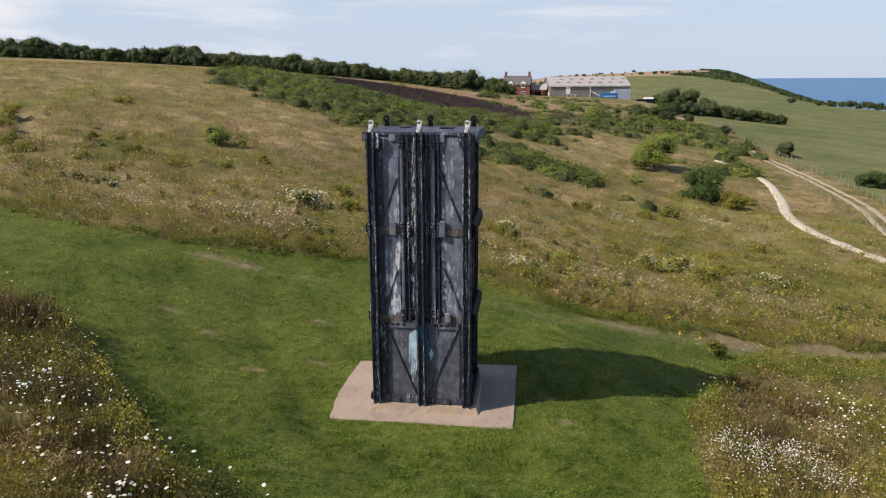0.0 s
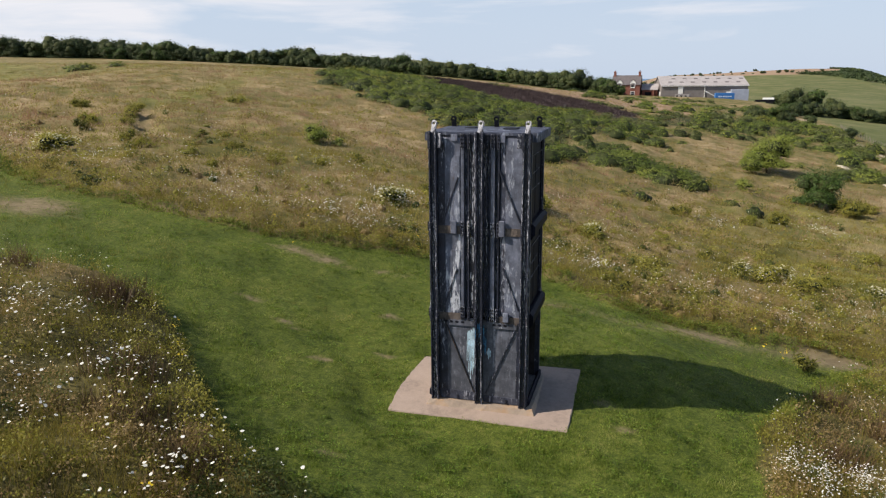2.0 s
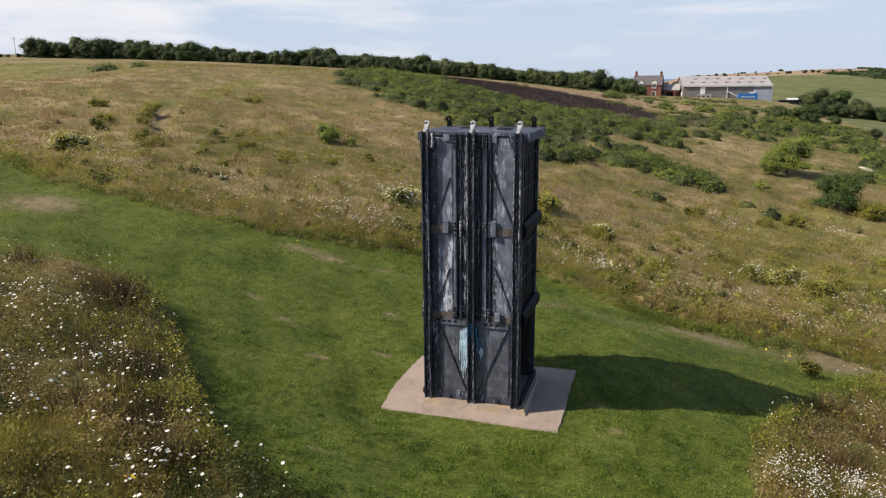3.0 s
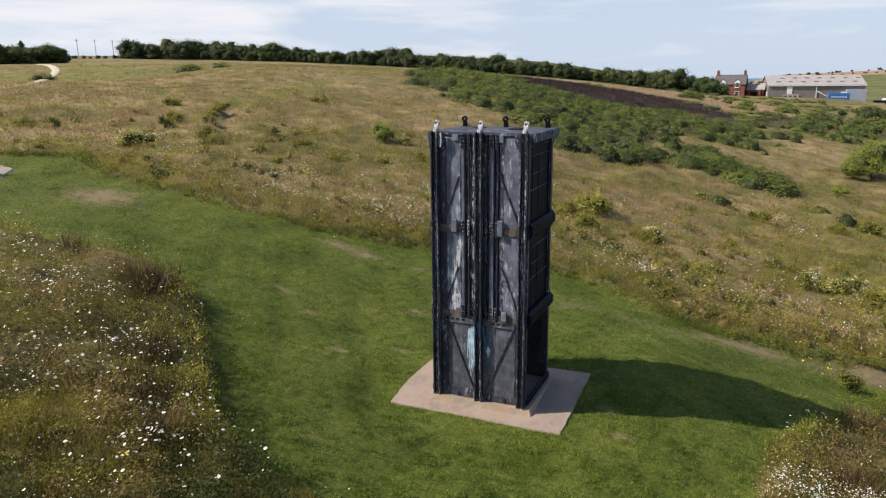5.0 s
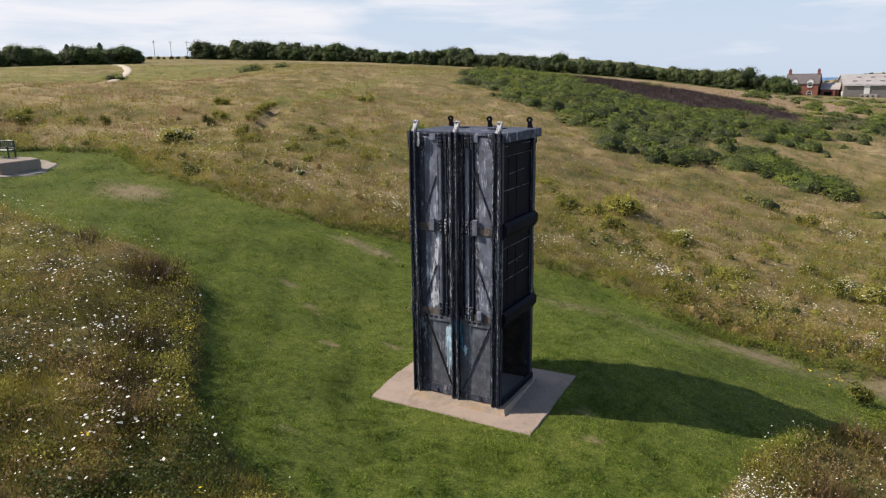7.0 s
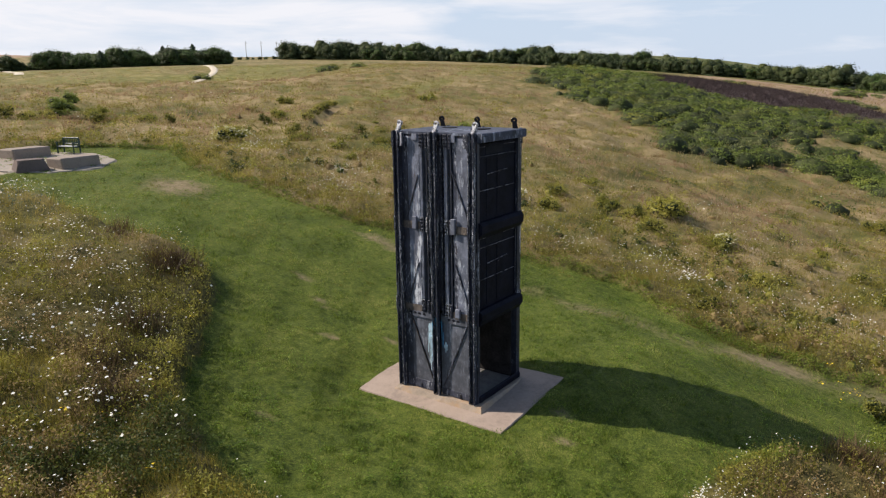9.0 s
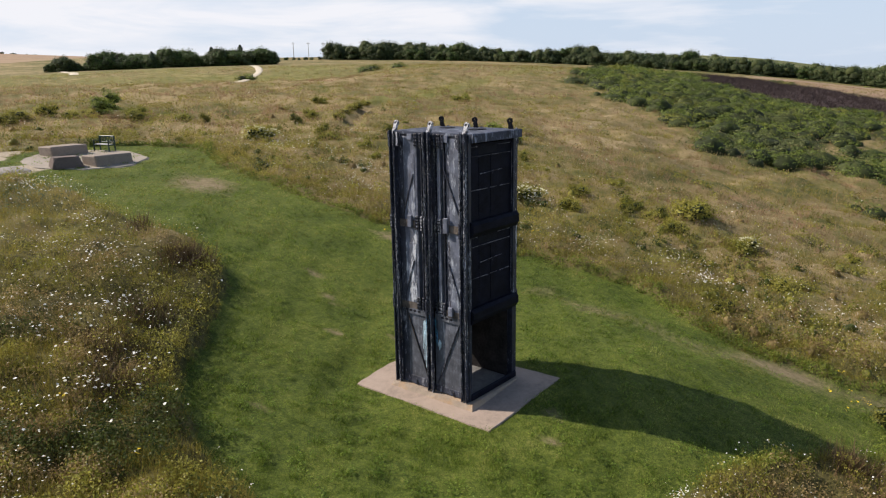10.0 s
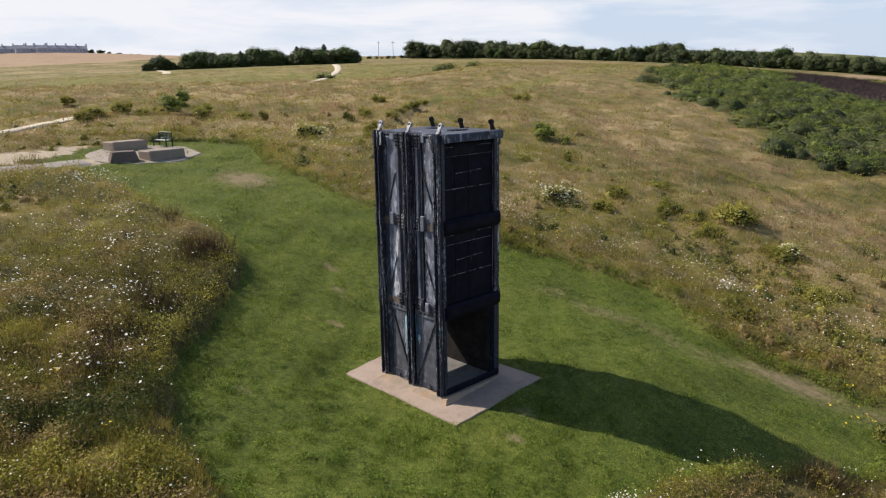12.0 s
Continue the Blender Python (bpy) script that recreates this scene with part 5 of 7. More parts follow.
def build_verge():
    """Lush dark green growth along the far edge of the lawn."""
    xs, ys = [], []
    for (ax, ay), (bx, by) in zip(LAWN, LAWN[1:]):
        n = int(230 * math.hypot(bx - ax, by - ay))
        u = rs.uniform(0, 1, n)
        xs.append(ax + (bx - ax) * u + rs.normal(0, 0.45, n)), ys.append(ay + (by - ay) * u + rs.normal(0, 0.45, n))
    x, y = np.concatenate(xs), np.concatenate(ys)
    r = np.hypot(x - 6, y + 14)
    c = covers(x, y)
    out = -c["lawn"]
    ok = (out > -0.04) & (out < (0.45 + 0.3 * wobble(x, y, 1.3)) * (0.8 + 0.2 * smooth(-3, 3, x))) & (y > 3 - 0.1 * x) & (rs.uniform(0, 1, len(x)) < 0.60 + 0.40 * smooth(-4, 3, x)) & (c["sandy"] < -0.4) & (np.hypot(x + 26.5, y - 4) > 3.6) & (c["worn"] < 0.05)
    gx, gy = 8.6 + 6.0 * rs.uniform(0, 1, 700), 7.3 + rs.normal(0, 0.45, 700)
    gy = gy + 0.25 * (gx - 8.6)
    x, y, r = np.concatenate([x[ok], gx]), np.concatenate([y[ok], gy]), np.concatenate([r[ok], np.hypot(gx - 6, gy + 14)])
    per = 10
    s = np.maximum(1, r / 22)
    ang, q = rs.uniform(0, 6.28, (len(x), per)), np.sqrt(rs.uniform(0, 1, (len(x), per)))
    reach = (rs.uniform(0.08, 0.2, len(x)) * s ** 0.5)[:, None]
    tall = ((0.22 + 0.10 * wobble(x, y, 0.8) + rs.uniform(-0.08, 0.12, len(x))) * (0.8 + 0.2 * smooth(-3, 3, x)))[:, None]
    pz = turf(x, y)[:, None] + tall * (1 - 0.4 * q * q) * rs.uniform(0.2, 1.0, q.shape)
    p = np.stack([x[:, None] + reach * q * np.cos(ang), y[:, None] + reach * q * np.sin(ang), pz], -1).reshape(-1, 3)
    nrm = np.stack([np.cos(ang) * q, np.sin(ang) * q, 0.7 + 0 * q], -1).reshape(-1, 3)
    v = cards(p, nrm, np.repeat(0.048 * s ** 0.85, per), 0.7)
    tagged(new("lush_verge", sheet("lush_verge", v, VERGE)), "lush dark green nettles and clover edging the lawn", "verge", kind="stuff")


build_verge()


def flower_heads(x, y, z, radius, tilt=0.35):
    """Flat six-sided flower heads."""
    n = len(x)
    u = np.stack([rs.normal(0, tilt, n), rs.normal(0, tilt, n), np.ones(n)], -1)
    u /= np.linalg.norm(u, axis=1)[:, None]
    t = np.cross(u, rs.normal(0, 1, (n, 3)))
    t /= np.linalg.norm(t, axis=1)[:, None]
    b = np.cross(u, t)
    p = np.stack([x, y, z], -1)
    k = np.arange(6) * np.pi / 3
    r = radius[:, None, None] * rs.uniform(0.75, 1.15, (n, 6, 1))
    v = p[:, None] + r * (np.cos(k)[None, :, None] * t[:, None] + np.sin(k)[None, :, None] * b[:, None])
    return v.reshape(-1, 3)


def build_flowers():
    x, y, r = fan(62000, 6.0, 70, -96, 36)
    c = covers(x, y)
    drift = 0.5 * wobble(x, y, 5.3) + 0.5 * wobble(x + 3, y + 8, 1.6)
    ok = wild(x, y, c, -0.12) & (drift + rs.normal(0, 0.35, len(x)) > 0.34 + 0.12 * smooth(26, 18, r) - 0.16 * smooth(16, 4, -c["lawn"]) + 0.3 * smooth(30, 60, r)) & (c["gorse"] < -1)
    xs, ys, hs, rd = [x[ok]], [y[ok]], [rs.uniform(0.30, 0.62, ok.sum())], [0.0115 * np.maximum(1, r[ok] / 26) * rs.uniform(0.5, 1.9, ok.sum())]
    for cx, cy, wide, n, size in ((6.5, -0.9, 0.45, 170, 0.0165), (7.1, -1.2, 0.55, 300, 0.0165), (7.9, -0.7, 0.5, 230, 0.0165), (8.1, -1.6, 0.5, 180, 0.0165), (6.9, -2.2, 0.55, 150, 0.0165), (8.5, -1.9, 0.65, 130, 0.0165), (-17.0, -1.3, 1.3, 160, 0.026), (9.4, 0.6, 1.8, 200, 0.019), (-3.4, -6.6, 1.7, 110, 0.036), (-6.2, -4.9, 1.8, 120, 0.035), (-9.5, -3.6, 2.2, 120, 0.035), (-7.4, -6.8, 2.0, 100, 0.036),
                                  (-8.6, -3.0, 2.0, 100, 0.032), (-12.5, -2.2, 2.6, 140, 0.032), (-17.5, -2.0, 1.8, 170, 0.034), (-8.7, 17.0, 0.7, 200, 0.036), (-7.6, 16.8, 1.2, 80, 0.036),
                                  (1.6, 14.2, 1.2, 170, 0.034), (-9.0, 11.5, 1.4, 120, 0.034), (10.5, 2.5, 1.2, 150, 0.03), (-3, 13.6, 2.5, 240, 0.024), (-8, 11.5, 2.5, 260, 0.025), (-13, 10.5, 2.5, 220, 0.026), (9, 13, 2.5, 240, 0.022), (14, 14, 2.5, 200, 0.023), (-8, 13, 4.0, 420, 0.026), (-15, 13, 4.0, 380, 0.028), (-21, 12, 3.0, 240, 0.03), (0, 15.5, 3.5, 260, 0.026), (6, 15.5, 4, 260, 0.026), (12, 16.5, 4, 260, 0.026), (-13, 20, 6, 260, 0.03), (8.9, 20.6, 1.2, 120, 0.030), (14.2, 20.4, 1.4, 100, 0.030), (8.5, 37, 1.8, 90, 0.042), (15.4, 42, 2.2, 110, 0.046)):
        a, q = rs.uniform(0, 6.28, n), wide * np.abs(rs.normal(0, 0.85, n))
        xs.append(cx + q * np.cos(a)), ys.append(cy + q * np.sin(a))
        hs.append(rs.uniform(0.35, 0.75, n)), rd.append(size * rs.uniform(0.4, 1.15, n))
    x, y, h, rad = (np.concatenate(v) for v in (xs, ys, hs, rd))
    keep = covers(x, y)["lawn"] < 0.0
    x, y, h, rad = x[keep], y[keep], h[keep], rad[keep]
    z = turf(x, y) + h
    v = flower_heads(x, y, z, rad)
    tagged(new("white_flowers", soup("white_flowers", v, np.arange(len(v)).reshape(-1, 6), [PETAL], flat=True)), "small flat white wildflower heads above the grass", "wildflowers", kind="stuff")
    me = blades("flower_stems", x, y, h, np.maximum(0.006, rad * 0.18), 1, 0 * x, BLADE_GREEN, 0.02)
    tagged(new("flower_stems", me), "thin green flower stalks", "flower stems", kind="stuff")
    yx, yy = [], []
    for cx, cy, wide, n in ((-7.4, -1.0, 0.05, 2), (-7.0, -1.6, 0.06, 2), (-6.4, -2.3, 0.06, 2), (-1.6, -6.6, 0.15, 3), (-0.9, -7.0, 0.15, 2), (-3.3, -6.8, 0.3, 2), (8.0, 8.6, 0.6, 10), (-5.5, 12.3, 1.5, 8), (-10, 10, 1.5, 6)):
        for _ in range(n):
            yx.append(cx + rs.normal(0, wide)), yy.append(cy + rs.normal(0, wide))
    yx, yy = np.array(yx), np.array(yy)
    yh = rs.uniform(0.4, 0.75, len(yx))
    v = np.concatenate([flower_heads(yx + rs.normal(0, 0.05, len(yx)), yy + rs.normal(0, 0.05, len(yx)), land(yx, yy) + yh + rs.normal(0, 0.03, len(yx)), rs.uniform(0.016, 0.032, len(yx))) for _ in range(3)])
    tagged(new("yellow_flowers", soup("yellow_flowers", v, np.arange(len(v)).reshape(-1, 6), [RAGWORT], flat=True)), "bright yellow ragwort flower heads", "wildflowers", kind="stuff")


build_flowers()


def strip(name, line, half, material, label, shift=0.0, ragged=0.12):
    """A path laid on the land: a ribbon with ragged edges."""
    pts = []
    for i in range(len(line) - 1):
        a, b, c, d = (np.array(line[max(0, min(len(line) - 1, i + k))], float) for k in (-1, 0, 1, 2))
        n = max(2, int(np.hypot(*(c - b)) / 0.8))
        for k in range(n):
            u = k / n
            pts.append(0.5 * (2 * b + (c - a) * u + (2 * a - 5 * b + 4 * c - d) * u * u + (3 * b - a - 3 * c + d) * u ** 3))
    pts = np.array(pts)
    way = np.gradient(pts, axis=0)
    way /= np.linalg.norm(way, axis=1)[:, None]
    side = np.stack([way[:, 1], -way[:, 0]], -1)
    rows = []
    for f in (-1.25, -1, -0.4, 0.4, 1, 1.25):
        w = half * (1 + ragged * 2 * wobble(pts[:, 0] + 9 * f, pts[:, 1], 1.7)) * f
        q = pts + side * (w + shift)[:, None]
        rows.append(np.stack([q[:, 0], q[:, 1], turf(q[:, 0], q[:, 1]) + (0.06 if abs(f) < 1.1 else -0.12) + 0.01 * (abs(f) < 0.5)], -1))
    m, n = len(rows), len(pts)
    v = np.stack(rows, 1).reshape(-1, 3)
    i = (np.arange(n - 1)[:, None] * m + np.arange(m - 1)[None]).reshape(-1)
    me = soup(name, v, np.stack([i, i + m, i + m + 1, i + 1], -1), [material])
    return tagged(new(name, me), label, "path", kind="structure")


GRAVELMAT = concrete("pale crushed-stone path", (0.57, 0.50, 0.39))
RUTMAT = concrete("dusty rutted track", (0.36, 0.30, 0.21))
strip("gravel_path", GRAVEL_EAST, 0.52, GRAVELMAT, "pale crushed-stone footpath winding downhill")
strip("track_rut", TRACK_EAST, 0.32, RUTMAT, "dusty wheel rut of a farm track", 0.72, 0.3)
strip("track_rut", TRACK_EAST, 0.30, RUTMAT, "dusty wheel rut of a farm track", -0.72, 0.3)
strip("gravel_path", GRAVEL_WEST, 0.45, GRAVELMAT, "pale crushed-stone footpath across the heath")
strip("gravel_path", GRAVEL_CREST, 0.7, GRAVELMAT, "pale crushed-stone footpath over the crest")
strip("gravel_path", GRAVEL_FAR, 0.9, GRAVELMAT, "pale crushed-stone footpath far off")


def build_gorse():
    """The thicket on the slope: merging mounds that nobody could count, sprays over shade-dark cores."""
    x, y = rs.uniform(-62, 38, 30000), rs.uniform(48, 160, 30000)
    c = covers(x, y)
    want = (c["gorse"] > 0.2) & (c["burnt"] < -0.5) & (wobble(x, y, 4.5) + 0.4 * wobble(x, y, 1.9) + rs.normal(0, 0.2, len(x)) > -0.35 - 0.02 * c["gorse"] + 1.0 * smooth(-16, 4, x))
    x, y = x[want], y[want]
    reach = np.sort(0.55 + 1.55 * rs.uniform(0, 1, len(x)) ** 1.8)[::-1]
    held = np.empty((0, 3))                                      # mounds stand beside one another, the large ones first
    for px, py, q in zip(x, y, reach):
        if not len(held) or np.all(np.hypot(held[:, 0] - px, held[:, 1] - py) > 0.60 * (held[:, 2] + q)):
            held = np.vstack([held, (px, py, q)])
    x, y, reach = held.T
    extra = fan(260, 45, 130, -40, 18)
    ce = covers(extra[0], extra[1])
    ok = wild(extra[0], extra[1], ce, -1) & (ce["gorse"] > -14) & (wobble(extra[0], extra[1], 6) > 0.2) & (extra[0] > -4)
    spots = ((-0.5, 59.5, 1.0, 14), (1.6, 62.5, 1.6, 20), (3.4, 60.6, 1.5, 18), (5.6, 58.2, 1.4, 16), (7.4, 57.8, 0.9, 10), (30, 140, 5, 14), (24, 146, 6, 14), (38, 140, 4, 10), (-98, 97, 3.0, 9), (-103, 101, 2.0, 4), (-117, 79.5, 1.2, 4), (30.4, 84.5, 0.8, 5), (29.2, 88, 1.0, 4), (36.2, 104, 2.0, 12), (35.2, 112, 2.2, 14), (34.4, 122, 2.5, 14), (33.6, 132, 2.5, 12), (5, 172, 9, 18), (22, 186, 9, 22), (-8, 150, 6, 8), (33, 214, 7, 14), (12, 216, 9, 14), (-14, 205, 8, 10))
    clump = [(cx + w * rs.normal(0, 0.7), cy + w * rs.normal(0, 0.6)) for cx, cy, w, m in spots for _ in range(m)]
    x, y = np.concatenate([x, extra[0][ok], [p[0] for p in clump]]), np.concatenate([y, extra[1][ok], [p[1] for p in clump]])
    n, total = len(x), 330000
    rad = np.concatenate([reach, 0.75 + 1.5 * rs.uniform(0, 1, n - len(reach)) ** 1.3])[:, None]
    high = (rs.uniform(0.25, 0.65, n) * rad[:, 0] + 0.35 + 0.15 * wobble(x, y, 3.3))[:, None]
    high = high * np.where((y > 160) & (x > -30), 0.45, 1.0)[:, None]
    high = high * np.clip(-covers(x, y)["burnt"] / 12, 0.35, 1.0)[:, None]
    share = (rad * (rad + high))[:, 0]
    per = 12                                                     # sprays stand in tufts, with dark gaps between them
    tuft = np.sort(rs.choice(n, total // per, p=share / share.sum()))
    d = rs.normal(0, 1, (len(tuft), 3))
    d[:, 2] = np.abs(d[:, 2]) * 1.3
    d /= np.linalg.norm(d, axis=1)[:, None]
    f = rs.uniform(0.74, 1.12, len(tuft)) * (1 + 0.18 * wobble(d[:, 0] * 2.4 + tuft, d[:, 1] * 2.4 - 2.3 * tuft, 1.0))
    p = np.stack([x[tuft] + rad[tuft, 0] * d[:, 0] * f, y[tuft] + rad[tuft, 0] * d[:, 1] * f, land(x, y)[tuft] - 0.05 + high[tuft, 0] * d[:, 2] * f], -1)
    wide = rs.uniform(0.10, 0.24, (len(tuft), 1, 1))
    off = rs.normal(0, 1, (len(tuft), per, 3)) * wide * (1.15, 1.15, 0.55)
    p, own = (p[:, None] + off).reshape(-1, 3), np.repeat(tuft, per)
    d = (0.8 * np.repeat(d[:, None], per, 1) + off / wide * 0.5 + (0, 0, 0.35)).reshape(-1, 3)
    tint = 0.7 * wobble(x, y, 6) + rs.normal(0, 0.45, n) - 0.45 * smooth(-14, 2, x)
    foot = np.stack([x, y, land(x, y) - 0.08], -1)
    size = 0.14 * np.maximum(1.0, np.hypot(x, y + 14) / 95)
    for name, pick, mat, label in (("gorse_thicket", (tint > -0.6) & (tint < 0.75), GORSELEAF, "dense dark green gorse thicket on the slope"),
                                   ("yellow_gorse", tint >= 0.75, GORSELIGHT, "yellowing gorse clumps in the thicket"),
                                   ("old_gorse", tint <= -0.6, GORSEGREY, "old grey-green gorse clumps in the thicket")):
        mine = pick[own]
        v = cards(p[mine], d[mine], size[own][mine], 0.34)
        body = np.concatenate([rad[pick], rad[pick], high[pick]], 1)
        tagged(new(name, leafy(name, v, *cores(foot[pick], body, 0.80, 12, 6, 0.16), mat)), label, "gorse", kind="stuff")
    # low scrub on the flank of the far hill
    x, y = rs.uniform(140, 262, 9000), rs.uniform(560, 960, 9000)
    z = land(x, y)
    k = (inside(x, y, SCRUBFLANK) + 6 * wobble(x, y, 20) > 0) & (z > -17)
    x, y, z = x[k][:1500], y[k][:1500], z[k][:1500]
    d = rs.normal(0, 1, (len(x), 16, 3))
    d[..., 2] = np.abs(d[..., 2])
    d /= np.linalg.norm(d, axis=2)[..., None]
    r = rs.uniform(1.0, 3.2, len(x))[:, None]
    p = np.stack([x[:, None] + r * d[..., 0], y[:, None] + r * d[..., 1], z[:, None] + 0.55 * r * d[..., 2]], -1)
    tagged(new("hillside_scrub", sheet("hillside_scrub", cards(p.reshape(-1, 3), d.reshape(-1, 3), 2.2), DARKLEAF)), "dark green scrub on the flank of a far hill", "scrub", kind="stuff")
    # charred stems on the burnt strip
    bx, by = rs.uniform(-55, 3, 16000), rs.uniform(100, 160, 16000)
    k = covers(bx, by)["burnt"] > 0
    bx, by = bx[k], by[k]
    me = blades("charred_stems", bx, by, rs.uniform(0.25, 0.75, len(bx)), 0.05 + 0 * bx, 5, 0.3 + 0 * bx, plain("charred wood", (0.050, 0.034, 0.032), 0.9, vary=0.5), 0.7)
    tagged(new("charred_stems", me), "blackened burnt gorse stems", "burnt gorse", kind="stuff")


build_gorse()


def build_clumps():
    """Small bramble and broom clumps that stand dark out of the meadow grass, too many to count."""
    x, y, r = fan(5200, 24, 95, -90, 36)
    c = covers(x, y)
    out = -c["lawn"]
    near = 0.55 * smooth(26, 6, out) + 0.5 * wobble(x, y, 4.0) + 0.35 * wobble(x + 3, y - 8, 1.6) + 0.25 * smooth(-5, 10, x) + rs.normal(0, 0.22, len(x)) - 0.25 * smooth(50, 90, r)
    ok = wild(x, y, c, -0.8) & (near > 0.70) & (c["gorse"] < -1) & (c["green"] < 0.5)
    x, y, r = x[ok], y[ok], r[ok]
    n, per = len(x), 64
    wide, high = rs.uniform(0.16, 0.50, n) * (1 + 0.006 * r), rs.uniform(0.26, 0.58, n)
    d = rs.normal(0, 1, (n, per, 3))
    d[..., 2] = np.abs(d[..., 2])
    d /= np.linalg.norm(d, axis=2)[..., None]
    f = rs.uniform(0.55, 1.25, (n, per))
    base = turf(x, y)
    p = np.stack([x[:, None] + wide[:, None] * d[..., 0] * f, y[:, None] + wide[:, None] * d[..., 1] * f, base[:, None] + high[:, None] * d[..., 2] * f], -1)
    size = np.repeat(0.075 * np.maximum(1, r / 40), per)
    tone = rs.uniform(0, 1, n) + 0.35 * wobble(x, y + 5, 6.0)
    foot = np.stack([x, y, base - 0.03], -1)
    for name, pick, mat, label in (("bramble_clumps", tone < 0.24, HERB_DARK, "low dark green bramble clumps in the meadow"), ("broom_clumps", (tone >= 0.24) & (tone < 0.74), YELLOWLEAF, "low yellow-green broom clumps in the meadow"),
                                   ("dock_clumps", tone >= 0.74, HERB_BROWN, "brown seeding dock clumps in the meadow")):
        v = cards(p[pick].reshape(-1, 3), d[pick].reshape(-1, 3), size.reshape(n, per)[pick].reshape(-1), 0.7)
        body = np.stack([wide, wide, high], -1)[pick]
        tagged(new(name, leafy(name, v, *cores(foot[pick], body, 0.5, 7, 4), mat, mat)), label, "shrubs", kind="stuff")


build_clumps()


def build_bushes():
    low = woody("bush", "low dark green bramble bush in dry grass", "bush", 0.8, 0.8, HERB, 1900, 0.08, 3, "meadow bushes", 0.12, 11, 0.02, shoots=70)
    stand(low, -2.6, 24.1, 0.4, 1.6)
    low2 = woody("bush", "low yellow-green bramble bush in dry grass", "bush", 0.7, 0.55, HERB_LIME, 1400, 0.075, 5, "meadow bushes", 0.12, 9, 0.02, shoots=70)
    stand(low2, -19.3, 20.2, 0.0, 0.9)
    yel = woody("broom_bush", "small yellow-green broom bush in dry grass", "bush", 0.5, 0.75, YELLOWLEAF, 900, 0.065, 8, "broom bushes", 0.12, 8, 0.05, shoots=70)
    stand(yel, -18.9, 20.9, 0.0, 0.8)
    lite = woody("sallow_bush", "pale green sallow bush in dry grass", "bush", 0.9, 1.3, LIGHTLEAF, 1900, 0.085, 13, "sallow bushes", 0.12, 10, 0.05, shoots=70)
    stand(lite, -17.7, 27.4, 0.0, 1.35, 0.35)
    for ob, spots in ((low, ((11.0, 20.6, 0.9), (9.2, 20.9, 0.8), (14.9, 20.9, 0.75), (5.9, 39.4, 1.0), (-6.6, 18.2, 0.65), (-7.7, 21.2, 0.7), (2.7, 13.0, 0.6), (13.5, 45, 0.9), (-26.6, 15.3, 0.7),
                            (-28.7, 23.5, 0.55), (-30.2, 25.6, 0.6), (-31.8, 27.8, 0.55), (-33.3, 30.0, 0.6), (-34.8, 32.4, 0.5), (-2.2, 20.6, 0.7), (-3.6, 21.4, 0.6), (3.4, 17.8, 0.6), (21.5, 57.0, 1.3), (23.5, 59.5, 1.0), (-41.2, 5.9, 0.8), (-42.9, 7.3, 0.95), (-43.6, 9.5, 1.0), (-42.8, 10.8, 0.6), (-42.4, 11.9, 0.7), (-52.6, 8.4, 0.7), (-38.5, 13.4, 0.6))),
                      (low2, ((-20.1, 17.4, 0.8), (-22.6, 17.0, 0.8), (-16.4, 20.6, 0.7), (-16.0, 19.4, 0.8), (-14.3, 21.5, 0.6), (-40.4, 14.3, 1.1), (-36.2, 15.6, 0.8), (-30.9, 22.8, 0.8), (-38.2, 30, 0.9), (0.4, 21.2, 0.9),
                             (-8.0, 26.3, 0.7), (-5.2, 21.8, 0.9), (-4.1, 19.2, 0.7), (11.2, 43.6, 0.9), (-17.8, 16.2, 0.5), (-34, 45, 1.2), (4.5, 27, 0.6), (12.8, 27.0, 0.7), (17, 33, 0.8))),
                      (yel, ((-22.1, 21.8, 0.9), (-24.0, 17.9, 0.9), (-13.2, 24.3, 0.8), (8.6, 8.4, 0.8), (7.9, 20.2, 0.9), (1.2, 20.4, 0.8), (-4.5, 20.4, 0.8), (-3.2, 21.6, 0.9), (-28.5, 19.4, 0.9), (-33.5, 15.6, 0.9), (6.6, 23.4, 0.8), (12.1, 22.0, 0.8))),
                      (lite, ((-42.6, 12.7, 1.05), (-44.6, 14.4, 0.9), (-15.9, 27.8, 0.5), (13.0, 62.0, 0.9)))):
        for i, (x, y, s) in enumerate(spots):
            c = stand_copy(ob, x, y, 1.3 * i + 0.4, s * 1.3)
            c.scale[2] *= 0.85 + 0.3 * ((i * 37) % 10) / 10
    cream = woody("elder_bush", "green bush topped with flat cream-white blossom", "bush", 0.9, 0.8, HERB, 1300, 0.08, 21, "blossoming bushes", 0.12, 9, 0.03, shoots=70)
    c, rad = lobes(9, 0.9, 0.8, 0.75, 21, 0.03)
    c[:, 2] *= 0.8 / (c[:, 2] + rad[:, 2]).max()
    k = rs.integers(0, 9, 400)
    d = rs.normal(0, 1, (400, 3)) + (0, 0, 0.9)
    d[:, 2] = np.abs(d[:, 2])
    d /= np.linalg.norm(d, axis=1)[:, None]
    p = c[k] + d * rad[k] * rs.uniform(1.0, 1.22, (400, 1))
    v = flower_heads(p[:, 0], p[:, 1], p[:, 2], rs.uniform(0.028, 0.066, 400))
    blossom = new("blossom", soup("blossom", v, np.arange(len(v)).reshape(-1, 6), [CREAM], flat=True))
    blossom.parent = cream
    stand(cream, -25.2, 13.9, 0, 1.25)
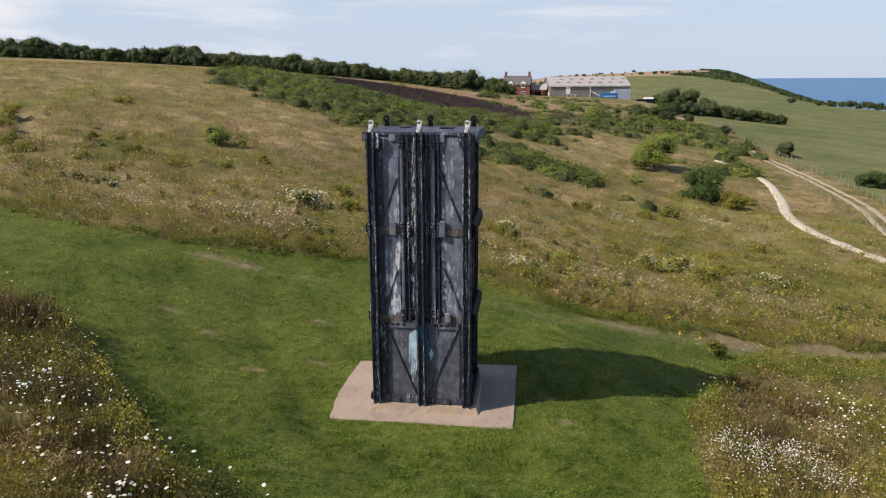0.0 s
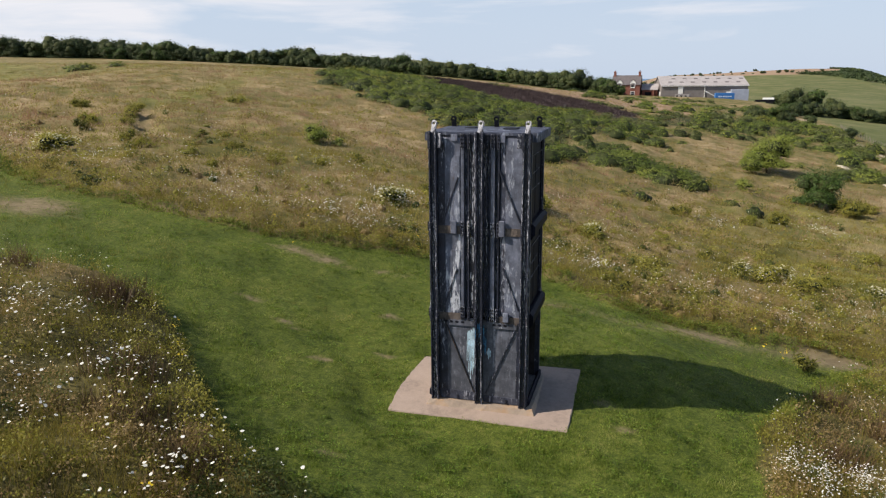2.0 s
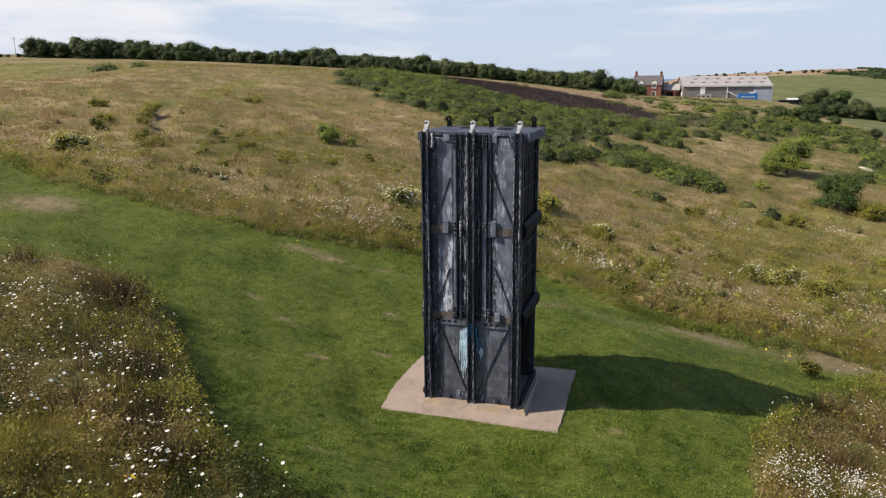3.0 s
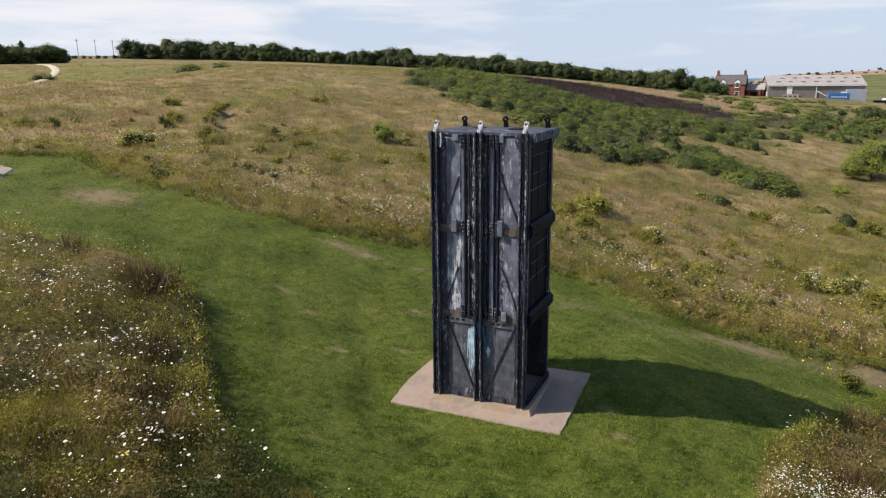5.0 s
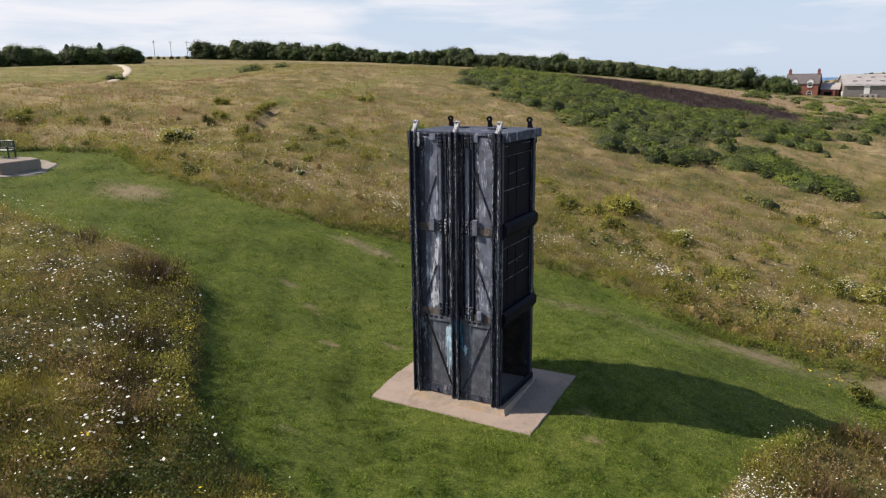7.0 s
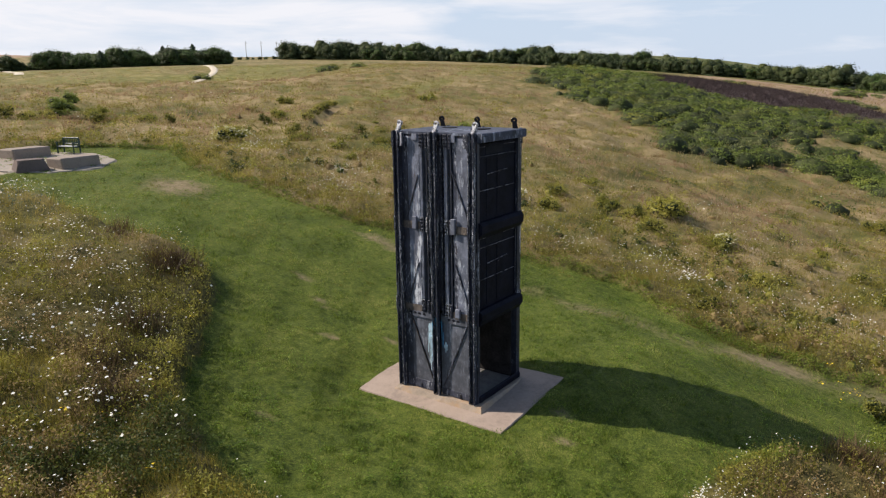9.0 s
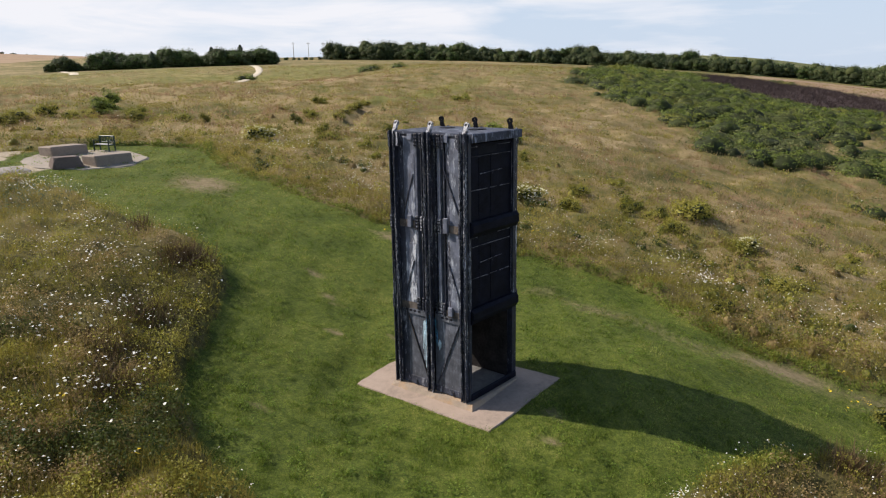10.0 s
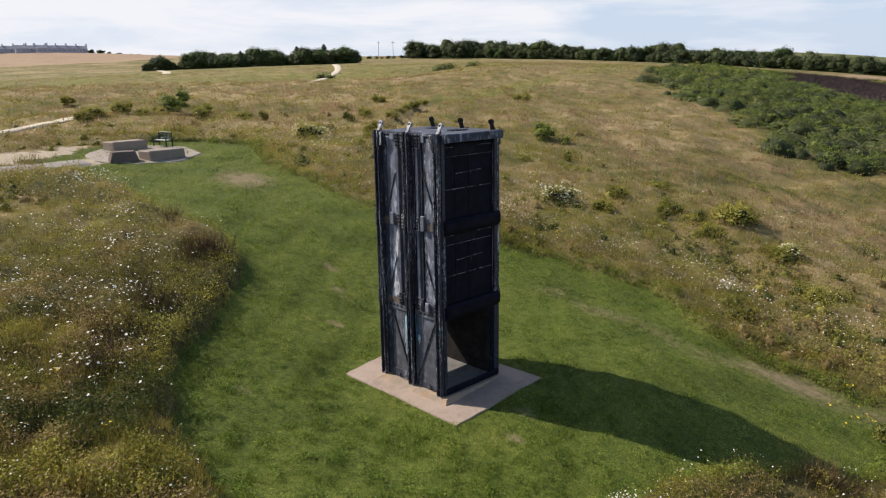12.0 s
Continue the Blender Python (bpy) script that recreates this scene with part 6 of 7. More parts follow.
    for i, (x, y, s) in enumerate(((-8.6, 17.2, 0.95), (0.7, 21.9, 0.8), (9.8, 21.3, 0.9), (8.4, 22.0, 0.7), (14.6, 21.4, 0.8))):
        stand_copy(cream, x, y, i * 1.1, s * 1.2)
    # dead docks: dark brown seeding stalks
    spots = ((-9.4, -0.8, 0.55, 90), (-9.0, -1.5, 0.5, 30), (-6.6, -3.9, 0.6, 55), (-4.9, -5.4, 0.6, 40), (-6.0, -5.2, 0.6, 20), (-3.4, -6.1, 0.7, 40), (-12.6, -0.5, 0.5, 20), (7.6, -3.4, 0.6, 40), (9.6, 3.2, 0.5, 50), (8.4, 4.4, 0.6, 70), (7.9, 0.8, 0.5, 50))
    x = np.concatenate([cx + rs.normal(0, wide * 0.6, n) for cx, cy, wide, n in spots])
    y = np.concatenate([cy + rs.normal(0, wide * 0.6, n) for cx, cy, wide, n in spots])
    keep = covers(x, y)["lawn"] < -0.1
    x, y = x[keep], y[keep]
    me = blades("dead_docks", x, y, rs.uniform(0.38, 0.66, len(x)), 0.018 + 0 * x, 10, 0.14 + 0 * x, DEADLEAF, 0.8)
    tagged(new("dead_docks", me), "dead dark brown dock stalks in the meadow", "dead stalks", kind="stuff")


build_bushes()


def build_trees():
    lone = woody("hawthorn_tree", "round dark green hawthorn in dry grass", "tree", 2.5, 3.7, MIDLEAF, 8500, 0.15, 41, "", 0.12, 20, 0.08, 0.95, 150)
    sallow = woody("sallow_tree", "pale green rounded sallow in dry grass", "tree", 2.7, 4.3, LIGHTLEAF, 7500, 0.15, 43, "", 0.12, 16, 0.1, 0.95, 150)
    stand(sallow, 17.6, 79.5, 0, 1.12)
    stand_copy(sallow, 15.3, 76.0, 2.0, 0.62)
    stand(lone, 19.4, 60.0)
    kinds = [woody("shelter_tree", "dark green wind-clipped broadleaf tree on the skyline", "tree", 4.3 + 0.5 * i, 6.3 + 0.6 * i, DARKLEAF if i != 2 else MIDLEAF, 2300, 0.46, 60 + i, "skyline trees", 0.10, 20 + i, 0.04, 0.9) for i in range(4)]
    tiny = [woody("far_tree", "dark green broadleaf tree far off", "tree", 4.5 + 0.6 * i, 5.6 + 0.5 * i, DARKLEAF, 700, 0.8, 70 + i, "far trees", 0.10, 11, 0.04, 0.9) for i in range(2)]
    line = [(-244, 216), (-215, 226), (-170, 240), (-120, 250), (-80, 254), (-50, 256), (-24, 253)]
    spots, understory = [], []
    for (ax, ay), (bx, by) in zip(line, line[1:]):
        n = max(2, int(math.hypot(bx - ax, by - ay) / 2.3))
        for i in range(n):
            spots.append((ax + (bx - ax) * i / n, ay + (by - ay) * i / n))
    g = random.Random(77)
    for i, (x, y) in enumerate(spots):
        ob = kinds[g.randrange(4)]
        far = i / len(spots)
        size = (1.2 if far < 0.14 else 0.95 if far < 0.8 else 0.9) * g.uniform(0.8, 1.12) * (1 + 0.32 * float(wobble(x, y, 14.0)))
        px, py = x + g.uniform(-2.5, 2.5), y + g.uniform(-4, 4)
        if i < 4:
            stand(kinds[i], px, py, g.uniform(0, 6), size, 0.4)
        else:
            stand_copy(ob, px, py, g.uniform(0, 6), size, 0.4)
            understory.append((x, y))
            if i % 2:
                stand_copy(kinds[g.randrange(4)], px + g.uniform(-2, 2), py + 5, g.uniform(0, 6), size * 0.97, 0.4)
            if i % 3 == 0:
                stand_copy(kinds[g.randrange(4)], x + g.uniform(-2, 2), y - 4 + g.uniform(-2, 2), g.uniform(0, 6), size * g.uniform(0.5, 0.75), 0.5)
    # a low hedge in the gap towards the copse
    for x, y, size in ((-262, 206, 0.26), (-259, 208, 0.3), (-256.5, 209, 0.24), (-254, 211, 0.28), (-251, 212, 0.25), (-248, 214, 0.34)):
        stand_copy(kinds[g.randrange(4)], x, y, g.uniform(0, 6), size, 0.5)
    stand_copy(kinds[3], -22.5, 251, 1.0, 1.1, 0.3)
    stand_copy(kinds[1], -27.5, 252, 2.0, 0.85, 0.3)
    stand_copy(kinds[0], -16.5, 249, 2.6, 0.62, 0.3)
    stand_copy(kinds[2], -12.8, 246, 0.6, 0.55, 0.3)
    for x, y, size in ((-8, 248, 0.55), (-12, 247, 0.6), (-16, 250, 0.55), (-10, 255, 0.85), (-14, 252, 0.8), (-6, 258, 0.6), (2, 266, 0.6), (-2, 262, 0.6), (-34, 292, 0.8), (-28, 294, 0.75), (-22, 296, 0.8), (-16, 294, 0.7), (-10, 296, 0.75), (-5, 298, 0.7), (0, 300, 0.7), (5, 300, 0.65)):
        stand_copy(kinds[g.randrange(4)], x, y, g.uniform(0, 6), size, 0.3)
    for x, y, s in ((51.7, 236, 1.0), (46, 232, 0.9), (57, 228, 0.75), (62.9, 213, 0.55), (41, 209, 0.5), (44, 212, 0.62), (47, 210, 0.6), (43, 206, 0.42), (50, 213, 0.5), (54, 216, 0.55), (57, 219, 0.6), (60, 218, 0.6), (64, 219, 0.65), (60, 214, 0.5), (69, 216, 0.6), (67, 215, 0.6), (71, 213, 0.55), (75, 214, 0.5), (40, 196, 0.62), (36, 181, 0.5), (30, 158, 0.5), (25, 150, 0.45), (44, 250, 0.6)):
        stand_copy(kinds[g.randrange(4)], x, y, g.uniform(0, 6), s, 0.3)
    for x, y, s in ((20, 152, 0.26), (24, 156, 0.3), (28, 160, 0.34), (31, 157, 0.36), (34, 162, 0.38), (37, 159, 0.36), (38.0, 129, 0.40), (42.7, 109, 0.36), (45.5, 85, 0.30), (47.5, 86, 0.33), (50, 84, 0.3)):
        stand_copy(kinds[g.randrange(4)], x, y, g.uniform(0, 6), s, 0.2)
    # hedge trees on the far hill and along the cliff field
    for i in range(30):
        s = i / 29
        at = (-40 + 215 * s + g.uniform(-6, 6), 835 + 30 * s + g.uniform(-5, 5), g.uniform(0, 6), g.uniform(0.3, 0.75) * (0.7 + 0.3 * s), 0.6)
        stand(tiny[i], *at) if i < 2 else stand_copy(tiny[g.randrange(2)], *at)
    for x, y in understory[::2]:
        stand_copy(tiny[g.randrange(2)], x + g.uniform(-2, 2), y - 2, g.uniform(0, 6), g.uniform(0.55, 0.9), 0.6)
    for i in range(16):
        stand_copy(tiny[g.randrange(2)], 20 + 110 * g.random(), 945 + g.uniform(-6, 6), g.uniform(0, 6), g.uniform(0.3, 0.6), 0.4)
    for x, y, size in ((137, 395, 0.6), (150, 393, 0.55), (155, 390, 0.7), (160, 388, 0.6), (163, 386, 0.75), (167, 385, 0.6), (171, 383, 0.8), (175, 381, 0.8), (179, 380, 0.6)):
        stand_copy(tiny[g.randrange(2)], x, y, g.uniform(0, 6), size, 0.3)
    # the copse in the west, with a few firs
    fir = thing("fir_tree", "dark pointed conifer in a copse", "tree", group="copse conifers")
    bm = bmesh.new()
    tube(bm, (0, 0, -0.3), (0, 0, 6.5), 0.16, 0.03, 6)
    part("trunk", bm, BARK, fir)
    z = rs.uniform(0.06, 1, 1100) ** 0.8
    a = rs.uniform(0, 6.28, 1100)
    q = (1 - z) ** 0.6 * 2.3 * rs.uniform(0.35, 1.15, 1100) * (1 + 0.25 * np.sin(a * 3 + z * 19)) + 0.08
    p = np.stack([q * np.cos(a), q * np.sin(a), 0.5 + z * 6.3], -1)
    cr = new("crown", sheet("crown", cards(p, np.stack([np.cos(a), np.sin(a), 0.6 + 0 * a], -1), 0.5, 0.5), FIRLEAF))
    cr.parent = fir
    first = True
    for i in range(92):
        s = g.random()
        x, y = -232 + 29 * s + g.uniform(-5, 5), 103 + 50 * s + g.uniform(-4, 4)
        tall = 0.76 + 0.14 * s + 0.20 * float(wobble(x, y, 7.0))
        if g.random() < 0.12:
            (stand(fir, x, y, 0, tall * 1.05) if first else stand_copy(fir, x, y, g.uniform(0, 6), tall * g.uniform(0.9, 1.2)))
            first = False
        else:
            stand_copy(kinds[2 if i % 3 else g.randrange(4)], x, y, g.uniform(0, 6), tall * g.uniform(0.55, 1.0), 0.3)
    for i in range(9):
        stand_copy(kinds[g.randrange(4)], -238 + 0.7 * i, 90 + 1.4 * i, g.uniform(0, 6), (0.3, 0.45, 0.65, 0.8, 0.7, 0.5, 0.35, 0.3, 0.3)[i], 0.2)
    # trees beyond the terrace on the western rise
    for i in range(9):
        stand_copy(tiny[i % 2], -716 + 1.6 * i + g.uniform(-8, 8), 214 + 8.6 * i, g.uniform(0, 6), g.uniform(0.7, 1.3) * (1 - 0.05 * i), 0.5)


build_trees()

# ---- farm, town and small built things ----
BRICK = plain("red brick", (0.215, 0.085, 0.062), 0.85, vary=0.25, scale=1.5, bump=0.2)
SLATE = plain("grey slate roof", (0.13, 0.115, 0.115), 0.7, vary=0.2, scale=1.2, bump=0.2)
WHITEPAINT = plain("white window paint", (0.74, 0.74, 0.71), 0.5, vary=0.06)
GLASSY = plain("dark window glass", (0.03, 0.035, 0.045), 0.08, vary=0.1)
FIBRE = plain("grey fibre-cement sheet", (0.36, 0.335, 0.325), 0.85, vary=0.18, scale=0.5, bump=0.2)
CLAD = plain("weathered grey cladding", (0.195, 0.178, 0.170), 0.8, vary=0.2, scale=0.6, bump=0.2)
PALEBLUE = plain("pale blue-grey painted wall", (0.34, 0.38, 0.46), 0.7, vary=0.12, scale=0.7)
CONTAINERBLUE = plain("blue container paint", (0.035, 0.16, 0.42), 0.5, vary=0.15, scale=0.8)
PALEBAR = plain("pale lettering paint", (0.45, 0.55, 0.68), 0.6, vary=0.08)
# Distance haze is put into the two terrace colours, pale and bluish.
TOWNSLATE = plain("haze-paled slate", (0.25, 0.26, 0.30), 0.7, vary=0.2, scale=0.3)
STONE = plain("haze-paled grey terrace stone", (0.44, 0.44, 0.49), 0.85, vary=0.2, scale=0.3)
BENCHPAINT = plain("dark green bench paint", (0.018, 0.040, 0.034), 0.4, vary=0.3, scale=8, bump=0.2)
# The sun's glint on the bench seat is put into this pale colour.
GLINTSEAT = plain("seat board with sun glint painted in", (0.52, 0.52, 0.50), 0.6, vary=0.12, scale=8)
TARMACMAT = concrete("worn grey tarmac", (0.27, 0.245, 0.225))
POSTWOOD = plain("grey weathered post wood", (0.24, 0.21, 0.17), 0.85, vary=0.25, scale=6, bump=0.3)
TYRE = plain("black tyre rubber", (0.02, 0.02, 0.02), 0.8, vary=0.2)


def roof_prism(bm, x0, x1, y0, y1, z0, z1, over=0.3, thick=0.18):
    """A pitched roof with its ridge along x: two slabs that meet."""
    ym = (y0 + y1) / 2
    slope = (z1 - z0) / (ym - y0)
    pts = [(y0 - over, z0 - over * slope), (ym, z1), (y1 + over, z0 - over * slope), (y1 + over, z0 - over * slope + thick), (ym, z1 + thick), (y0 - over, z0 - over * slope + thick)]
    lo = [bm.verts.new((x0 - over, y, z)) for y, z in pts]
    hi = [bm.verts.new((x1 + over, y, z)) for y, z in pts]
    for q in ((0, 1, 4, 5), (1, 2, 3, 4)):
        bm.faces.new([lo[i] for i in q])
        bm.faces.new([hi[i] for i in reversed(q)])
    for i in range(6):
        bm.faces.new((lo[i], hi[i], hi[(i + 1) % 6], lo[(i + 1) % 6]))
    bmesh.ops.recalc_face_normals(bm, faces=bm.faces[:])
    return bm


def gabled(bm, x0, x1, y0, y1, z0, z1, ridge):
    """Walls with gable ends, as one shell."""
    ym = (y0 + y1) / 2
    pts = [(y0, z0), (y1, z0), (y1, z1), (ym, ridge), (y0, z1)]
    lo = [bm.verts.new((x0, y, z)) for y, z in pts]
    hi = [bm.verts.new((x1, y, z)) for y, z in pts]
    bm.faces.new(lo)
    bm.faces.new(hi[::-1])
    for i in range(5):
        bm.faces.new((lo[i], hi[i], hi[(i + 1) % 5], lo[(i + 1) % 5]))
    bmesh.ops.recalc_face_normals(bm, faces=bm.faces[:])
    return bm


def window(parent, x, y, z, w, h, name="window"):
    """A framed window on a front wall: frame proud, pane set back, a sill and one bar."""
    fr = 0.11
    ob = part(name, boxed((x - w / 2, x + w / 2, y - 0.07, y + 0.05, z, z + fr), (x - w / 2, x + w / 2, y - 0.07, y + 0.05, z + h - fr, z + h),
                          (x - w / 2, x - w / 2 + fr, y - 0.07, y + 0.05, z + fr, z + h - fr), (x + w / 2 - fr, x + w / 2, y - 0.07, y + 0.05, z + fr, z + h - fr),
                          (x - w / 2 + fr, x + w / 2 - fr, y - 0.06, y + 0.04, z + h * 0.48, z + h * 0.48 + 0.07)), WHITEPAINT, parent, "white-framed window")
    part("pane", boxed((x - w / 2 + fr, x + w / 2 - fr, y - 0.03, y + 0.01, z + fr, z + h - fr)), GLASSY, ob)
    part("sill", boxed((x - w / 2 - 0.1, x + w / 2 + 0.1, y - 0.16, y, z - 0.16, z - 0.003)), WHITEPAINT, ob)
    return ob


def build_house():
    base = float(land(-4, 252)) - 0.2
    ob = thing("farmhouse", "red brick two-storey farmhouse with slate roof and dormers", "house", pose(-10.6, 252.4, base - 1.1, 0, 0, -4))
    part("wall", gabled(bmesh.new(), 0, 9.6, 0, 7, -1.0, 5.0, 7.9), BRICK, ob)
    roof = part("roof", roof_prism(bmesh.new(), 0, 9.6, 0, 7, 5.02, 7.95), SLATE, ob)
    for x in (0.5, 9.1):
        c = part("chimney", boxed((x - 0.4, x + 0.4, 3.0, 4.0, 6.9, 9.2), (x - 0.48, x + 0.48, 2.92, 4.08, 9.2, 9.38)), BRICK, roof)
        for y in (3.25, 3.75):
            bm = bmesh.new()
            tube(bm, (x, y, 9.38), (x, y, 9.8), 0.15, 0.12, 8)
            part("chimney_pot", bm, BRICK, c)
    for x in (2.6, 7.2):
        d = part("dormer", gabled(bmesh.new(), -0.95, 0.95, -0.9, 0.9, 4.4, 5.7, 6.6), WHITEPAINT, roof)
        d.matrix_basis = pose(x, 0.85, 0, 0, 0, 90)
        part("dormer_roof", roof_prism(bmesh.new(), -0.95, 0.95, -0.9, 0.9, 5.72, 6.62, 0.12, 0.12), SLATE, d)
        window(ob, x, -0.12, 3.9, 1.35, 1.55)
    window(ob, 7.2, 0.0, 1.0, 1.5, 1.6)
    door = part("door", boxed((2.3, 3.5, -0.06, 0.08, 0.2, 2.4), bevel=0.03), GLASSY, ob, "dark front door in a white porch")
    part("porch", boxed((1.9, 2.25, -0.9, 0.0, 0.0, 2.6), (3.55, 3.9, -0.9, 0.0, 0.0, 2.6), (1.8, 4.0, -1.0, 0.0, 2.6, 2.85)), WHITEPAINT, ob)
    return ob


build_house()


def build_outhouse():
    base = float(land(4, 254)) - 0.2
    ob = thing("outhouse", "low brick outhouse with pale grey roof", "outbuilding", pose(-0.2, 255, base - 1.0, 0, 0, -4))
    part("wall", gabled(bmesh.new(), 0, 5.2, 0, 6, -1, 3.4, 5.2), BRICK, ob)
    part("roof", roof_prism(bmesh.new(), 0, 5.2, 0, 6, 3.42, 5.25), FIBRE, ob)
    # closed slab; the doorway's unlit inside is put into its black colour
    part("door", boxed((1.0, 3.2, -0.06, 0.1, -0.2, 2.6), bevel=0.03), TAR, ob, "dark slab standing in for an open doorway")
    part("side_wall", boxed((3.9, 4.3, -3.5, -0.1, -0.6, 3.2)), BRICK, ob)


build_outhouse()


def build_barn():
    base = float(land(22, 254)) - 0.3
    ob = thing("barn", "long grey farm shed with fibre-cement roof and pale lower wall", "barn", pose(6.4, 250.4, base - 1.65, 0, 0, 7))
    L, D, E, R = 28.6, 20.0, 6.3, 9.3
    part("wall", gabled(bmesh.new(), 0, L, 0, D, -1.0, E, R), CLAD, ob)
    roof = part("roof", roof_prism(bmesh.new(), 0, L, 0, D, E + 0.03, R + 0.05, 0.35, 0.16), FIBRE, ob)
    slope = (R - E) / (D / 2)
    for row, y in enumerate((2.6, 6.4)):
        for i in range(7):
            x = 2.6 + 3.8 * i + 1.6 * row
            if x > L - 1:
                continue
            bm = boxed((x, x + 1.3, y, y + 1.0, -0.03, 0.03))
            for v in bm.verts:
                v.co.z += E + 0.03 + slope * v.co.y + 0.19
            part("rooflight", bm, SLATE, roof)
    part("gutter", boxed((-0.2, L + 0.2, -0.52, -0.36, E - 0.25, E - 0.08)), WHITEPAINT, roof)
    x = 0.1
    for w, h, mat in ((5.2, 2.2, PALEBLUE), (5.4, 2.0, PALEBLUE), (4.4, 1.8, FIBRE), (5.2, 2.0, PALEBLUE), (4.0, 2.0, CLAD)):
        part("lower_panel", boxed((x, x + w - 0.15, -0.10, -0.012, -0.8, h)), mat, ob)
        x += w
    part("lean_to", boxed((23.0, L + 0.1, -1.4, -0.02, -0.9, 4.9), bevel=0.05), PALEBLUE, ob, "pale blue lean-to store")
    part("shutter", boxed((21.6, 23.6, -0.24, -0.12, 1.2, 4.2), bevel=0.02), WHITEPAINT, ob)
    sign = part("notice_board", boxed((4.6, 9.4, -0.32, -0.12, 0.4, 3.4), bevel=0.03), FIBRE, ob, "pale board with dark unreadable marks")
    for i in range(3):
        for j in range(3):
            part("mark", boxed((5.0 + 1.45 * i, 6.1 + 1.45 * i - 0.25 * j, -0.34, -0.325, 0.8 + 0.85 * j, 1.3 + 0.85 * j)), TAR, sign)
    part("white_panel", boxed((5.6, 7.2, -0.2, -0.06, 3.5, 5.9)), WHITEPAINT, ob)
    bm = bmesh.new()
    beam(bm, (14.5, -0.9, 4.4), (20.2, -0.9, 1.4), 0.28, 0.25, 0.02)
    part("conveyor", bm, WHITEPAINT, ob, "sloping pale conveyor pipe")
    part("downpipe", boxed((14.3, 14.5, -0.3, -0.1, 0, E)), WHITEPAINT, ob)
    for y in (2.2, 6.4, 12.0):
        part("end_door", boxed((-0.12, -0.012, y, y + 3.4, -0.7, 4.2 if y < 10 else 3.6)), WHITEPAINT, ob, "white sliding door")


build_barn()


def build_container():
    base = float(land(28, 246)) - 0.1
    ob = thing("shipping_container", "blue steel container with pale unreadable lettering", "container", pose(23.9, 246.2, base - 0.65, 0, 0, 4))
    bm = bmesh.new()
    box(bm, 0, 6.1, 0, 2.4, 0.12, 2.65, 0.04)
    for i in range(20):
        box(bm, 0.2 + 0.29 * i, 0.34 + 0.29 * i, -0.035, 0.0, 0.3, 2.5)
    part("body", bm, CONTAINERBLUE, ob)
    part("lettering", boxed(*[(0.9 + 0.75 * i, 1.45 + 0.75 * i, -0.05, -0.04, 1.3, 1.7) for i in range(6)]), PALEBAR, ob, "pale unreadable lettering bars")
    for x in (0.1, 5.9):
        part("corner_casting", boxed((x - 0.1, x + 0.1, -0.02, 0.2, 0.0, 0.16)), TAR, ob)


build_container()


def build_trailer():
    base = float(land(41, 246))
    ob = thing("farm_trailer", "low dark farm trailer with a white tank", "trailer", pose(36.6, 247, base - 0.2, 0, 0, 5))
    part("bed", boxed((0, 6.2, 0, 2.2, 0.75, 1.0), (0, 6.2, 0, 0.1, 1.0, 1.5), bevel=0.02), TAR, ob)
    bm = bmesh.new()
    tube(bm, (2.6, 1.1, 1.55), (6.0, 1.1, 1.55), 0.55, 0.55, 14)
    part("tank", bm, WHITEPAINT, ob, "white tank")
    for x in (1.0, 4.2, 5.1):
        for y in (0.0, 2.0):
            bm = bmesh.new()
            tube(bm, (x, y, 0.42), (x, y + 0.22, 0.42), 0.42, 0.42, 14)
            part("wheel", bm, TYRE, ob)


build_trailer()


def on_land(ob, x, y, turn=0.0, up=0.0):
    ob.matrix_world = pose(x, y, float(land(x, y)) + up, 0, 0, turn)
    return ob


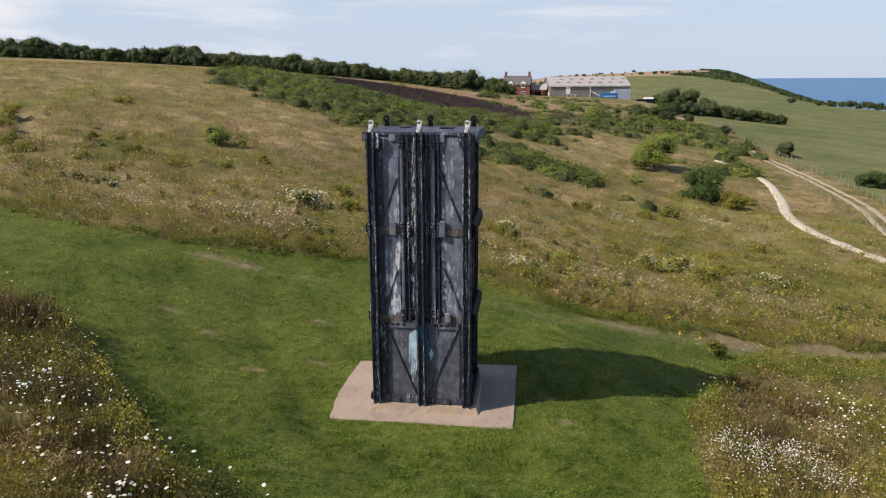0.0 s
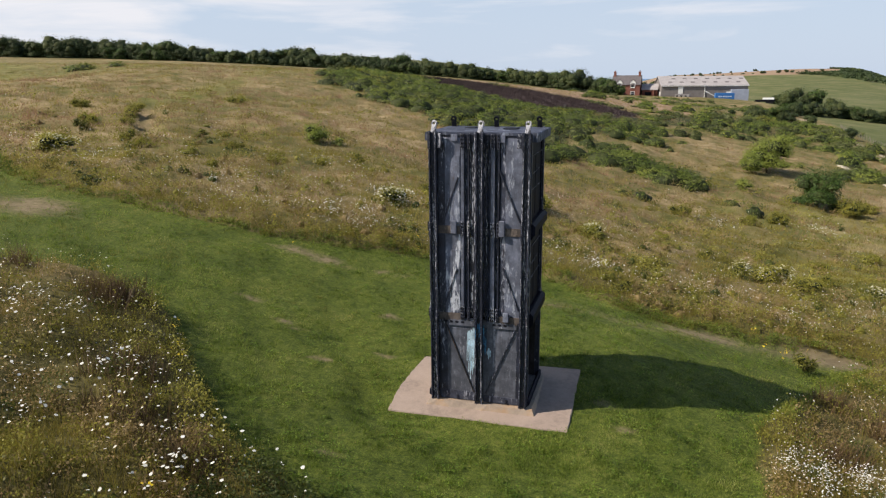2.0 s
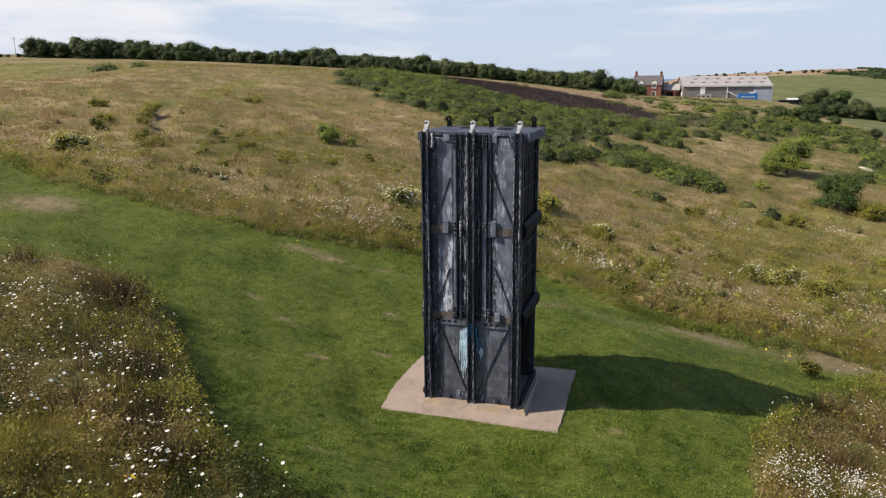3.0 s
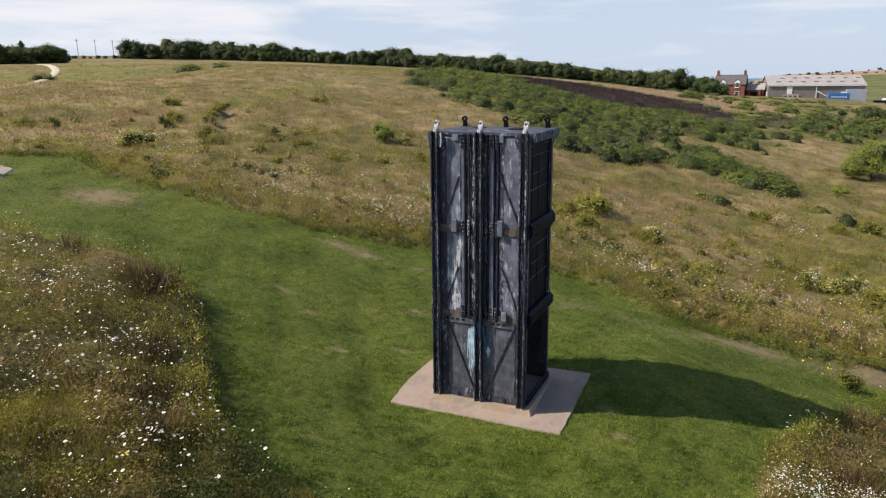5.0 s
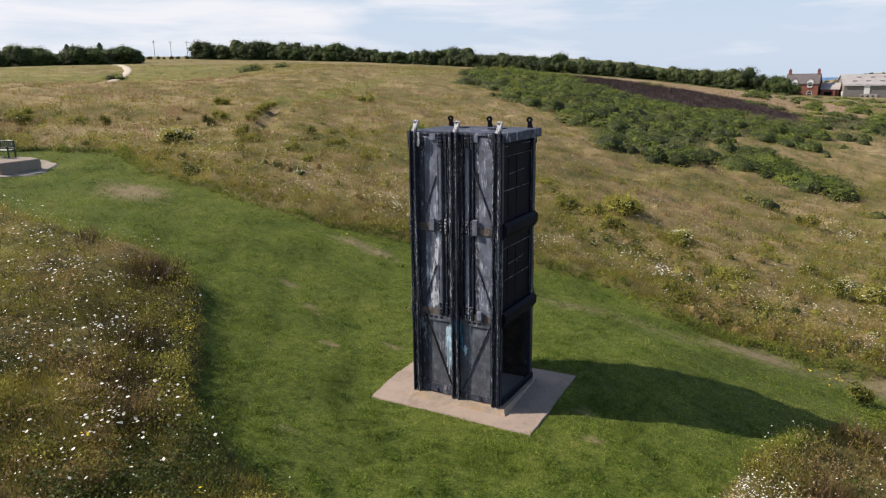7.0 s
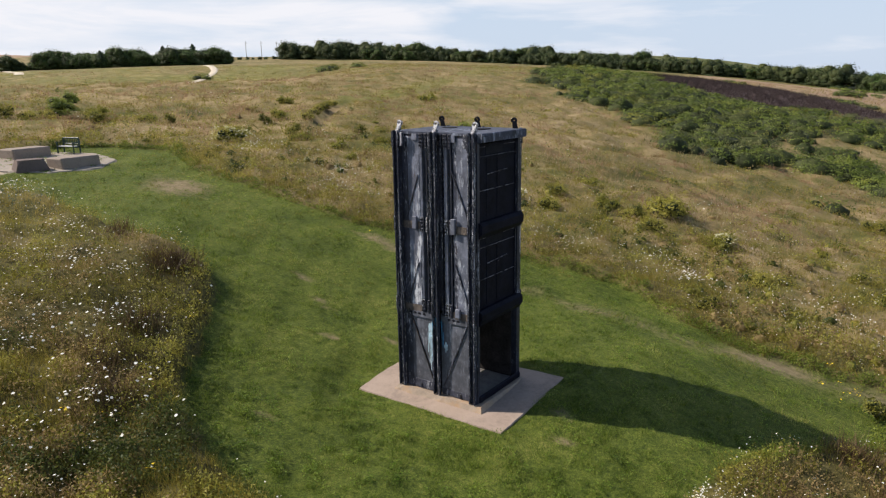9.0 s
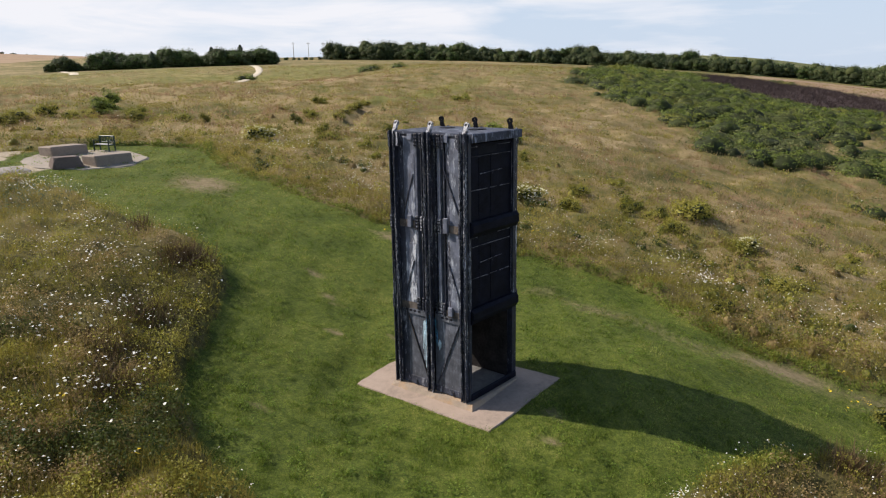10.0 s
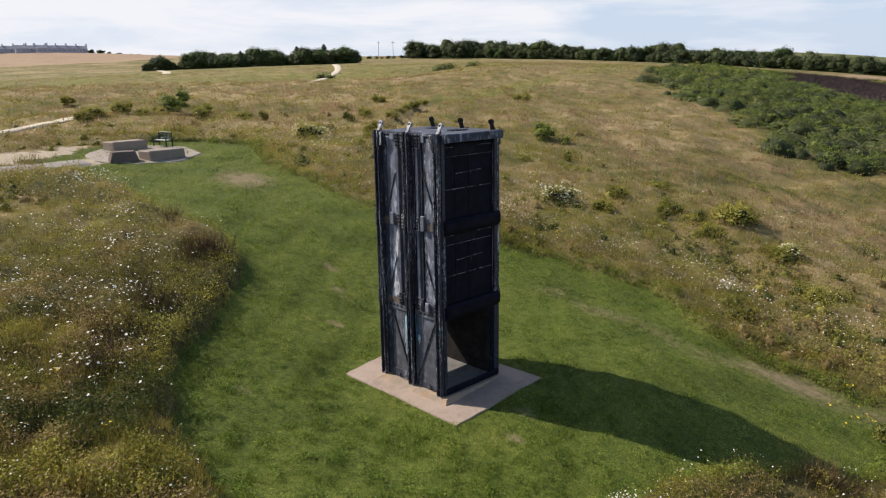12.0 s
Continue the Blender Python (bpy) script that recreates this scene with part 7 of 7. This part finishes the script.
def build_sitting_place():
    """The round paved place with its cast blocks, boulder and bench."""
    bm = bmesh.new()
    cx, cy, n = -26.45, 4.1, 40
    g = random.Random(5)
    mid = [bm.verts.new((cx, cy, float(land(cx, cy)) + 0.03))]
    rings = []
    for f in (0.5, 0.94, 1.0):
        ring = []
        for i in range(n):
            a = 2 * math.pi * i / n
            r = 3.0 * f * (1 + (0.035 * g.uniform(-1, 1) + 0.05 * math.sin(3 * a + 1) * math.sin(5 * a)) * (f > 0.6))
            x, y = cx + r * math.cos(a) * 1.0, cy + r * math.sin(a) * 1.0
            ring.append(bm.verts.new((x, y, float(land(x, y)) + (0.035 if f < 1 else -0.15))))
        rings.append(ring)
    for i in range(n):
        bm.faces.new((mid[0], rings[0][i], rings[0][(i + 1) % n]))
        for a, b in zip(rings, rings[1:]):
            bm.faces.new((a[i], b[i], b[(i + 1) % n], a[(i + 1) % n]))
    bmesh.ops.recalc_face_normals(bm, faces=bm.faces[:])
    tagged(part("paved_circle", bm, PAVING), "round pale gravel paving around stone seats", "paving", kind="structure")
    strip("pavement", TARMAC, 0.72, TARMACMAT, "narrow worn grey tarmac path", 0.0, 0.04)
    blk = part("stone_block", boxed((-1.0, 1.0, -0.56, 0.56, -0.3, 0.42), bevel=0.045), BLOCK)
    for v in blk.data.vertices:
        v.co.x += 0.04 * math.sin(7 * v.co.y + 3 * v.co.z)
    tagged(blk, "long rough grey-brown stone seat block on paving", "stone block", "stone seats")
    on_land(blk, -24.78, 4.45, 97, 0.06)
    on_land(copy_thing(blk, Matrix.Identity(4)), -28.5, 3.97, 99, 0.06)
    # boulder
    bm = bmesh.new()
    bmesh.ops.create_icosphere(bm, subdivisions=3, radius=1.0)
    for v in bm.verts:
        d = 1 + 0.16 * noise.noise(v.co * 1.7) + 0.06 * noise.noise(v.co * 5)
        flat = max(-0.3, min(0.47, v.co.z * 0.95 * d))
        wide = 1.12 - 0.42 * max(0.0, flat)
        v.co = Vector((max(-0.62, min(0.62, v.co.x * 0.8 * d)) * wide, max(-0.44, min(0.44, v.co.y * 0.62 * d)) * wide, flat))
    b = part("boulder", bm, ROCK, None)
    tagged(b, "squat dark red-brown boulder beside the paving", "boulder")
    on_land(b, -24.95, 2.5, 80, 0.05)
    # bench
    ob = thing("garden_bench", "dark green slatted bench with arms and a painted glint on the seat", "bench")
    for i in range(4):
        part("seat_slat", boxed((-0.68, 0.68, -0.02 - 0.12 * i - 0.10, -0.02 - 0.12 * i, 0.42, 0.455), bevel=0.006), GLINTSEAT if i else BENCHPAINT, ob, "seat slat with sun glint painted in" if i else "")
    for x in (-0.7, 0.7):
        part("leg", boxed((x - 0.035, x + 0.035, -0.52, -0.45, 0.0, 0.64), bevel=0.006), BENCHPAINT, ob)
        part("leg", boxed((x - 0.035, x + 0.035, -0.02, 0.05, 0.0, 0.92), bevel=0.006), BENCHPAINT, ob)
        part("armrest", boxed((x - 0.045, x + 0.045, -0.56, 0.0, 0.64, 0.68), bevel=0.008), BENCHPAINT, ob)
        part("side_rail", boxed((x - 0.03, x + 0.03, -0.45, -0.02, 0.36, 0.42)), BENCHPAINT, ob)
    part("back_rail", boxed((-0.70, 0.70, 0.0, 0.05, 0.86, 0.95), bevel=0.012), BENCHPAINT, ob)
    part("back_rail", boxed((-0.70, 0.70, 0.0, 0.05, 0.52, 0.57), bevel=0.006), BENCHPAINT, ob)
    for i in range(9):
        part("back_slat", boxed((-0.62 + 0.148 * i, -0.56 + 0.148 * i, 0.012, 0.038, 0.57, 0.86)), BENCHPAINT, ob)
    on_land(ob, -28.0, 6.05, 14, 0.05)
    ob.scale = (0.8, 0.8, 0.86)


build_sitting_place()


def build_fence():
    ob = thing("post_and_wire_fence", "grey weathered posts with wire beside the field track", "fence")
    line = [(37.0, 40), (39.6, 52), (41.2, 62), (42.6, 74), (42.9, 88), (41.8, 100), (41.0, 112), (41.0, 126), (41.8, 142), (43, 160)]
    pts = []
    for (ax, ay), (bx, by) in zip(line, line[1:]):
        n = max(1, round(math.hypot(bx - ax, by - ay) / 1.7))
        pts += [(ax + (bx - ax) * i / n, ay + (by - ay) * i / n) for i in range(n)]
    g = random.Random(3)
    tops = []
    for x, y in pts:
        z = float(land(x, y))
        bm = bmesh.new()
        lean = (g.uniform(-0.14, 0.14), g.uniform(-0.14, 0.14))
        tube(bm, (x, y, z - 0.3), (x + lean[0], y + lean[1], z + g.uniform(0.85, 1.15)), 0.06, 0.05, 6)
        part("post", bm, POSTWOOD, ob)
        tops.append((x, y, z))
    for h in (0.35, 0.62, 0.84):
        bm = bmesh.new()
        for a, b in zip(tops, tops[1:]):
            tube(bm, (a[0], a[1], a[2] + h), (b[0], b[1], b[2] + h), 0.008, 0.008, 3)
        part("wire", bm, POSTWOOD, ob)
    low = thing("field_fence", "row of thin posts between track and path", "fence")
    for i in range(16):
        s = i / 15
        x, y = 33.5 + 3.6 * s, 52 + 34 * s
        bm = bmesh.new()
        z = float(land(x, y))
        tube(bm, (x, y, z - 0.3), (x + g.uniform(-0.1, 0.1), y, z + 1.0), 0.045, 0.04, 5)
        part("post", bm, POSTWOOD, low)


build_fence()


def build_town():
    """A terrace on the western rise, three masts, and a far roof line."""
    row = None
    for i in range(12):
        x, y = -724 + 1.6 * i, 128 + 8.2 * i
        z = float(land(x, y))
        if row is None:
            row = thing("terrace_house", "grey stone terraced house with slate roof and chimney", "house", group="terrace")
            part("wall", gabled(bmesh.new(), 0, 8.3, 0, 8, -3, 6.2, 9.0), STONE, row)
            r = part("roof", roof_prism(bmesh.new(), 0, 8.3, 0, 8, 6.25, 9.05, 0.1, 0.2), TOWNSLATE, row)
            part("chimney", boxed((7.5, 8.6, 3.2, 4.8, 8.4, 11.0)), STONE, r)
            for wx in (2.2, 6.0):
                window(row, wx, 0.0, 3.9, 1.2, 1.6)
                window(row, wx, 0.0, 0.9, 1.3, 1.7)
            ob = row
        else:
            ob = copy_thing(row, Matrix.Identity(4))
        ob.matrix_world = pose(x, y, z - 2.2, 0, 0, 79)
        if i < 8 and i != 4:
            copy_thing(row, pose(x + 42 + 5 * (i % 3), y - 12, float(land(x + 44, y - 12)) - 2.8, 0, 0, 79))
    mast = None
    for i in range(3):
        x, y = -452 + 7.5 * i, 366 + 9 * i
        if mast is None:
            mast = thing("wooden_mast", "thin dark utility pole on the horizon", "utility pole", group="masts")
            bm = bmesh.new()
            tube(bm, (0, 0, -3), (0, 0, 13), 0.22, 0.16, 6)
            part("pole", bm, POSTWOOD, mast)
            part("crossarm", boxed((-1.3, 1.3, -0.1, 0.1, 11.6, 11.85)), POSTWOOD, mast)
            ob = mast
        else:
            ob = copy_thing(mast, Matrix.Identity(4))
        on_land(ob, x, y, 40)


build_town()
